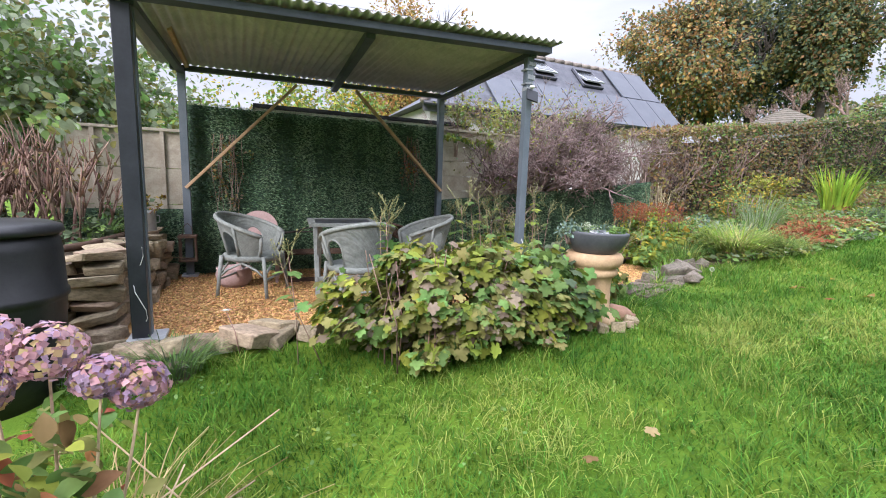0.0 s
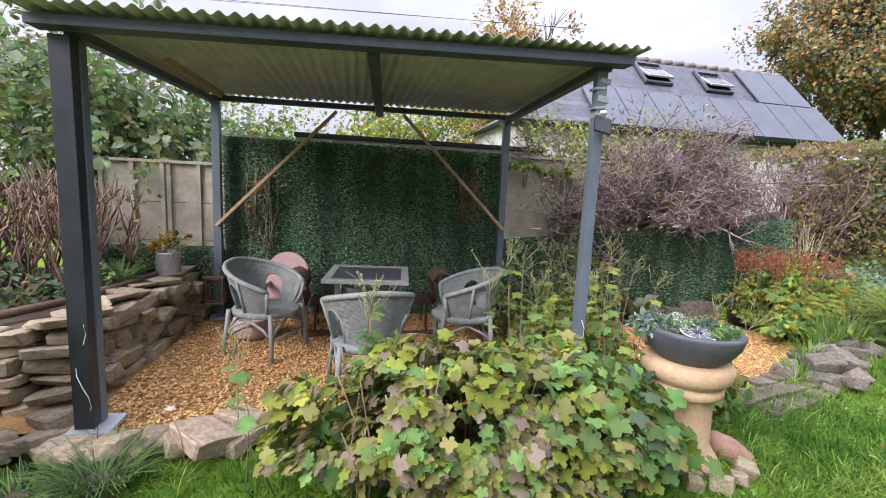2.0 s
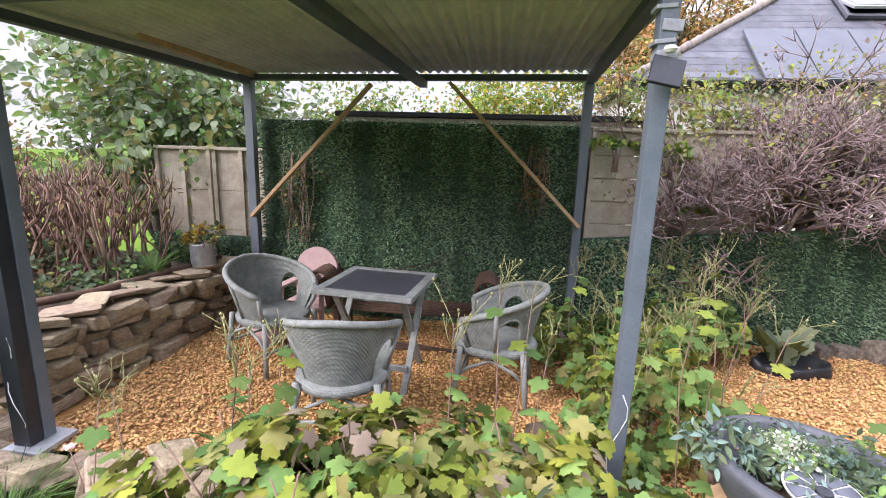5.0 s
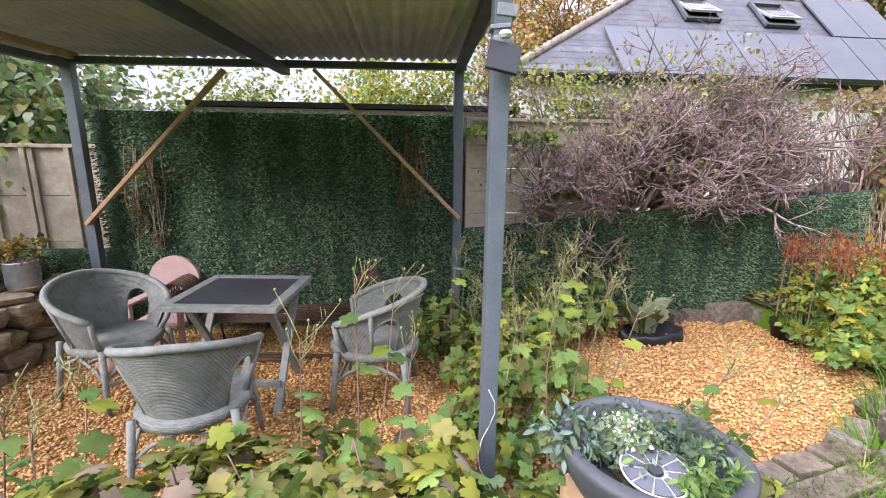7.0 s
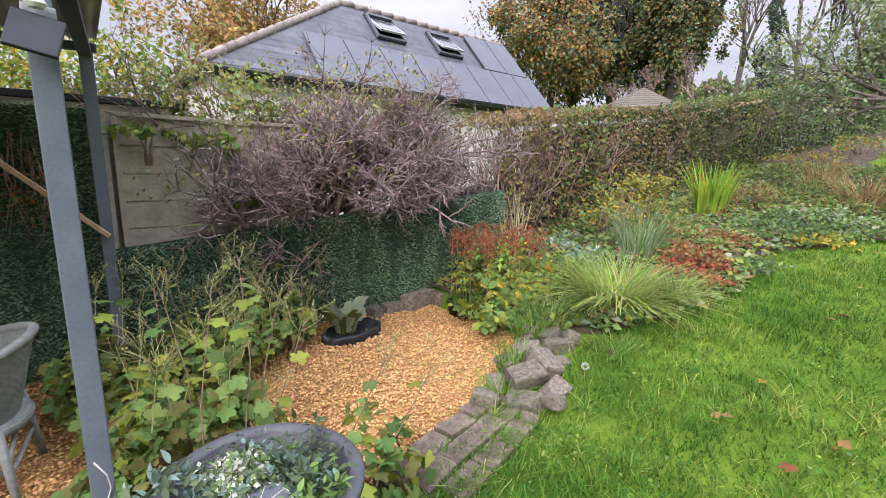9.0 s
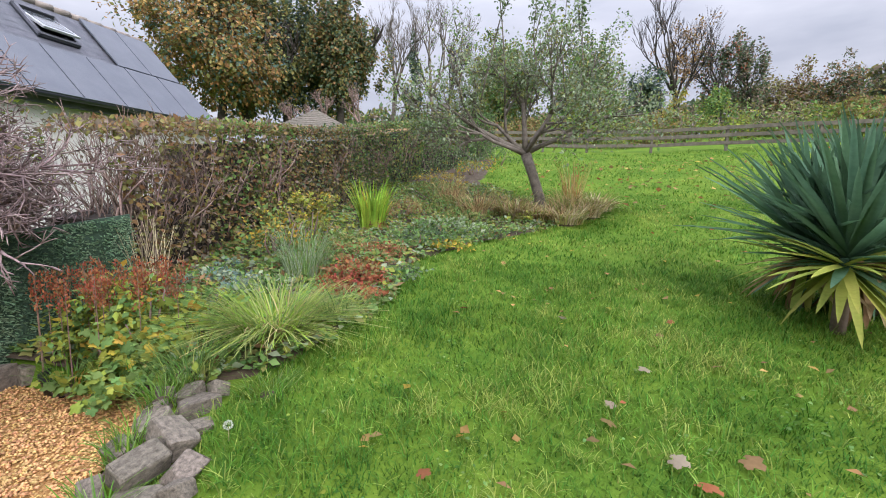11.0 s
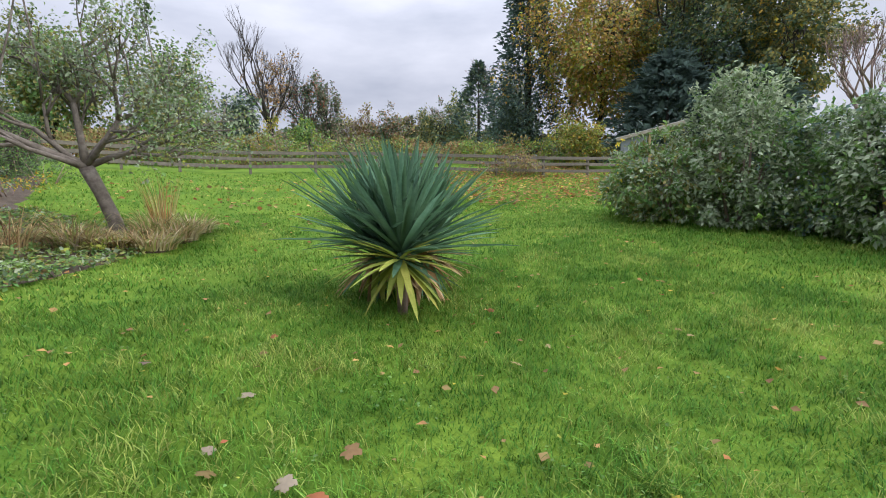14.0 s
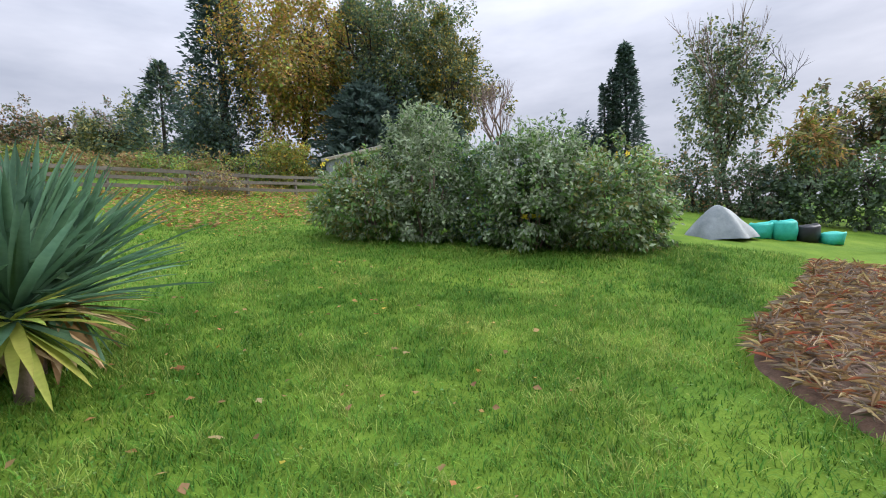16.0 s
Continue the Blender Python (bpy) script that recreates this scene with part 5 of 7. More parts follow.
def conifer(name, label, x, y, height, spread, mats=("conifer",), n=5000, size=0.25, z=None, power=0.9, tiers=0.5):
    """A spire of drooping sprays round a straight trunk."""
    z = land(x, y) - 0.1 if z is None else z
    ob = thing(name, label, "tree", pose(0, 0, 0))
    part("trunk", tube("trunk", [(x, y, z), (x, y, z + height * 0.5), (x, y, z + height * 0.97)], [height * 0.02, height * 0.013, 0.02], M["darkbark"]), None, ob)
    t = NR.rand(n) ** 0.8
    a = NR.rand(n) * 2 * np.pi
    wob = 1 + 0.25 * np.sin(a * 5 + t * 40) + 0.2 * np.sin(t * height / tiers * 6.28)
    r = spread * (1 - t) ** power * wob * np.sqrt(0.25 + 0.75 * NR.rand(n))
    P = np.stack([x + r * np.cos(a), y + r * np.sin(a), z + height * (0.04 + 0.96 * t)], -1)
    D = np.stack([np.cos(a), np.sin(a), np.full(n, 0.1)], -1) + NR.normal(size=(n, 3)) * 0.4
    part("crown", leaf_cloud("crown", P, D, np.tile((0.0, 0, 1), (n, 1)) + NR.normal(size=(n, 3)) * 0.4, size * (0.5 + NR.rand(n)), 0.45, mats), None, ob)
    return ob


leafy_tree("leafy_tree", "broad-leaved green tree rising behind the fence", -1.9, 1.1, 3.6, 1.4, ("leaf_green", "leaf_grey", "leaf_olive"), (4, 5, 2), 6200, 0.095, 190, 0.09, "bark", 0.3, 0.3, 3, 0.2, 0.9, shape=OVATE)
leafy_tree("leafy_tree", "broad-leaved green tree rising behind the fence", -1.2, 1.2, 3.3, 1.2, ("leaf_green", "leaf_grey", "leaf_olive"), (4, 5, 2), 5200, 0.095, 170, 0.09, "bark", 0.2, 0.3, 3, 0.2, 0.9, shape=OVATE)
leafy_tree("garden_tree", "yellow-green shrubby tree seen over the fence", 1.7, 7.6, 4.5, 1.7, ("leaf_lime", "leaf_gold", "leaf_green"), (4, 2, 3), 7000, 0.12, 110, 0.08, "bark", 0.0, 0.3, 2)
leafy_tree("garden_tree", "green shrubby tree seen over the fence", -0.9, 6.2, 3.9, 1.6, ("leaf_green", "leaf_lime", "leaf_olive"), (4, 2, 3), 7000, 0.12, 110, 0.08, "bark", 0.0, 0.3, 2)
leafy_tree("garden_tree", "golden shrubby tree seen over the fence", 3.6, 8.2, 4.4, 1.5, ("leaf_gold", "leaf_lime", "leaf_green"), (2, 4, 3), 6000, 0.12, 100, 0.08, "bark", 0.0, 0.3, 2)
leafy_tree("autumn_tree", "orange-leaved autumn tree beyond the house", 10.5, 21.0, 9.8, 4.7, ("leaf_orange", "leaf_olive", "leaf_brown"), (5, 3, 2), 7000, 0.3, 110, 0.25, "darkbark", 0.2, 0.3, 4, 0.2)
leafy_tree("autumn_tree", "orange-leaved autumn tree beyond the roof", 10.4, 22.7, 12.8, 2.1, ("leaf_orange", "leaf_gold", "leaf_brown"), (4, 3, 3), 2500, 0.25, 60, 0.2, "darkbark", 0.4, 0.3, 4, 0.2)
leafy_tree("autumn_tree", "tall beech turning orange and brown", 30.9, 18.8, 11.8, 5.1, ("leaf_orange", "leaf_brown", "leaf_olive", "leaf_blue", "leaf_dark"), (4, 4, 4, 2, 2), 13000, 0.36, 150, 0.4, "darkbark", 0.15, 0.3, 4, 0.2)
leafy_tree("dark_tree", "tall dark green tree on the hillside", 37.1, 17.4, 12.7, 3.9, ("leaf_dark", "leaf_olive", "conifer"), (3, 3, 2), 8000, 0.4, 110, 0.4, "darkbark", 0.1, 0.35, 4, 0.2)
leafy_tree("dark_tree", "tall dark green tree on the hillside", 34.0, 18.7, 13.0, 2.6, ("leaf_dark", "leaf_olive", "leaf_brown"), (3, 3, 2), 7000, 0.4, 100, 0.4, "darkbark", 0.1, 0.35, 4, 0.2)
bare_tree("bare_tree", "low bare grey orchard tree", 31.9, 11.0, 4.0, 0.16, "twig", 5, 3, 0.8)
bare_tree("bare_tree", "low bare grey orchard tree", 31.0, 12.5, 3.5, 0.16, "twig", 5, 3, 0.8)
leafy_tree("dark_tree", "tall dark green tree turning brown on the hillside", 37.2, 12.6, 12.5, 3.0, ("leaf_dark", "leaf_olive", "leaf_brown"), (4, 2, 2), 8000, 0.36, 120, 0.35, "darkbark", 0.15, 0.3, 4, 0.2)
leafy_tree("dark_tree", "tall dark green tree on the hillside", 40.2, 15.2, 12.0, 3.2, ("leaf_dark", "leaf_olive", "conifer"), (4, 2, 2), 7000, 0.36, 110, 0.35, "darkbark", 0.1, 0.3, 4, 0.2)
bare_tree("bare_tree", "low bare grey orchard tree", 34.3, 9.6, 4.4, 0.16, "twig", 5, 3, 0.8)
bare_tree("bare_tree", "tall leafless ash tree against the sky", 46.8, 11.8, 12.8, 0.3, "bark", 6, 3, 0.62)
bare_tree("bare_tree", "tall leafless ash tree against the sky", 48.1, 7.9, 13.9, 0.3, "bark", 6, 3, 0.62)
bare_tree("bare_tree", "tall leafless ash tree against the sky", 50.4, 7.0, 12.8, 0.25, "darkbark", 6, 3, 0.45)
leafy_tree("ivy_clad_tree", "dark ivy-clad tree trunk against the sky", 45.6, 9.2, 9.0, 0.7, ("leaf_dark", "conifer"), None, 1400, 0.3, 30, 0.25, "darkbark", 0.1, 0.3, 3)
leafy_tree("garden_tree", "green broad-leaved tree behind the apple tree", 37.4, -0.0, 8.2, 3.2, ("leaf_green", "leaf_olive", "leaf_dark"), (3, 4, 2), 6000, 0.3, 90, 0.25, "darkbark", 0.05, 0.3, 3, 0.22)
leafy_tree("garden_tree", "dark green tree behind the apple tree", 41.6, -5.9, 9.0, 3.3, ("leaf_green", "leaf_dark", "leaf_olive"), (3, 4, 2), 6000, 0.3, 90, 0.25, "darkbark", 0.0, 0.3, 3, 0.22)
leafy_tree("dark_tree", "dark evergreen behind the paddock", 48.0, -11.7, 7.3, 1.7, ("conifer", "leaf_dark"), None, 2500, 0.35, 50, 0.2, "darkbark", 0.0)
bare_tree("russet_tree", "half-bare russet tree beyond the paddock", 54.3, -16.1, 13.4, 0.3, "darkbark", 6, 3, 0.5)
leafy_tree("russet_tree", "thinly leaved russet tree beyond the paddock", 54.3, -16.0, 13.1, 2.8, ("leaf_brown", "leaf_mauve", "leaf_orange"), (4, 3, 1), 1500, 0.3, 60, 0.25, "darkbark", 0.25, 0.3, 4, 0.16)
leafy_tree("russet_tree", "dark red-brown tree beyond the paddock", 53.3, -19.7, 10.8, 2.0, ("leaf_dark", "leaf_mauve", "leaf_red"), (5, 3, 1), 2200, 0.35, 45, 0.25, "darkbark", 0.1, 0.3, 4)
leafy_tree("russet_tree", "dark brown tree beyond the paddock", 52.6, -21.8, 9.6, 1.4, ("leaf_dark", "leaf_mauve"), None, 1300, 0.35, 35, 0.2, "darkbark", 0.1, 0.3, 4)
leafy_tree("far_tree", "distant hedgerow tree in dull autumn colours", 62.3, -29.8, 7.4, 3.3, ("leaf_mauve", "leaf_brown", "leaf_olive"), None, 2200, 0.4, 50, 0.2, "darkbark", 0.0, 0.3, 3)
leafy_tree("far_tree", "distant hedgerow tree in dull autumn colours", 60.7, -33.1, 7.8, 3.2, ("leaf_mauve", "leaf_brown", "leaf_dark"), None, 2200, 0.4, 50, 0.2, "darkbark", 0.0, 0.3, 3)
leafy_tree("far_tree", "distant hedgerow tree in dull autumn colours", 58.7, -36.7, 8.1, 2.4, ("leaf_dark", "leaf_olive", "leaf_mauve"), None, 2200, 0.4, 50, 0.2, "darkbark", 0.0, 0.3, 3)
leafy_tree("far_tree", "distant hedgerow tree in dull autumn colours", 57.1, -39.3, 8.3, 2.3, ("leaf_dark", "leaf_mauve"), None, 2200, 0.4, 50, 0.2, "darkbark", 0.0, 0.3, 3)
leafy_tree("far_tree", "distant hedgerow tree in dull autumn colours", 55.9, -41.1, 9.2, 1.9, ("leaf_dark", "leaf_olive"), None, 2200, 0.4, 50, 0.2, "darkbark", 0.0, 0.3, 3)
leafy_tree("far_tree", "distant hedgerow tree in dull autumn colours", 63.4, -27.0, 7.3, 3.0, ("leaf_mauve", "leaf_olive"), None, 2200, 0.4, 50, 0.2, "darkbark", 0.0, 0.3, 3)
leafy_tree("far_tree", "distant hedgerow tree in dull autumn colours", 67.2, -11.8, 9.2, 3.2, ("leaf_mauve", "leaf_olive", "leaf_dark"), None, 2200, 0.4, 50, 0.2, "darkbark", 0.0, 0.3, 3)
leafy_tree("green_bush", "rounded bright green bush beyond the rail fence", 36.2, -13.9, 3.7, 1.2, ("leaf_green", "leaf_lime"), (4, 1), 1800, 0.16, 40, 0.1, "darkbark", -0.1)
leafy_tree("green_bush", "yellow-green bush beyond the rail fence", 35.9, -11.1, 3.2, 1.3, ("leaf_olive", "leaf_lime", "leaf_gold"), None, 1800, 0.16, 40, 0.1, "darkbark", -0.1)
leafy_tree("green_bush", "dull green shrub beyond the rail fence", 35.7, -4.0, 2.3, 1.8, ("leaf_olive", "leaf_green", "leaf_mauve"), None, 1500, 0.16, 40, 0.1, "darkbark", -0.2)
leafy_tree("green_bush", "dull green shrub beyond the rail fence", 35.4, -8.0, 2.6, 1.8, ("leaf_olive", "leaf_green", "leaf_mauve"), None, 1500, 0.16, 40, 0.1, "darkbark", -0.2)
leafy_tree("green_bush", "dull green shrub beyond the rail fence", 33.6, -15.4, 2.1, 1.7, ("leaf_olive", "leaf_green", "leaf_mauve"), None, 1500, 0.16, 40, 0.1, "darkbark", -0.2)
leafy_tree("green_bush", "dull green shrub beyond the rail fence", 33.0, -17.0, 2.2, 1.7, ("leaf_olive", "leaf_green", "leaf_mauve"), None, 1500, 0.16, 40, 0.1, "darkbark", -0.2)
leafy_tree("green_bush", "dull green shrub beyond the rail fence", 35.6, -3.2, 1.6, 1.8, ("leaf_olive", "leaf_green", "leaf_mauve"), None, 1500, 0.16, 40, 0.1, "darkbark", -0.2)
leafy_tree("green_bush", "dull green shrub beyond the rail fence", 35.6, -5.6, 1.7, 1.8, ("leaf_olive", "leaf_green", "leaf_mauve"), None, 1500, 0.16, 40, 0.1, "darkbark", -0.2)
conifer("spiky_conifer", "open spiky conifer against the sky", 43.1, -35.2, 10.6, 4.6, ("conifer", "leaf_dark"), 2600, 0.5)
bare_tree("bare_tree", "grey bare tree beside the conifer", 42.5, -39.0, 10.8, 0.25, "twig", 6, 3, 0.5)
leafy_tree("far_tree", "olive tree beside the dark conifer", 40.4, -38.3, 10.7, 1.8, ("leaf_olive", "leaf_grey"), None, 2200, 0.3, 50, 0.2, "darkbark", 0.05)
conifer("dark_conifer", "tall dark conifer beside the autumn maple", 32.4, -32.2, 18.5, 3.9, ("conifer",), 9000, 0.42)
leafy_tree("dark_tree", "bushy blue-green evergreen under the tall conifer", 31.2, -29.6, 6.0, 2.1, ("conifer", "leaf_blue", "leaf_dark"), (3, 1, 2), 4500, 0.24, 90, 0.15, "darkbark", -0.05, 0.4, 3)
conifer("dark_conifer", "broad dark evergreen behind the maple", 25.6, -41.5, 17.0, 5.0, ("conifer", "leaf_dark"), 9000, 0.5, None, 0.5)
leafy_tree("dark_tree", "dense dark tree behind the shed", 20.6, -37.4, 11.0, 4.6, ("leaf_dark", "conifer"), None, 9000, 0.32, 130, 0.3, "darkbark", 0.0, 0.4, 4, 0.2)
leafy_tree("far_tree", "dark green tree beyond the rail fence", 52.8, -35.3, 7.3, 2.5, ("leaf_dark", "leaf_olive"), None, 1800, 0.4, 40, 0.2, "darkbark", 0.0)
leafy_tree("far_tree", "dark green tree beyond the rail fence", 50.8, -38.2, 9.2, 2.5, ("leaf_dark", "leaf_olive"), None, 1800, 0.4, 40, 0.2, "darkbark", 0.0)
leafy_tree("autumn_tree", "large maple turning gold and orange", 26.9, -34.0, 17.5, 5.7, ("leaf_gold", "leaf_orange", "leaf_olive", "leaf_lime"), (4, 3, 3, 2), 15000, 0.34, 230, 0.35, "darkbark", 0.05, 0.35, 4, 0.17)
leafy_tree("autumn_tree", "tall dark green tree with thinning crown", 20.4, -39.5, 18.4, 6.0, ("leaf_dark", "leaf_olive", "leaf_green"), (5, 3, 1), 16000, 0.32, 230, 0.4, "darkbark", 0.22, 0.35, 4, 0.15)
leafy_tree("autumn_tree", "tall green tree with yellowing crown", 15.4, -37.5, 14.2, 4.0, ("leaf_olive", "leaf_dark", "leaf_gold"), (4, 3, 1), 9500, 0.3, 110, 0.3, "darkbark", 0.3, 0.35, 4, 0.15)
conifer("dark_conifer", "dense dark evergreen behind the shed", 20.3, -32.9, 7.5, 3.9, ("conifer",), 5000, 0.5, None, 0.5)
conifer("dark_conifer", "dense dark evergreen behind the shed", 15.1, -33.2, 6.2, 2.7, ("conifer", "leaf_dark"), 4000, 0.5, None, 0.5)
bare_tree("bare_tree", "bare tree behind the tall bushes", 10.5, -33.6, 7.6, 0.2, "twig", 6, 3, 0.55)
leafy_tree("yellow_shrub", "yellow-green shrub under the maple", 22.0, -26.3, 3.2, 1.9, ("leaf_lime", "leaf_gold", "leaf_olive"), (4, 2, 4), 4200, 0.17, 50, 0.1, "darkbark", -0.1, 0.4, 2)
leafy_tree("green_bush", "rough green hedge shrub behind the rail fence", 28.7, -22.7, 1.5, 2.3, ("leaf_olive", "leaf_green", "leaf_brown"), None, 1500, 0.18, 40, 0.1, "darkbark", -0.2)
leafy_tree("green_bush", "rough green hedge shrub behind the rail fence", 27.3, -24.5, 1.5, 2.3, ("leaf_olive", "leaf_green", "leaf_brown"), None, 1500, 0.18, 40, 0.1, "darkbark", -0.2)
leafy_tree("green_bush", "rough green hedge shrub behind the rail fence", 20.5, -30.5, 2.1, 2.1, ("leaf_olive", "leaf_green", "leaf_brown"), None, 1500, 0.18, 40, 0.1, "darkbark", -0.2)
leafy_tree("green_bush", "rough green hedge shrub behind the rail fence", 30.8, -19.5, 1.5, 2.2, ("leaf_olive", "leaf_green", "leaf_brown"), None, 1500, 0.18, 40, 0.1, "darkbark", -0.2)
conifer("cypress", "tall dark columnar cypress", 2.8, -40.7, 11.4, 1.3, ("conifer",), 5000, 0.35, None, 0.55)
conifer("cypress", "narrow dark cypress spire", 4.3, -40.7, 8.7, 0.5, ("conifer",), 1500, 0.3, None, 0.55)
conifer("cypress", "narrow dark cypress spire", 3.7, -40.7, 9.5, 0.5, ("conifer",), 1500, 0.3, None, 0.55)
leafy_tree("dark_tree", "dark rounded evergreen beside the cypress", 5.6, -41.5, 6.6, 1.7, ("conifer",), None, 2500, 0.35, 50, 0.2, "darkbark", 0.0)
leafy_tree("thin_tree", "thinly leaved tree with upright branches", -0.3, -24.7, 7.5, 1.9, ("leaf_dark", "leaf_grey", "leaf_olive"), (4, 2, 2), 7500, 0.14, 190, 0.12, "darkbark", 0.15, 0.3, 5, 0.16)
bare_tree("bare_tree", "upright bare shoots above the thin tree", -0.0, -24.9, 7.8, 0.1, "twig", 5, 3, 0.4)
leafy_tree("dark_shrub", "dense dark evergreen shrub at the garden's edge", 1.3, -23.0, 2.2, 1.3, ("leaf_dark", "leaf_brown"), (4, 1), 2600, 0.13, 60, 0.08, "darkbark", -0.15, 0.45, 2)
leafy_tree("dark_shrub", "dense dark evergreen shrub at the garden's edge", -0.5, -22.6, 2.2, 1.1, ("leaf_dark", "leaf_mauve"), (4, 1), 2600, 0.13, 60, 0.08, "darkbark", -0.15, 0.45, 2)
leafy_tree("dark_shrub", "dense dark evergreen shrub at the garden's edge", -1.9, -22.2, 2.7, 1.0, ("leaf_dark", "leaf_green"), (4, 1), 2600, 0.13, 60, 0.08, "darkbark", -0.15, 0.45, 2)
leafy_tree("dark_shrub", "dense dark evergreen shrub at the garden's edge", -3.2, -21.7, 2.7, 0.9, ("leaf_dark", "leaf_green"), (4, 1), 2600, 0.13, 60, 0.08, "darkbark", -0.15, 0.45, 2)
leafy_tree("dark_shrub", "dense dark evergreen shrub at the garden's edge", -4.2, -21.3, 2.7, 0.8, ("leaf_dark", "leaf_green"), (4, 1), 2600, 0.13, 60, 0.08, "darkbark", -0.15, 0.45, 2)
leafy_tree("dark_shrub", "dense dark evergreen shrub at the garden's edge", -1.2, -22.4, 1.8, 1.1, ("leaf_dark", "conifer"), (4, 1), 2600, 0.13, 60, 0.08, "darkbark", -0.15, 0.45, 2)
leafy_tree("sumac", "sumac with orange-green drooping leaves", -1.9, -22.7, 4.0, 1.0, ("leaf_orange", "leaf_olive", "leaf_lime"), (2, 4, 1), 1500, 0.22, 60, 0.07, "bark", 0.35, 0.35, 3, 0.2, 0.3)
leafy_tree("far_tree", "dull green tree beyond the garden's edge", -5.2, -29.0, 5.5, 1.5, ("leaf_dark", "leaf_olive", "leaf_mauve"), None, 3000, 0.22, 70, 0.15, "darkbark", 0.1)
leafy_tree("far_tree", "dull green tree beyond the garden's edge", -7.0, -28.2, 5.9, 1.3, ("leaf_dark", "leaf_olive", "leaf_brown"), None, 3000, 0.22, 70, 0.15, "darkbark", 0.1)

# ---- twiggy bush over the fence ----
tb = thing("twiggy_bush", "tangled nearly leafless bush growing over the fence", "bush", pose(0, 0, 0))
v, f = [], []
for a, d, l in (((4.9, 0.32, 0.7), (-0.8, -0.1, 0.55), 0.62), ((4.95, 0.35, 0.7), (-0.45, -0.15, 0.9), 0.6), ((5.1, 0.35, 0.7), (0.05, -0.15, 1), 0.62), ((5.3, 0.35, 0.7), (0.5, -0.1, 0.9), 0.62),
                ((5.5, 0.35, 0.75), (0.8, -0.05, 0.7), 0.6), ((4.8, 0.35, 0.8), (-1.0, -0.1, 0.3), 0.68), ((5.6, 0.4, 0.8), (0.3, 0.1, 1), 0.6), ((5.7, 0.38, 0.8), (0.9, -0.1, 0.45), 0.5), ((5.0, 0.4, 0.8), (0, -0.35, 0.8), 0.55)):
    grow(v, f, Vector(a), Vector(d), l, 0.04, 5, 3, 0.85, 0.05, 0.69, 6, None, 0.66)
for _ in range(12):
    grow(v, f, Vector((4.75 + rnd(-0.2, 0.25), 0.3 + rnd(-0.06, 0.08), 1.0 + rnd(0, 0.25))), Vector((rnd(-0.8, 0.8), rnd(-0.1, 0.1), rnd(0.3, 1.0))), 0.36, 0.016, 4, 3, 0.9, 0.04, 0.7, 5, None, 0.68)
for _ in range(34):
    a = Vector((5.1 + rnd(-0.5, 0.7), 0.3 + rnd(-0.08, 0.1), 0.75 + rnd(0, 0.35)))
    grow(v, f, a, Vector((rnd(-1.0, 0.9), rnd(-0.35, 0.15), rnd(0.3, 1.0))), rnd(0.45, 0.66), 0.026, 5, 3, 0.9, 0.04, 0.7, 5, None, 0.68)
branching = part("branch_tangle", mesh_of("branch_tangle", v, f, M["purple_twig"], True), None, tb)
part("leaves", crown("leaves", 5200, (5.1, 0.22, 1.85), (1.6, 0.5, 0.75), ("leaf_olive", "leaf_mauve", "leaf_brown", "leaf_grey", "leaf_lime"), (5, 3, 1, 3, 2), 0.045, 0.6, 160, 0.4, 0.25), None, tb)
tb2 = thing("twiggy_bush", "greener twiggy climber along the top of the fence", "bush", pose(0, 0, 0))
v, f = [], []
for k in range(6):
    grow(v, f, Vector((4.6 - 0.2 * k, 0.35, 1.5)), Vector((-0.9, 0, 0.5)), 0.5, 0.018, 4, 3, 0.7, 0.05, 0.68, 5)
part("branch_tangle", mesh_of("branch_tangle", v, f, M["twig"], True), None, tb2)
part("leaves", crown("leaves", 900, (3.85, 0.3, 2.15), (0.75, 0.4, 0.32), ("leaf_olive", "leaf_lime", "leaf_green"), (4, 2, 2), 0.055, 0.6, 60, 0.4, 0.25), None, tb2)
for x, y, z, r, n in ((3.75, 0.12, 1.72, 0.2, 90), (3.95, 0.12, 1.2, 0.25, 90), (3.3, 0.12, 1.75, 0.18, 60)):
    shrub("climber", "green climbing leaves against the fence boards", (x, y, z), (r, 0.06, r * 0.5), n, ("leaf_green", "leaf_lime"), None, 0.07, 0.8, 12, 3, base=z - 0.2)
dead = thing("dry_climber", "dry brown climber hanging on the ivy screen", "climber", pose(0, 0, 0))
v, f = [], []
for k in range(14):
    x = 2.62 + rnd(-0.12, 0.12)
    tube_into(v, f, [(x, 0.08, 1.65 + rnd(-0.1, 0.1)), (x + rnd(-0.06, 0.06), 0.05, 1.4), (x + rnd(-0.1, 0.1), 0.06, 1.1 + rnd(-0.1, 0.1))], [0.004, 0.004, 0.002], 4)
part("stem_tangle", mesh_of("stem_tangle", v, f, M["twig"]), None, dead)
part("leaves", crown("leaves", 160, (2.62, 0.06, 1.35), (0.16, 0.05, 0.3), ("leaf_brown", "leaf_red", "leaf_olive"), None, 0.035), None, dead)

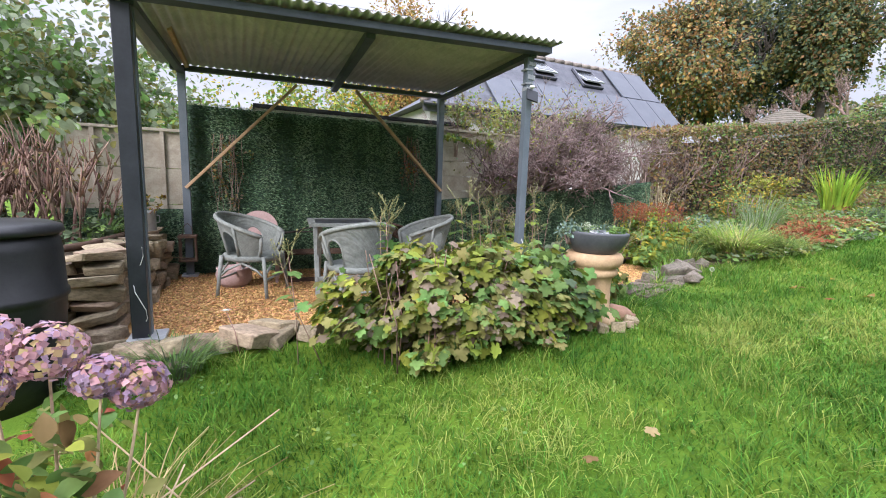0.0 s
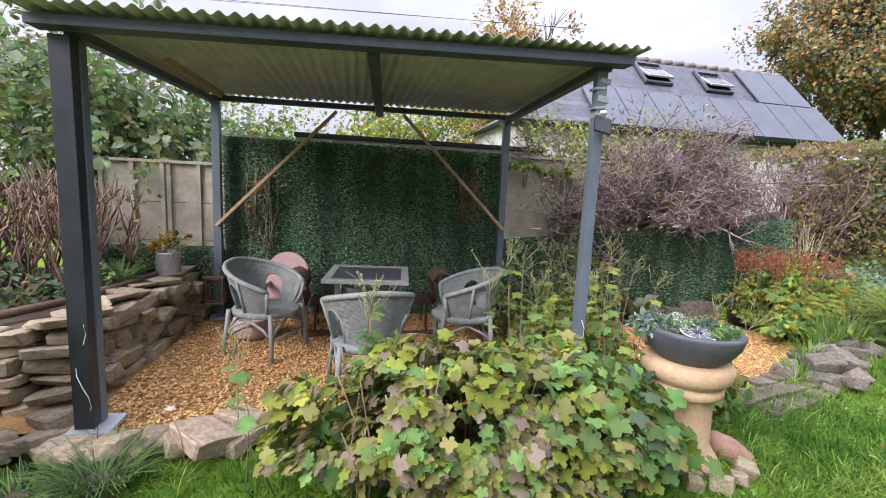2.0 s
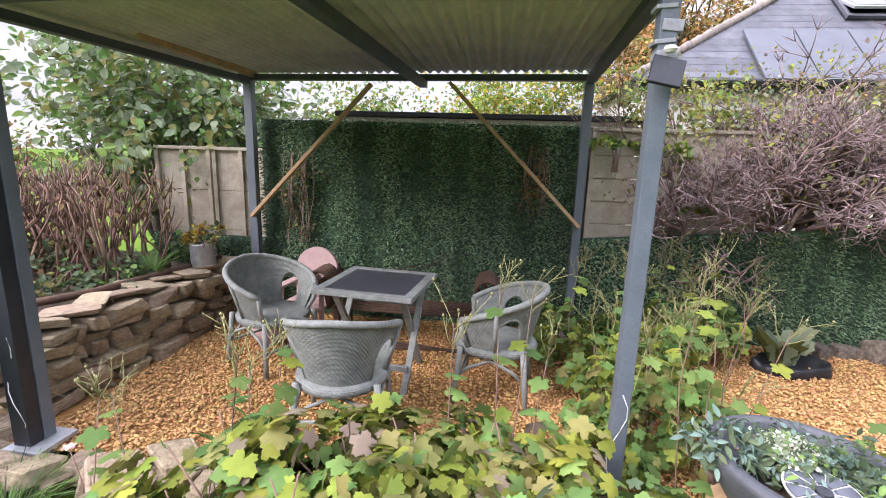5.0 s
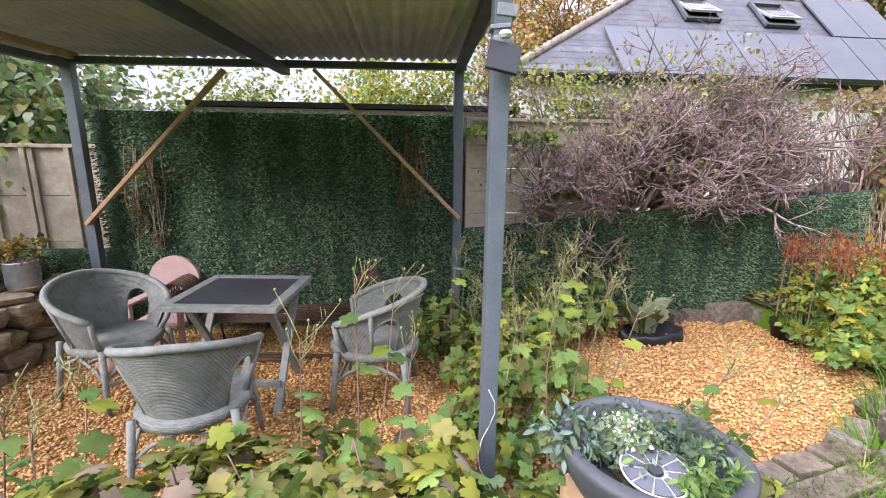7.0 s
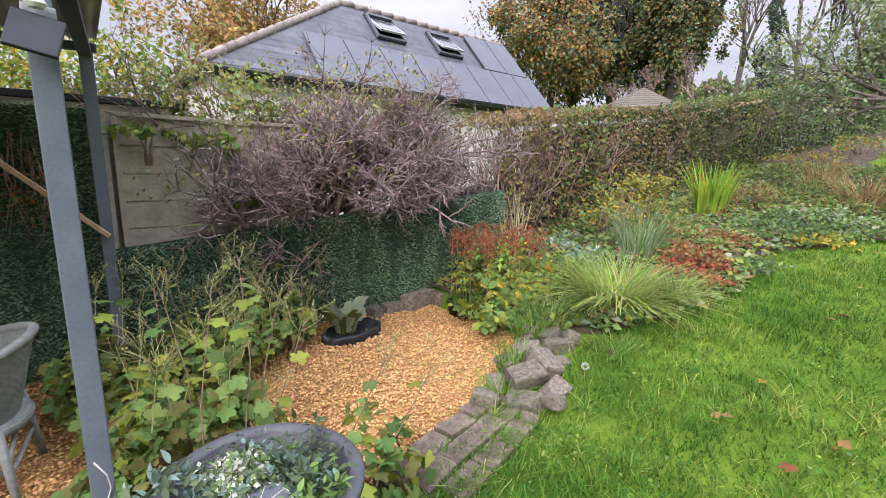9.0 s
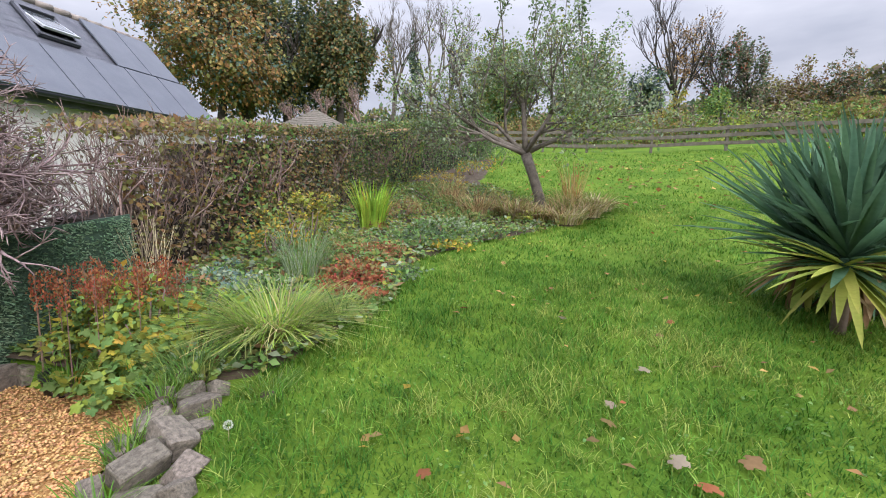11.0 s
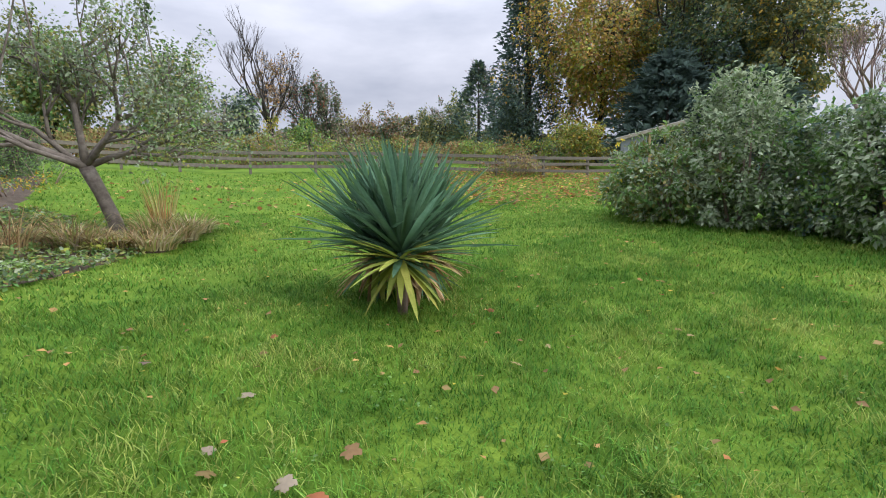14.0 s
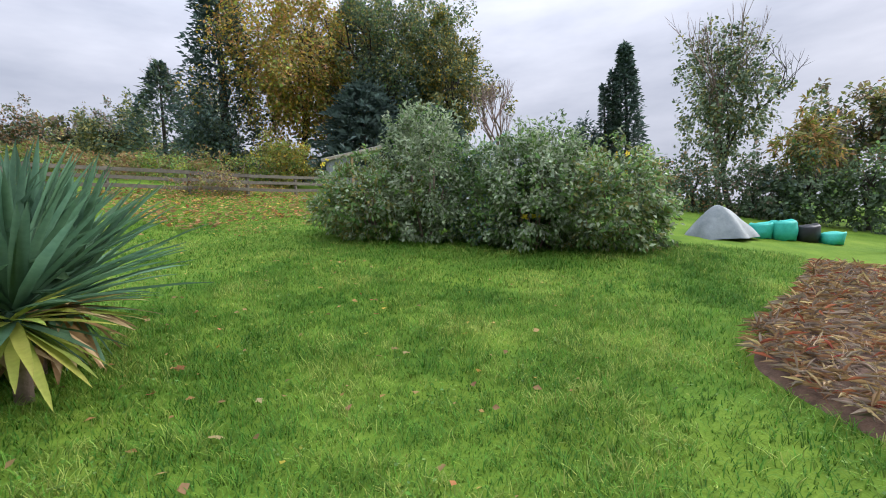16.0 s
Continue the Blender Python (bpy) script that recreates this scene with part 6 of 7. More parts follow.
# ---- long hedge ----
HEDGE = ((6.95, -0.02), (8.6, 0.3), (10.9, 0.6), (13.2, 0.6), (15.5, 0.5), (17.8, 0.05), (20.2, -0.6), (23.2, -1.5))
HMIX = ((("leaf_brown", "leaf_olive", "leaf_mauve"), 0.6), (("leaf_olive", "leaf_brown", "leaf_mauve", "leaf_green"), 0.9), (("leaf_olive", "leaf_brown", "leaf_mauve", "leaf_dark"), 1.0), (("leaf_green", "leaf_olive", "leaf_mauve", "leaf_dark"), 1.0),
        (("leaf_dark", "leaf_olive", "leaf_green"), 1.0), (("leaf_dark", "leaf_green", "leaf_grey"), 1.0), (("leaf_dark", "leaf_green"), 1.0))
for k, ((xa, ya), (xb, yb)) in enumerate(zip(HEDGE, HEDGE[1:])):
    ob = thing("boundary_hedge", ("bare brown-twigged section of clipped boundary hedge", "clipped mixed boundary hedge turning brown", "clipped mixed boundary hedge turning brown", "clipped mixed boundary hedge in green and brown", "clipped evergreen boundary hedge with gold leaves", "clipped dark evergreen boundary hedge", "clipped dark evergreen boundary hedge")[k], "hedge", pose(0, 0, 0), "boundary hedge sections")
    mats, dens = HMIX[k]
    L = math.hypot(xb - xa, yb - ya)
    nx, ny = -(yb - ya) / L, (xb - xa) / L
    n = int(L * 2600 * dens * (1.0 if k < 4 else 0.7))
    t, h, w = NR.rand(n), NR.rand(n), NR.rand(n)
    face = NR.rand(n)
    depth = np.where(face < 0.62, 0.16 * NR.rand(n), 0.9 * NR.rand(n))
    hh = np.where(face < 0.62, h, 1 - 0.08 * NR.rand(n))
    X, Y = xa + (xb - xa) * t, ya + (yb - ya) * t
    wob = np.array([noise.noise(Vector((x * 1.6, z * 2.4, 5))) for x, z in zip(X, h)])
    top = 1.84 + 0.09 * np.array([noise.noise(Vector((x * 2.2, 3, q))) for x, q in zip(X, depth * 2)])
    G = np.array([land(x, y) for x, y in zip(X, Y)])
    P = np.stack([X + nx * (depth + 0.14 * wob), Y + ny * (depth + 0.14 * wob), G + 0.02 + hh * top], -1)
    O = np.where((face < 0.62)[:, None], np.array((-nx, -ny, 0.25)), np.array((0, 0, 1.0)))
    D = O * 0.5 + NR.normal(size=(n, 3)) * 0.7 + np.array((0, 0, -0.3))
    # leaf kinds gather in patches
    part("leaves", leaf_cloud("leaves", P, D, O + NR.normal(size=(n, 3)) * 0.5, 0.068 * (0.6 + 0.8 * NR.rand(n)), 0.65, mats), None, ob)
    v, f = [], []
    for _ in range(int(L * (30 if k == 0 else 14))):
        q = RNG.random()
        x, y = xa + (xb - xa) * q + nx * rnd(0.1, 0.6), ya + (yb - ya) * q + ny * rnd(0.1, 0.6)
        grow(v, f, Vector((x, y, land(x, y) + rnd(0, 0.6))), Vector((rnd(-0.3, 0.3), rnd(-0.4, 0.2), 1)), rnd(0.5, 0.7), 0.016, 3 if k == 0 else 2, 3, 0.6, 0.25, 0.62, 5)
    part("twig_tangle", mesh_of("twig_tangle", v, f, M["twig"], True), None, ob)
    # dark box behind the leaves stands in for the shade inside the hedge
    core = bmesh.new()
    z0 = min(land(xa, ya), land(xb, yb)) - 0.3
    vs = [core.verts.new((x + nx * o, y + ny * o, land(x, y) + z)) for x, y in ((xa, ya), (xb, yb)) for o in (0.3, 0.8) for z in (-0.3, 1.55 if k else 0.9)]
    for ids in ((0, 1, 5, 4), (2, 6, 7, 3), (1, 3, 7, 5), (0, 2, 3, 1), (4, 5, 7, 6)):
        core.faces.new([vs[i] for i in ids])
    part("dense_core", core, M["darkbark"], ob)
reeds = thing("dead_plant", "bundle of pale dead stems beside the ivy screen", "plant", pose(0, 0, 0))
n = 60
P = np.stack([7.0 + 0.07 * NR.normal(size=n), -0.2 + 0.06 * NR.normal(size=n), np.full(n, 0.3)], -1)
part("dry_stem", blades("dry_stem", P, 0.75 + 0.35 * NR.rand(n), np.full(n, 0.009), 0.25 * NR.rand(n), ("paleleaf",), None, 3), None, reeds)

# ---- branch and dry growth before the ivy screen ----
bb = thing("dead_branch", "long bare branch leaning against the ivy screen", "branch", pose(0, 0, 0))
v, f = [], []
grow(v, f, Vector((0.75, 0.0, 0.42)), Vector((1, 0.02, 0.3)), 0.5, 0.012, 4, 2, 0.5, 0.02, 0.75, 5)
grow(v, f, Vector((1.0, 0.0, 0.5)), Vector((1, 0.02, -0.02)), 0.45, 0.01, 3, 2, 0.5, 0.02, 0.75, 5)
part("limb", mesh_of("limb", v, f, M["darkbark"], True), None, bb)
dead2 = thing("dry_climber", "dry brown climber hanging on the ivy screen", "climber", pose(0, 0, 0))
part("leaves", crown("leaves", 380, (0.42, 0.07, 1.15), (0.2, 0.05, 0.42), ("leaf_brown", "leaf_mauve", "leaf_olive"), None, 0.035), None, dead2)
v, f = [], []
for k in range(10):
    x = 0.42 + rnd(-0.14, 0.14)
    tube_into(v, f, [(x, 0.07, 1.6), (x + rnd(-0.06, 0.06), 0.055, 1.2), (x + rnd(-0.1, 0.1), 0.06, 0.75)], [0.004, 0.004, 0.002], 4)
part("stem_tangle", mesh_of("stem_tangle", v, f, M["twig"]), None, dead2)

# ---- house details ----
SOLAR = ((2.75, -0.1, 10.2, 1.33, 8), (8.22, 1.37, 10.08, 2.85, 2))
ROOFWIN = ((4.8, 1.78, 5.65, 2.7), (6.7, 1.68, 7.55, 2.58))


def roofbox(u0, v0, u1, v1, d0, d1, bevel=0.0):
    m = Matrix((HU, HV, HN)).transposed().to_4x4()
    m.translation = EAVE0
    return boxm(u0, v0, d0, u1, v1, d1, bevel, m)


for k in range(15):
    t = k / 15
    part("slate_course", roofbox(0.65 + 3.65 * t, 2.92 * t - 0.02, 10.28 - 0.25 * t, 2.92 * (t + 1 / 15), 0.004, 0.02), M["slate"], house)
for u0, v0, u1, v1, nn in SOLAR:
    for k in range(nn):
        du = (u1 - u0) / nn
        p = part("solar_panel", roofbox(u0 + k * du + 0.015, v0, u0 + (k + 1) * du - 0.015, v1, 0.07, 0.11, 0.006), M["solar"], house, "flat grey solar panel")
for u0, v0, u1, v1 in ROOFWIN:
    win = part("roof_window", roofbox(u0, v0, u1, v1, 0.02, 0.06), M["dark"], house, "dark roof window propped open")
    for a in ((u0, v0, u0 + 0.07, v1), (u1 - 0.07, v0, u1, v1), (u0, v0, u1, v0 + 0.08), (u0, v1 - 0.08, u1, v1)):
        part("frame", roofbox(*a, 0.05, 0.12, 0.006), M["slate"], win)
    m = Matrix((HU, HV, HN)).transposed().to_4x4()
    m.translation = EAVE0 + HU * u0 + HV * ((v0 + v1) / 2) + HN * 0.1
    sash = boxm(0.05, -(v1 - v0) * 0.45, 0, u1 - u0 - 0.05, (v1 - v0) * 0.45, 0.05, 0.006, m @ Matrix.Rotation(radians(-16), 4, "X"))
    part("sash", sash, M["zinc"], win)
    sash = boxm(0.13, -(v1 - v0) * 0.36, 0.052, u1 - u0 - 0.13, (v1 - v0) * 0.36, 0.058, 0.0, m @ Matrix.Rotation(radians(-16), 4, "X"))
    part("pane", sash, M["glass"], win)
for a, b, nn in ((EC, RA, 16), (RA, RB, 15)):
    for k in range(nn):
        p, q = a.lerp(b, k / nn), a.lerp(b, (k + 0.97) / nn)
        part("ridge_tile", tube("ridge_tile", [p + Vector((0, 0, 0.02)), q + Vector((0, 0, 0.045))], 0.085, M["ridge"], 8), None, house)
part("gutter", tube("gutter", [EC + Vector((0, -0.08, -0.04)), ED + Vector((0, -0.08, -0.04))], 0.06, M["dark"]), None, house)
part("fascia", beam(bmesh.new(), EC + Vector((0.05, 0.1, -0.1)), ED + Vector((-0.05, 0.1, -0.1)), 0.04, 0.2), M["slate"], house)
tower = thing("church_tower", "distant stone church tower with pinnacles behind the house", "tower", pose(0, 0, 0))
part("tower", boxm(28.3, 45.6, 0, 31.3, 48.6, 16.6), M["greystone"], tower)
for x, y in ((28.5, 45.8), (31.1, 45.8), (28.5, 48.4), (31.1, 48.4)):
    part("pinnacle", lathe([(0.3, 16.6), (0.3, 17.4), (0.38, 17.45), (0.05, 19.0), (0.0, 19.05)], 4, m=Matrix.Translation((x, y, 0))), M["greystone"], tower)
hut = thing("summerhouse", "summerhouse roof with grey shingles beyond the hedge", "summerhouse", pose(28.5, 10.0, land(28.5, 10) - 0.2))
hz = 5.98 - land(28.5, 10) + 0.2
part("wall", lathe([(0.0, 0), (2.1, 0), (2.1, hz - 1.2), (0.0, hz - 1.2)], 8), M["shedwood"], hut)
for k in range(9):
    r0, r1 = 2.6 * (1 - k / 9), 2.6 * (1 - (k + 1) / 9)
    part("shingle_ring", lathe([(max(r1 - 0.1, 0.01), hz - 1.3 + 1.3 * (k + 1) / 9 - 0.02), (r0 + 0.04, hz - 1.3 + 1.3 * k / 9), (r0 + 0.04, hz - 1.25 + 1.3 * k / 9), (max(r1, 0.01), hz - 1.26 + 1.3 * (k + 1) / 9)], 8), M["rail"], hut)
pf = thing("board_fence", "short run of pale timber boarding beyond the hedge", "fence", pose(0, 0, 0))
for k in range(12):
    part("board", boxm(30.0, 4.5 + 0.26 * k, land(30, 5), 30.03, 4.74 + 0.26 * k, land(30, 5) + 1.15), M["pine"], pf)

# ---- planting in the long border ----
v, f = [], []
EDGEB = ((5.9, -1.75), (6.4, -2.2), (7.0, -2.38), (7.7, -2.5), (8.6, -2.35), (9.4, -2.35), (10.7, -3.1), (12.0, -4.1), (12.8, -4.8), (14.4, -4.6), (15.0, -3.2), (17.0, -2.0), (22.5, -1.8))
BX, BY = [p[0] for p in EDGEB], [p[1] for p in EDGEB]


def in_border(x, y):
    return 5.9 < x < 22.5 and float(np.interp(x, BX, BY)) + 0.12 < y < 0.9


for i in range(130):
    x = 5.9 + i * 0.128
    yf = float(np.interp(x, BX, BY)) + 0.08 * noise.noise(Vector((x * 3, 0, 0)))
    for j in range(12):
        y = yf + (1.0 - yf) * j / 11
        z = 0.0 if j else -0.06
        v.append((x, y, land(x, y) + 0.03 + z + 0.04 * noise.noise(Vector((x * 3, y * 3, 1)))))
for i in range(129):
    for j in range(11):
        a = i * 12 + j
        f.append((a, a + 12, a + 13, a + 1))
solid("border_bed", mesh_of("border_bed", v, f, M["soil"], True), None, "planted border of dark soil beside the hedge", "flower bed", kind="structure")


def gshrub(name, label, x, y, r, h, n, mats, shares=None, size=0.05, **k):
    z = land(x, y)
    return shrub(name, label, (x, y, z + h * 0.5), (r, r, h * 0.55), n, mats, shares, size, base=z, **k)


gshrub("red_headed_shrub", "lime-green shrub with rust-red seed heads", 6.2, -0.75, 0.42, 0.62, 1300, ("leaf_lime", "leaf_green", "leaf_gold"), (5, 3, 1), 0.06)
sp = thing("red_seed_heads", "upright rust-red feathery seed heads", "plant", pose(0, 0, 0))
n = 46
P = np.stack([6.2 + 0.32 * NR.normal(size=n), -0.65 + 0.22 * NR.normal(size=n), 0.62 + 0.12 * NR.rand(n)], -1)
P2 = np.repeat(P, 60, 0) + np.concatenate([0.024 * NR.normal(size=(n * 60, 2)), 0.22 * NR.rand(n * 60, 1)], 1)
part("seed_head", leaf_cloud("seed_head", P2, NR.normal(size=(n * 60, 3)) * 0.5 + np.array((0, 0, 1)), NR.normal(size=(n * 60, 3)), 0.03, 0.5, ("leaf_red", "leaf_brown"), (4, 1)), None, sp)
v, f = [], []
for p in P:
    tube_into(v, f, [(p[0], p[1], 0.2), (p[0], p[1], p[2] + 0.25)], [0.004, 0.002], 4)
tagged(part("stalk", mesh_of("stalk", v, f, M["redtwig"]), None, sp), kind="stuff")
pot = thing("black_pot", "black plastic pot beside the gravel", "pot", pose(5.95, -0.48, -0.08))
part("body", lathe([(0.0, 0.0), (0.13, 0.0), (0.16, 0.2), (0.17, 0.2), (0.17, 0.24), (0.15, 0.24), (0.14, 0.18), (0.0, 0.17)], 28), M["black"], pot, smooth=True)
tuft("sedge_clump", "arching pale green striped sedge clump", 6.75, -1.75, land(6.75, -1.75), 1000, 0.3, 0.62, 0.013, 1.3, ("sedge", "iris", "leaf_green", "straw"), (6, 3, 2, 1), steps=6)
tuft("sedge_clump", "arching pale green striped sedge clump", 6.1, -1.5, land(6.1, -1.5), 200, 0.22, 0.4, 0.01, 0.9, ("leaf_green", "sedge"), (3, 1))
shrub("geranium_clump", "yellow-green leafy geranium spilling over the gravel", (6.2, -0.85, 0.38), (0.55, 0.42, 0.27), 1100, ("leaf_lime", "leaf_green", "leaf_gold"), (4, 3, 1), 0.075, 0.9, 60, 6, shape=LOBED, base=0.15, cut=-0.9)
shrub("geranium_clump", "low green leafy clump at the gravel's edge", (5.85, -1.2, 0.24), (0.35, 0.22, 0.13), 420, ("leaf_green", "leaf_lime"), None, 0.06, 0.9, 30, 5, shape=LOBED, base=0.12, cut=-0.9)
for x, y in ((5.95, -1.55), (5.7, -1.62), (5.2, -1.9), (5.35, -1.8), (4.85, -2.12), (5.75, -0.75)):
    tuft("grass_tuft", "small tuft of grass among the edging stones", x, y, land(x, y), 90, 0.11, 0.22, 0.008, 0.8, ("blade", "leaf_green"), (2, 1))
tuft("sedge_clump", "arching green sedge at the border's edge", 7.2, -2.1, land(7.2, -2.1), 240, 0.2, 0.42, 0.01, 0.95, ("leaf_green", "sedge"), (2, 1))
tuft("rush_clump", "upright grey-green rush clump", 8.0, -1.3, land(8, -1.3), 260, 0.2, 0.75, 0.01, 0.4, ("leaf_green", "leaf_grey"), None)
gshrub("red_groundcover", "low carpet of rusty red leaves", 7.85, -2.05, 0.42, 0.2, 900, ("leaf_red", "leaf_brown"), (3, 1), 0.05, stems=6)
gshrub("red_groundcover", "low carpet of rusty red leaves", 8.3, -1.75, 0.4, 0.22, 700, ("leaf_red", "leaf_brown", "leaf_olive"), (3, 2, 1), 0.05, stems=6)
gshrub("red_groundcover", "low carpet of reddish brown leaves", 9.2, -1.6, 0.55, 0.22, 900, ("leaf_red", "leaf_brown", "leaf_olive"), (2, 3, 2), 0.05, stems=6)
gshrub("silver_plant", "low silvery blue-green foliage", 7.4, -0.6, 0.45, 0.35, 700, ("leaf_blue", "leaf_grey"), None, 0.06)
gshrub("yellow_leaved_shrub", "thin shrub with yellowing leaves", 9.6, -0.35, 0.55, 0.85, 800, ("leaf_lime", "leaf_olive", "leaf_gold"), (3, 3, 1), 0.07, k=40, hollow=0.3)
gshrub("yellow_leaved_shrub", "thin shrub with yellowing leaves", 8.8, -0.4, 0.5, 0.7, 700, ("leaf_olive", "leaf_green", "leaf_gold"), None, 0.06)
tuft("iris_clump", "upright bright yellow-green sword leaves", 11.1, -0.85, land(11.1, -0.85), 130, 0.2, 1.05, 0.05, 0.3, ("iris", "iris", "leaf_gold"), (6, 2, 1), "plant", 4)
gshrub("dark_red_stub", "dark red dead growth at the foot of the iris", 11.0, -0.98, 0.16, 0.2, 160, ("leaf_red", "leaf_brown"), None, 0.05, stems=4)
for x, y, r, h, n, mats in ((10.2, -2.1, 0.55, 0.25, 800, ("leaf_green", "leaf_dark")), (11.2, -2.2, 0.6, 0.28, 800, ("leaf_green", "leaf_grey")), (12.2, -2.3, 0.6, 0.3, 700, ("leaf_green", "leaf_olive")), (10.9, -2.85, 0.45, 0.18, 500, ("leaf_green", "leaf_dark")),
                            (10.0, -2.5, 0.35, 0.12, 350, ("leaf_lime", "leaf_gold")), (13.2, -1.8, 0.8, 0.35, 800, ("leaf_olive", "leaf_green")), (12.3, -1.0, 0.6, 0.45, 600, ("leaf_olive", "leaf_brown")), (8.8, -1.0, 0.5, 0.28, 600, ("leaf_green", "leaf_olive")),
                            (7.3, -1.2, 0.45, 0.3, 500, ("leaf_green", "leaf_grey")), (9.6, -0.9, 0.5, 0.25, 500, ("leaf_olive", "leaf_green")), (14.5, -1.2, 0.7, 0.5, 700, ("leaf_olive", "leaf_green")), (16.0, -1.0, 0.8, 0.5, 800, ("leaf_olive", "leaf_gold")), (18.5, -1.5, 0.9, 0.6, 800, ("leaf_green", "leaf_gold")),
                            (7.0, -0.55, 0.4, 0.4, 500, ("leaf_green", "leaf_brown")), (20.8, -1.9, 0.8, 0.9, 800, ("leaf_dark", "leaf_green")), (12.6, -3.6, 0.5, 0.2, 450, ("leaf_lime", "leaf_olive")), (6.6, -1.1, 0.35, 0.4, 400, ("leaf_green", "leaf_lime")), (8.4, -2.3, 0.3, 0.12, 260, ("leaf_dark", "leaf_green"))):
    gshrub("border_plant", "low mixed green planting in the border", x, y, r, h, n, mats, None, 0.06, stems=5)
tuft("dry_grass", "tall dry straw-coloured grass", 14.2, -1.6, land(14.2, -1.6), 200, 0.3, 0.7, 0.012, 0.5, ("straw", "leaf_brown"))
tuft("dry_grass", "dry straw-coloured grass under the apple tree", 13.1, -3.2, land(13.1, -3.2), 260, 0.35, 0.7, 0.018, 1.1, ("straw", "sedge", "leaf_brown"), None)
tuft("dry_grass", "dry straw-coloured grass under the apple tree", 13.9, -4.4, land(13.9, -4.4), 300, 0.4, 0.65, 0.02, 1.1, ("sedge", "straw", "leaf_olive"), None)
tuft("dry_grass", "upright orange dry grass under the apple tree", 14.4, -4.5, land(14.4, -4.5), 110, 0.2, 1.15, 0.014, 0.2, ("leaf_orange", "straw"), None)
tuft("dry_grass", "dry straw-coloured grass under the apple tree", 12.9, -2.5, land(12.9, -2.5), 200, 0.4, 0.85, 0.016, 0.9, ("straw", "straw", "leaf_brown"), None)
for x, y, q in ((12.6, -4.3, 260), (13.3, -4.7, 300), (14.0, -5.0, 260), (12.9, -3.4, 220)):
    tuft("dry_grass", "pale drooping dead leaves round the apple tree", x, y, land(x, y), q, 0.35, 0.55, 0.03, 1.3, ("straw", "sedge", "leaf_olive", "paleleaf"), (3, 2, 1, 3))
tuft("dry_grass", "flattened pale dead leaves under the apple tree", 13.0, -3.9, land(13, -3.9), 260, 0.6, 0.5, 0.02, 1.5, ("straw", "leaf_brown"), None)

n = 21000
X = 5.95 + 10.5 * NR.rand(n)
Y = np.interp(X, BX, BY) + (0.7 - np.interp(X, BX, BY)) * NR.rand(n)
P = np.stack([X, Y, [land(x, y) + 0.04 + 0.1 * abs(noise.noise(Vector((x * 2, y * 2, 7)))) for x, y in zip(X, Y)]], -1)
P[:, 2] += 0.05 * NR.rand(n)
tagged(solid("groundcover", leaf_cloud("groundcover", P, NR.normal(size=(n, 3)) * np.array((1, 1, 0.4)), np.tile((0.0, -0.3, 1), (n, 1)) + 0.4 * NR.normal(size=(n, 3)), 0.075 * (0.5 + NR.rand(n)), 0.7, ("leaf_green", "leaf_olive", "leaf_grey", "leaf_brown", "leaf_lime"), (8, 3, 2, 1, 2)), None, "low mixed groundcover leaves in the border", "groundcover"), kind="stuff")

# ---- apple tree ----
apple = thing("apple_tree", "old leaning apple tree with lichened bark and sparse leaves", "tree", pose(0, 0, 0))
bz = land(13.8, -3.8)
v, f, tips = [], [], []
fork = Vector((13.75, -3.4, bz + 1.25))
tube_into(v, f, [(13.83, -3.83, bz - 0.1), (13.82, -3.75, bz + 0.3), (13.78, -3.58, bz + 0.8), tuple(fork)], [0.15, 0.12, 0.11, 0.12], 10)
for d, l, r in (((-0.35, 1.6, 0.75), 1.25, 0.08), ((-0.1, 0.9, 0.9), 0.9, 0.06), ((-0.2, 0.25, 1.25), 1.1, 0.07), ((0.1, -0.5, 1.1), 1.0, 0.07), ((0.0, -1.1, 0.75), 1.1, 0.06), ((0.4, 0.1, 1.0), 0.9, 0.05), ((-0.6, -0.5, 0.8), 0.9, 0.05), ((-0.4, 0.9, 0.35), 1.2, 0.05)):
    grow(v, f, fork, Vector(d), l, r, 4, 3, 0.75, 0.12, 0.68, 7, tips)
part("trunk", mesh_of("trunk", v, f, M["bark"], True), None, apple)
T = np.array([tuple(p) for p, _ in tips])
n = 11000
P = T[NR.randint(len(T), size=n)] + NR.normal(size=(n, 3)) * 0.16
part("crown", leaf_cloud("crown", P, NR.normal(size=(n, 3)) + np.array((0, 0, -0.4)), NR.normal(size=(n, 3)) * 0.5 + np.array((0, 0, 1)), 0.07 * (0.6 + 0.8 * NR.rand(n)), 0.62, ("leaf_grey", "leaf_green", "leaf_olive"), (6, 2, 2)), None, apple)
shoots = []
for x, y, h in ((13.4, -2.4, 2.0), (13.6, -2.9, 2.2), (13.5, -4.2, 1.6), (13.7, -3.6, 1.7), (13.6, -4.6, 1.5)):
    v, f = [], []
    grow(v, f, Vector((x, y, bz + 2.3)), Vector((rnd(-0.1, 0.1), rnd(-0.15, 0.15), 1)), h * 0.75, 0.02, 2, 2, 0.3, 0.3, 0.6, 5, shoots)
    part("water_shoot", mesh_of("water_shoot", v, f, M["bark"], True), None, apple)

Q = np.array([tuple(p - e * q) for p, e in shoots for q in (0.0, 0.15, 0.3)])
n = len(Q) * 12
P = np.repeat(Q, 12, 0) + NR.normal(size=(n, 3)) * 0.07
part("shoot_leaves", leaf_cloud("shoot_leaves", P, NR.normal(size=(n, 3)), NR.normal(size=(n, 3)) * 0.5 + np.array((0, 0, 1)), 0.075 * (0.6 + 0.8 * NR.rand(n)), 0.65, ("leaf_grey", "leaf_green"), (2, 1)), None, apple)

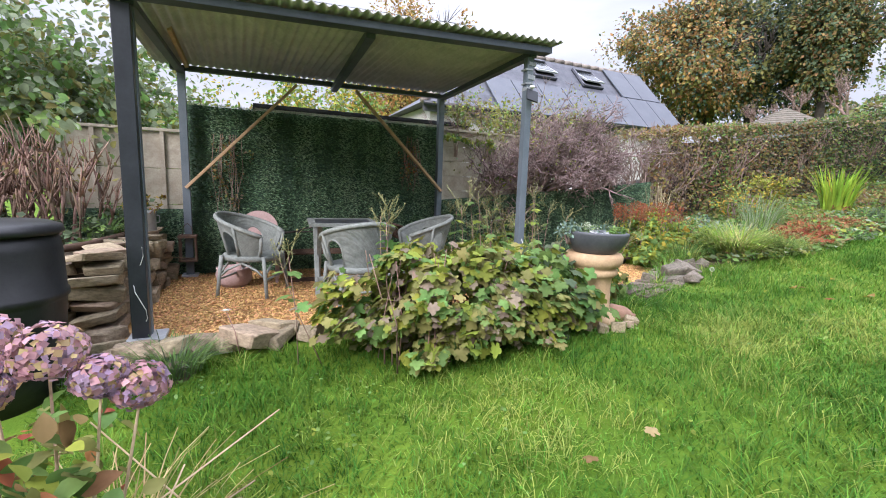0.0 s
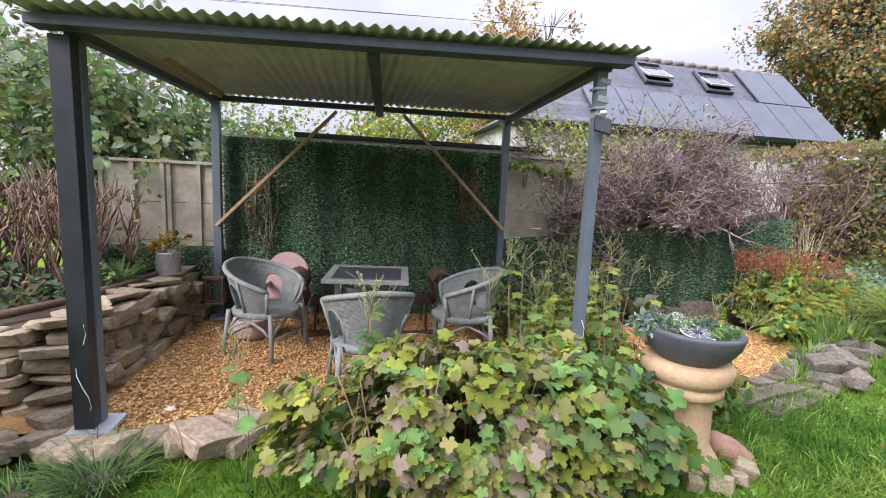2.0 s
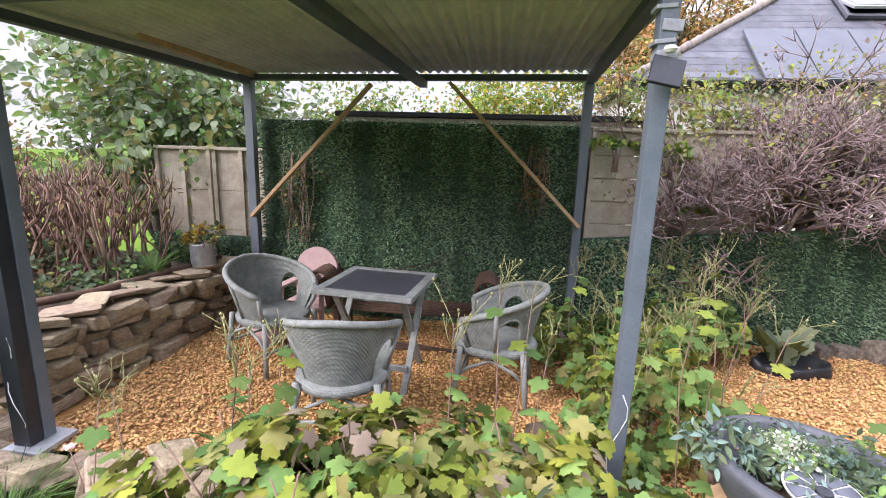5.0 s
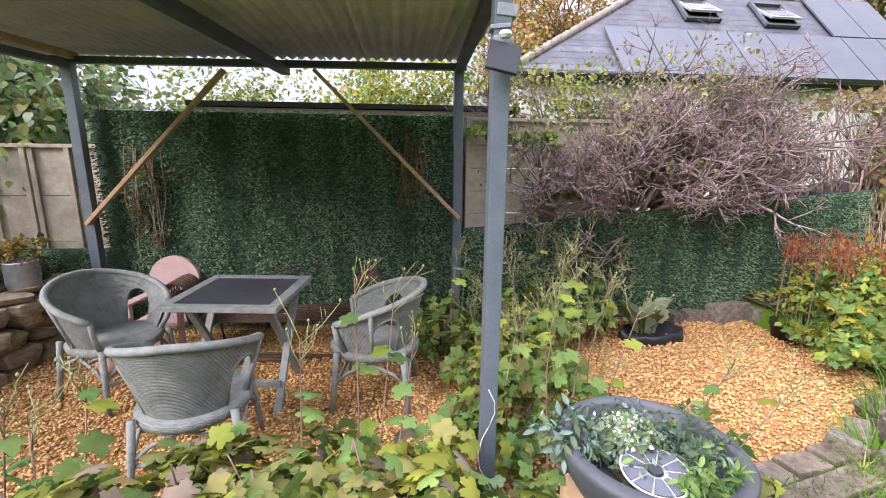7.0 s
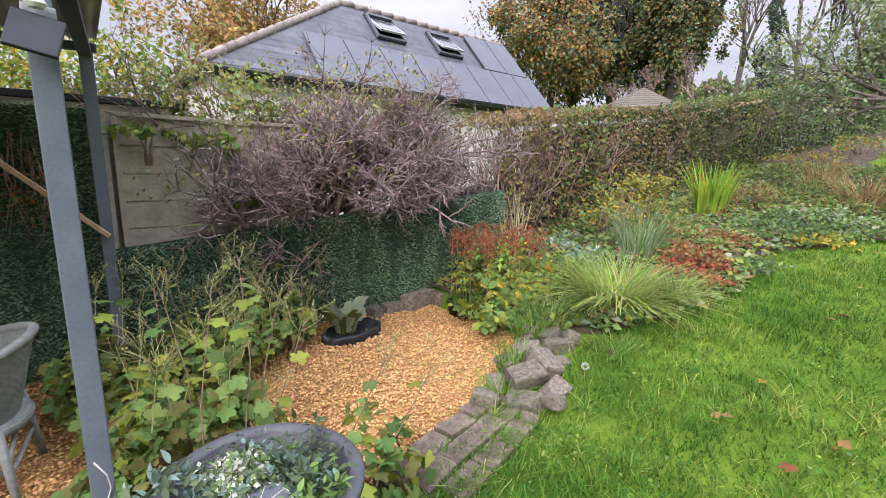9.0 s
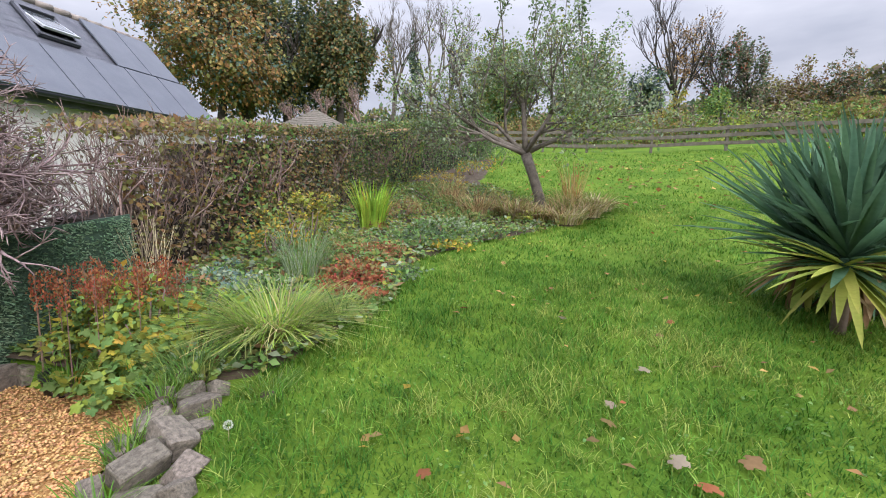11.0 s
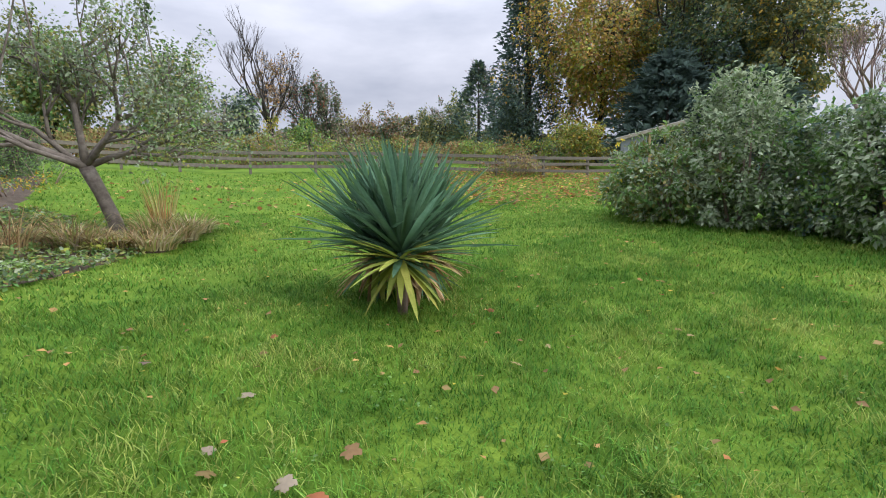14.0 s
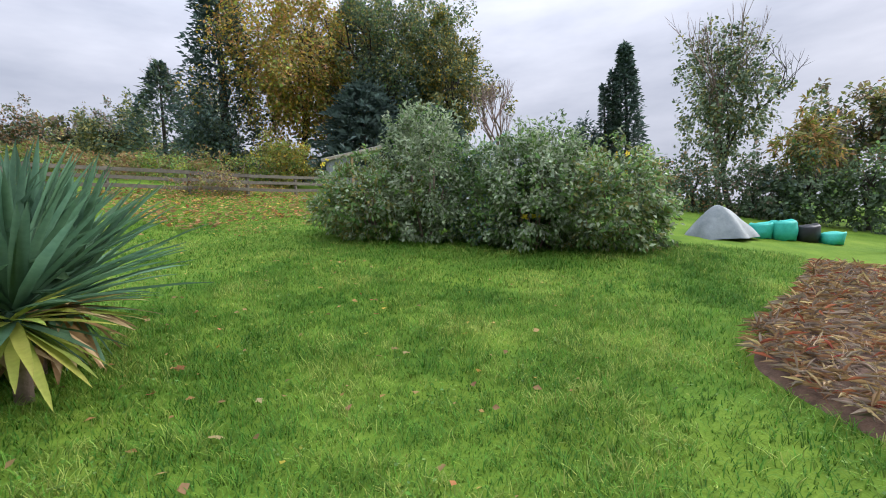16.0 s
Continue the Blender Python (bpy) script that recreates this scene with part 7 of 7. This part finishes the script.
# ---- yucca ----
yu = thing("yucca", "large yucca with dark green swords and yellowed lower leaves", "yucca", pose(0, 0, 0))
yz = land(8.3, -6.75)


def sword(material):
    """One stiff leaf a metre long, keeled, thickest near its middle."""
    rows, hw = [], 0.03
    for t, w in ((0, 0.6), (0.25, 0.95), (0.55, 0.9), (0.85, 0.45), (1.0, 0.02)):
        z = -0.1 * t ** 2.5
        rows += [(-hw * w, t, z + 0.012 * w), (0, t, z - 0.004), (hw * w, t, z + 0.012 * w)]
    return mesh_of("leaf", rows, [(3 * a + b, 3 * a + b + 1, 3 * a + b + 4, 3 * a + b + 3) for a in range(4) for b in (0, 1)], M[material], True)


SWORDS = {key: sword(key) for key in ("yucca", "yucca_old", "straw", "leaf_brown")}


def rosette(parent, name, x, y, z, n, length, lo, hi, keys, label=""):
    """Sword leaves that radiate from one heart, between two elevations in degrees."""
    heart = part(name, lathe([(0.0, -0.1), (0.05, -0.08), (0.055, 0.0), (0.03, 0.05), (0.0, 0.06)], 10), M["yucca"], parent, label, at=pose(x, y, z))
    for k in range(n):
        e = lo + (hi - lo) * (RNG.random() if lo < 0 else RNG.random() ** 0.5)
        s = length * rnd(0.75, 1.05)
        ob = new("leaf", SWORDS[RNG.choice(keys)])
        ob.parent = heart
        ob.matrix_basis = Matrix.Rotation(k * 2.39996 + rnd(-0.2, 0.2), 4, "Z") @ Matrix.Rotation(radians(e), 4, "X") @ Matrix.Rotation(rnd(-0.25, 0.25), 4, "Y") @ Matrix.Diagonal((1.4, s, s, 1))


YH = ((7.9, -6.5, 0.6), (8.4, -6.85, 0.66), (8.55, -6.5, 0.64), (8.5, -7.15, 0.6))
for x, y, h in YH:
    part("trunk", tube("trunk", [(x + 0.1 * (8.35 - x), y + 0.1 * (-6.75 - y), yz - 0.1), (x, y, yz + h * 0.5), (x, y, yz + h)], [0.06, 0.06, 0.05], M["twig"]), None, yu)
    rosette(yu, "rosette", x, y, yz + h, 104, 1.26, 1, 86, ("yucca",))
rosette(yu, "old_rosette", 7.86, -6.46, yz + 0.56, 44, 0.72, -62, 30, ("yucca_old", "yucca_old", "yucca"), "yellowed drooping lower leaves")
for x, y in ((8.35, -6.9), (8.5, -6.5), (8.5, -7.15)):
    rosette(yu, "old_rosette", x, y, yz + 0.52, 56, 0.75, -75, 25, ("straw", "yucca_old", "yucca", "leaf_brown"), "dry drooping lower leaves")

# ---- rail fence ----
rf = thing("rail_fence", "weathered post-and-rail fence along the top of the lawn", "fence", pose(0, 0, 0))
RAIL = ((25.6, -1.0), (25.6, -3.5), (25.5, -5.5), (25.2, -8.2), (24.4, -10.9), (23.2, -13.6), (22.0, -16.2), (20.6, -18.6), (19.4, -20.6), (18.6, -22.9), (18.2, -25.0))
for (xa, ya), (xb, yb) in zip(RAIL, RAIL[1:]):
    za, zb = land(xa, ya), land(xb, yb)
    part("post", boxm(xa - 0.06, ya - 0.05, za - 0.3, xa + 0.06, ya + 0.05, za + 1.02, 0.006), M["rail"], rf)
    for h in (0.3, 0.62, 0.92):
        part("rail", beam(bmesh.new(), (xa - 0.07, ya, za + h), (xb - 0.07, yb, zb + h + rnd(-0.03, 0.03)), 0.05, 0.14), M["rail"], rf)
shrub("bramble", "brown dead bramble along the rail fence", (20.2, -19.6, land(20.2, -19.6) + 0.5), (1.5, 2.0, 0.5), 1600, ("leaf_brown", "leaf_mauve", "leaf_olive"), None, 0.12, k=60, stems=20)

# ---- shed ----
shed = thing("garden_shed", "small grey-boarded open-fronted shed", "shed", pose(18.3, -27.0, land(18.3, -27), 0, 0, 214))
for k in range(9):
    part("board", boxm(-1.0 + 0.14 * k, -1.0, -0.3, -0.87 + 0.14 * k, -0.97, 1.78 + 0.025 * k), M["shedwood"], shed)
part("side_wall", boxm(-1.04, -0.97, -0.3, -1.0, 1.2, 1.75), M["shedwood"], shed)
part("back_wall", boxm(-1.0, 1.16, -0.3, 2.0, 1.2, 1.75), M["shedwood"], shed)
part("post", boxm(0.32, -1.02, -0.3, 0.44, -0.9, 2.02, 0.005), M["pine"], shed, "pale timber post")
part("fascia", beam(bmesh.new(), (-1.25, -1.12, 1.8), (2.1, -1.12, 2.5), 0.05, 0.16), M["panel"], shed, "pale fascia board")
bm = bmesh.new()
box(bm, -1.75, -1.1, 0, 1.75, 1.35, 0.06, 0.0, Matrix.Translation((0.42, 0, 2.2)) @ Matrix.Rotation(radians(-11.8), 4, "Y"))
part("roof", bm, M["sheet"], shed)

# ---- tall bushes by the lawn ----
for x, y, rx, h, n, mats, sh, size in ((9.2, -14.0, 1.35, 1.75, 5200, ("leaf_green", "leaf_olive", "leaf_sage"), (4, 2, 3), 0.085), (7.9, -14.0, 0.95, 2.75, 6200, ("leaf_sage", "leaf_grey", "leaf_green"), (5, 3, 2), 0.075),
                                       (6.6, -14.6, 1.0, 2.2, 4500, ("leaf_green", "leaf_sage", "leaf_blue"), (4, 2, 2), 0.08), (5.6, -14.3, 1.2, 2.3, 6200, ("leaf_sage", "leaf_grey", "leaf_green"), (4, 2, 3), 0.08),
                                       (5.2, -15.1, 0.85, 2.7, 3800, ("leaf_dark", "leaf_green", "leaf_grey"), (2, 2, 1), 0.08), (4.2, -14.6, 1.35, 2.0, 6000, ("leaf_green", "leaf_dark", "leaf_olive", "leaf_sage"), (4, 1, 2, 3), 0.085), (10.3, -14.8, 0.9, 1.1, 2200, ("leaf_green", "leaf_dark"), (3, 3), 0.085)):
    z = land(x, y)
    shrub("evergreen_bush", "large clipped evergreen bush beside the lawn" if h < 2.5 else "tall grey-green evergreen bush beside the lawn", (x, y, z + h * 0.48), (rx, rx * 0.85, h * 0.54), int(n * 1.9), mats, sh, size * 1.3, 0.5, 300, 10, "twig", 0.78, 0.17, base=z, cut=-0.95)
    P, O = clumps(60, (x, y, z + h * 0.5), (rx * 1.04, rx * 0.9, h * 0.55), 26, 0.98, 0.12)
    if x > 9 or x < 4.5:
        fl = thing("yellow_flowers", "yellow blossoms on the evergreen bush", "flowers", pose(0, 0, 0))
        P = P[P[:, 2] > z + h * 0.35]
        Q = np.repeat(P, 5, 0) + 0.01 * NR.normal(size=(len(P) * 5, 3))
        a = np.tile(np.arange(5) * 2 * np.pi / 5, len(P))
        tagged(part("blossoms", leaf_cloud("blossoms", Q, np.stack([np.cos(a), 0.3 * np.sin(a), np.sin(a)], -1), np.tile((0.0, 1.0, 0.5), (len(Q), 1)), 0.055, 0.8, ("flower_yellow",)), None, fl), kind="stuff")

# ---- far corner: cover, bags, pole, mulch ----
tz = land(1.6, -17.0)
tarp = thing("covered_heap", "heap covered with a grey-green tarpaulin", "tarpaulin", pose(1.6, -17.1, tz, 0, 0, 8))
bm = bmesh.new()
N1, N2 = 40, 14
ring = []
for j in range(N2 + 1):
    t = j / N2
    ring.append([bm.verts.new((math.cos(a) * (0.75 * (1 - t) ** 0.75 + 0.05) * (1 + 0.1 * math.sin(7 * a) * (1 - t) + 0.06 * noise.noise(Vector((math.cos(a) * 3, math.sin(a) * 3, t * 3)))),
                               math.sin(a) * (0.6 * (1 - t) ** 0.75 + 0.04) * (1 + 0.1 * math.sin(7 * a) * (1 - t)), -0.03 + 0.78 * t + 0.03 * noise.noise(Vector((math.cos(a) * 2, math.sin(a) * 2, t * 2))))) for a in [2 * math.pi * i / N1 for i in range(N1)]])
for j in range(N2):
    for i in range(N1):
        bm.faces.new((ring[j][i], ring[j][(i + 1) % N1], ring[j + 1][(i + 1) % N1], ring[j + 1][i]))
bm.faces.new(ring[-1])
part("cover", bm, M["tarp"], tarp, smooth=True)
for x, y, w, h, key in ((0.62, -17.5, 0.24, 0.36, "teal"), (0.15, -17.6, 0.3, 0.46, "teal"), (-0.35, -17.7, 0.26, 0.4, "black"), (-0.85, -17.8, 0.28, 0.26, "teal")):
    z = land(x, y)
    b = thing("garden_sack", "teal woven garden waste sack" if key == "teal" else "black plastic garden sack", "sack", pose(x, y, z), "garden sacks")
    bm = lathe([(0.0, -0.03), (w * 0.9, -0.03), (w, h * 0.4), (w * 0.95, h * 0.85), (w * 0.85, h), (w * 0.7, h * 0.93), (0, h * 0.8)], 24)
    for q in bm.verts:
        q.co += Vector((noise.noise(q.co * 5), noise.noise(q.co * 5 + Vector((9, 0, 0))), noise.noise(q.co * 4 + Vector((0, 7, 0))))) * 0.06
    part("sack", bm, M[key], b, smooth=True)
pz = land(2.75, -17.6)
pole = thing("timber_pole", "pale timber pole standing at the lawn's edge", "pole", pose(2.75, -17.6, pz - 0.1))
part("pole", tube("pole", [(0, 0, 0), (0.0, 0, 1.0), (0.03, 0, 1.95)], [0.035, 0.032, 0.03], M["paletwig"]), None, pole)
part("arm", beam(bmesh.new(), (-0.1, 0, 1.78), (0.12, 0, 1.78), 0.04, 0.03), M["paletwig"], pole)
gp = thing("gate_post", "grey timber post beside the mulched bed", "post", pose(-1.75, -17.3, land(-1.75, -17.3) - 0.2))
part("post", boxm(-0.07, -0.07, 0, 0.07, 0.07, 1.7, 0.01), M["rail"], gp)
MUL = ((0.7, -14.2), (1.6, -12.0), (2.75, -9.8), (2.85, -9.2), (2.6, -8.7), (2.3, -8.3), (1.5, -7.9))
v, f = [], []
my, mx = [p[1] for p in MUL], [p[0] for p in MUL]
for i in range(52):
    y = -14.3 + i * 0.125
    xe = float(np.interp(y, my, mx)) + 0.08 * noise.noise(Vector((y * 3, 0, 2)))
    for j in range(26):
        x = xe - j * 0.15
        z = land(x, y) + (0.05 + 0.09 * min(j, 4) / 4 + 0.07 * noise.noise(Vector((x * 3, y * 3, 2))) if j else -0.03)
        v.append((x, y, z))
for i in range(51):
    for j in range(25):
        a = i * 26 + j
        f.append((a, a + 1, a + 27, a + 26))
solid("mulched_bed", mesh_of("mulched_bed", v, f, M["mulch"], True), None, "bare bed mulched with brown straw and bark", "flower bed", kind="structure")
n = 9500
ya = -14.2 + 6.2 * NR.rand(n)
xa = np.interp(ya, my, mx) - 0.05 - 3.0 * NR.rand(n) ** 1.5
P = np.stack([xa, ya, [land(x, y) + 0.165 + 0.07 * noise.noise(Vector((x * 3, y * 3, 2))) for x, y in zip(xa, ya)]], -1)
D = NR.normal(size=(n, 3)) * np.array((1, 1, 0.25))
tagged(solid("mulch_straw", leaf_cloud("mulch_straw", P, D, np.tile((0.0, 0, 1), (n, 1)) + 0.3 * NR.normal(size=(n, 3)), 0.17 * (0.4 + NR.rand(n)), 0.1, ("leaf_brown", "straw", "leaf_mauve", "leaf_red"), (5, 2, 4, 1)), None, "scattered brown straw mulch", "mulch"), kind="stuff")
dead_stems = thing("dead_plant", "dead woody stems lying in the mulched bed", "plant", pose(0, 0, 0))
for k in range(26):
    v, f = [], []
    y = rnd(-9.8, -8.3)
    x = float(np.interp(y, my, mx)) - rnd(0.3, 1.2)
    grow(v, f, Vector((x, y, land(x, y) + 0.05)), Vector((rnd(-1, 0.6), rnd(-1, 1), 0.5)), 0.2, 0.008, 1, 2, 0.6, 0.1, 0.6, 4)
    part("stem", mesh_of("stem", v, f, M["paletwig"], True), None, dead_stems)

# ---- hedgerow and woodland beyond the fence ----
for k in range(17):
    t = k / 16
    x = float(np.interp(t * 25, [0, 5, 10, 15, 20, 25], [31.5, 31.5, 30.5, 28.0, 25.5, 22.5])) + rnd(-1, 1)
    y = 1.0 - 27.0 * t + rnd(-0.6, 0.6)
    h = rnd(1.2, 2.0)
    shrub("hedgerow_shrub", "rough hedgerow shrub in dull autumn green", (x, y, land(x, y) + h * 0.5), (1.5, 1.5, h * 0.6), 1100, RNG.choice((("leaf_olive", "leaf_green", "leaf_mauve"), ("leaf_brown", "leaf_olive"), ("leaf_green", "leaf_lime", "leaf_olive"))), None, 0.16, k=40, stems=6, base=land(x, y), cut=-0.9)
n = 26000
az = np.radians(62 + 125 * NR.rand(n))
dist = 62 + 8 * NR.rand(n)
X, Y = 4 + dist * np.sin(az), -5 + dist * np.cos(az)
crest = np.array([4.6 + 3.2 * noise.noise(Vector((a * 9, 1, 0))) + 1.6 * noise.noise(Vector((a * 31, 2, 0))) for a in az])
Z = np.array([land(x, y) for x, y in zip(X, Y)]) + np.maximum(crest, 1.0) * NR.rand(n) ** 0.6
P = np.stack([X, Y, Z], -1)
tagged(solid("far_woodland", leaf_cloud("far_woodland", P, NR.normal(size=(n, 3)), NR.normal(size=(n, 3)) + np.array((0, 0, 0.6)), 0.6 * (0.5 + NR.rand(n)), 0.7, ("leaf_dark", "leaf_olive", "leaf_mauve", "leaf_green"), (4, 3, 3, 1)), None, "distant woodland in dull autumn colours", "woodland"), kind="stuff")

# ---- overhead wires ----
wires = thing("overhead_wire", "thin dark overhead wires behind the shelter", "wire", pose(0, 0, 0))
for o in (0.0, 0.5):
    part("wire", tube("wire", [(-30, 24 + o, 13 + o), (-8, 22 + o, 10.6 + o * 0.5), (14, 20 + o, 10.8 + o * 0.3)], 0.012, M["dark"], 4), None, wires)

# ---- gravel chips ----
chips, want = [], 24000
P = np.stack([-0.75 + 6.8 * NR.rand(want * 3), -2.6 + 2.8 * NR.rand(want * 3)], -1)
keep = np.array([on_patio(x, y) and not (x < -0.18) for x, y in P])
P = P[keep][:want * 2]
n = len(P)
OCT = np.array([(1, 0.1, 0), (0.1, 1, 0.1), (-1, -0.2, 0), (0, -1, 0.1), (0.1, 0, 0.75), (0, 0.1, -0.75)]) * 0.5
OF = np.array([(0, 1, 4), (1, 2, 4), (2, 3, 4), (3, 0, 4), (1, 0, 5), (2, 1, 5), (3, 2, 5), (0, 3, 5)])
a, s = NR.rand(n) * 6.283, 0.019 * (0.6 + 0.9 * NR.rand(n))
T = OCT[None] * (0.75 + 0.5 * NR.rand(n, 6, 1)) * s[:, None, None] * np.stack([1 + 0.4 * NR.rand(n), np.ones(n), 0.7 + 0.3 * NR.rand(n)], -1)[:, None]
R = np.stack([np.stack([np.cos(a), -np.sin(a), 0 * a], -1), np.stack([np.sin(a), np.cos(a), 0 * a], -1), np.stack([0 * a, 0 * a, 0 * a + 1], -1)], 1)
T = np.einsum("nij,nkj->nki", R, T) + np.concatenate([P, 0.008 + 0.012 * NR.rand(n, 1)], 1)[:, None]
tagged(solid("gravel_chips", np_mesh("gravel_chips", T.reshape(-1, 3), (OF[None] + (np.arange(n) * 6)[:, None, None]).reshape(-1, 3), [M["chip"]]), None, "honey-coloured angular gravel chips", "gravel"), kind="stuff")

# ---- fallen leaves ----
LEAVES = ((5.98, -5.08, 0.15), (6.09, -4.45, 0.13), (5.88, -4.7, 0.13), (5.72, -4.79, 0.15), (6.51, -7.31, 0.08), (7.51, -7.37, 0.1), (7.72, -5.09, 0.08), (7.62, -4.18, 0.1), (7.62, -3.21, 0.1), (6.34, -6.76, 0.13), (6.96, -5.23, 0.1),
          (6.32, -6.37, 0.08), (6.29, -4.44, 0.1), (1.94, -4.23, 0.09), (2.3, -4.26, 0.09), (6.83, -4.78, 0.12), (5.42, -3.45, 0.1), (6.0, -8.6, 0.1), (5.87, -8.55, 0.1))
lv = thing("fallen_leaf", "curled brown fallen leaf on the grass", "leaf", pose(0, 0, 0), "fallen leaves")
one = None
for x, y, s in LEAVES:
    a = rnd(0, 6.28)
    ob = lv if one is None else thing("fallen_leaf", "curled brown fallen leaf on the grass", "leaf", pose(0, 0, 0), "fallen leaves")
    one = ob
    part("blade", leaf_cloud("blade", np.array([(x, y, land(x, y) + 0.055)]), np.array([(math.cos(a), math.sin(a), 0.15)]), np.array([(rnd(-0.5, 0.5), rnd(-0.5, 0.5), 1)]), s * 0.8, 0.9, (RNG.choice(("leaf_red", "leaf_brown", "leaf_brown", "leaf_mauve", "straw")),), None, LOBED), None, ob)
n = 2600
X = np.concatenate([4 + 18 * NR.rand(700), 12.5 + 10 * NR.rand(5200)])
Y = np.concatenate([-12 + 9 * NR.rand(700), -25 + 12 * NR.rand(5200)])
keep = np.array([not in_border(x, y) for x, y in zip(X, Y)])
X, Y = X[keep], Y[keep]
n = len(X)
P = np.stack([X, Y, [land(x, y) + (0.05 if x < 14 else 0.11) for x, y in zip(X, Y)]], -1)
tagged(solid("leaf_litter", leaf_cloud("leaf_litter", P, NR.normal(size=(n, 3)) * np.array((1, 1, 0.15)), np.tile((0.0, 0, 1), (n, 1)) + 0.3 * NR.normal(size=(n, 3)), np.where(X < 14, 0.06, 0.13) * (0.5 + NR.rand(n)), 0.8, ("leaf_brown", "leaf_orange", "leaf_gold", "leaf_red"), (5, 3, 1, 1)), None, "scattered autumn leaves on the grass", "leaf litter"), kind="stuff")
dand = thing("dandelion_clock", "round white dandelion seed head in the grass", "flower", pose(5.48, -2.3, land(5.48, -2.3)))
part("stem", tube("stem", [(0, 0, -0.02), (0, 0, 0.1)], 0.003, M["palestem"], 5), None, dand)
O = unit(NR.normal(size=(220, 3)))
part("seed_head", leaf_cloud("seed_head", np.array((0, 0, 0.11)) + O * 0.018, O, NR.normal(size=(220, 3)), 0.012, 0.4, ("flower_white",)), None, dand)


# ---- grass ----
def lawn_blades(n, x0, x1, y0, y1, length, width, name):
    X, Y = x0 + (x1 - x0) * NR.rand(n), y0 + (y1 - y0) * NR.rand(n)
    keep = np.array([not on_patio(x, y) and not in_border(x, y) and not (x < float(np.interp(y, my, mx)) and -14.3 < y < -7.9) and not (-1 < x < 0.9 and y > -2.36) and not (y > -2.42 and x < 3.0) for x, y in zip(X, Y)])
    X, Y = X[keep], Y[keep]
    m = len(X)
    tall = np.array([0.95 + 0.6 * noise.noise(Vector((x * 1.3, y * 1.3, 4))) + 0.75 * noise.noise(Vector((x * 7, y * 7, 4))) for x, y in zip(X, Y)]).clip(0.5, 2.2)
    P = np.stack([X, Y, [land(x, y) - 0.01 + 0.025 * noise.noise(Vector((x * 0.7, y * 0.7, 0))) for x, y in zip(X, Y)]], -1)
    me = blades(name, P, length * tall * (0.6 + 0.7 * NR.rand(m)), width * (0.7 + 0.6 * NR.rand(m)), 0.25 + 0.75 * NR.rand(m), ("blade", "grass_yellow", "grass_deep"), (6, 0.6, 3.2), 3)
    tone = np.array([noise.noise(Vector((x * 0.9, y * 0.9, 6))) + 0.7 * noise.noise(Vector((x * 4.1, y * 4.1, 8))) for x, y in zip(X, Y)]) + 0.3 * tall - 0.3 + 0.34 * NR.normal(size=m)
    me.polygons.foreach_set("material_index", np.repeat(np.where(tone > 0.5, 1, np.where(tone < -0.22, 2, 0)), 3).astype(np.int32))
    return tagged(solid(name, me, None, "rough green lawn grass", "grass"), kind="stuff")


def clover(n, x0, x1, y0, y1):
    """Clover and other round-leaved weeds, in patches among the grass."""
    X, Y = x0 + (x1 - x0) * NR.rand(n), y0 + (y1 - y0) * NR.rand(n)
    keep = np.array([not on_patio(x, y) and not in_border(x, y) and y < -2.45 and not (x < float(np.interp(y, my, mx)) and -14.3 < y < -7.9) and noise.noise(Vector((x * 1.7, y * 1.7, 12))) > 0.18 for x, y in zip(X, Y)])
    X, Y = X[keep], Y[keep]
    m = len(X)
    P = np.stack([X, Y, [land(x, y) + 0.02 for x, y in zip(X, Y)]], -1)
    P[:, 2] += 0.045 * NR.rand(m)
    me = leaf_cloud("clover", P, NR.normal(size=(m, 3)) * np.array((1, 1, 0.25)), np.tile((0.0, 0, 1), (m, 1)) + 0.35 * NR.normal(size=(m, 3)), 0.022 * (0.6 + 0.9 * NR.rand(m)), 1.1, ("leaf_green", "blade", "leaf_lime"), (3, 3, 1), OVATE)
    return tagged(solid("clover", me, None, "round-leaved clover among the lawn grass", "clover"), kind="stuff")


clover(16000, -0.5, 9.0, -9.5, -2.4)
M["grass_yellow"] = leafmat("yellowed_grass", (0.2, 0.28, 0.05), (0.34, 0.39, 0.1))
M["grass_deep"] = leafmat("deep_green_grass", (0.04, 0.12, 0.012), (0.09, 0.2, 0.025))
lawn_blades(80000, -0.5, 5.0, -6.5, -2.2, 0.085, 0.0065, "lawn_grass")
lawn_blades(125000, 3.5, 9.5, -11.0, -2.0, 0.085, 0.008, "lawn_grass")
lawn_blades(60000, 9.5, 16.0, -15.0, -2.0, 0.07, 0.014, "lawn_grass")
lawn_blades(36000, 2.0, 9.5, -15.5, -11.0, 0.075, 0.013, "lawn_grass")
lawn_blades(34000, 0.5, 3.5, -15.5, -6.0, 0.09, 0.009, "lawn_grass")
lawn_blades(15000, 9.5, 16.0, -23.0, -15.0, 0.07, 0.022, "lawn_grass")
lawn_blades(26000, 16.0, 25.0, -22.0, -1.5, 0.07, 0.026, "lawn_grass")
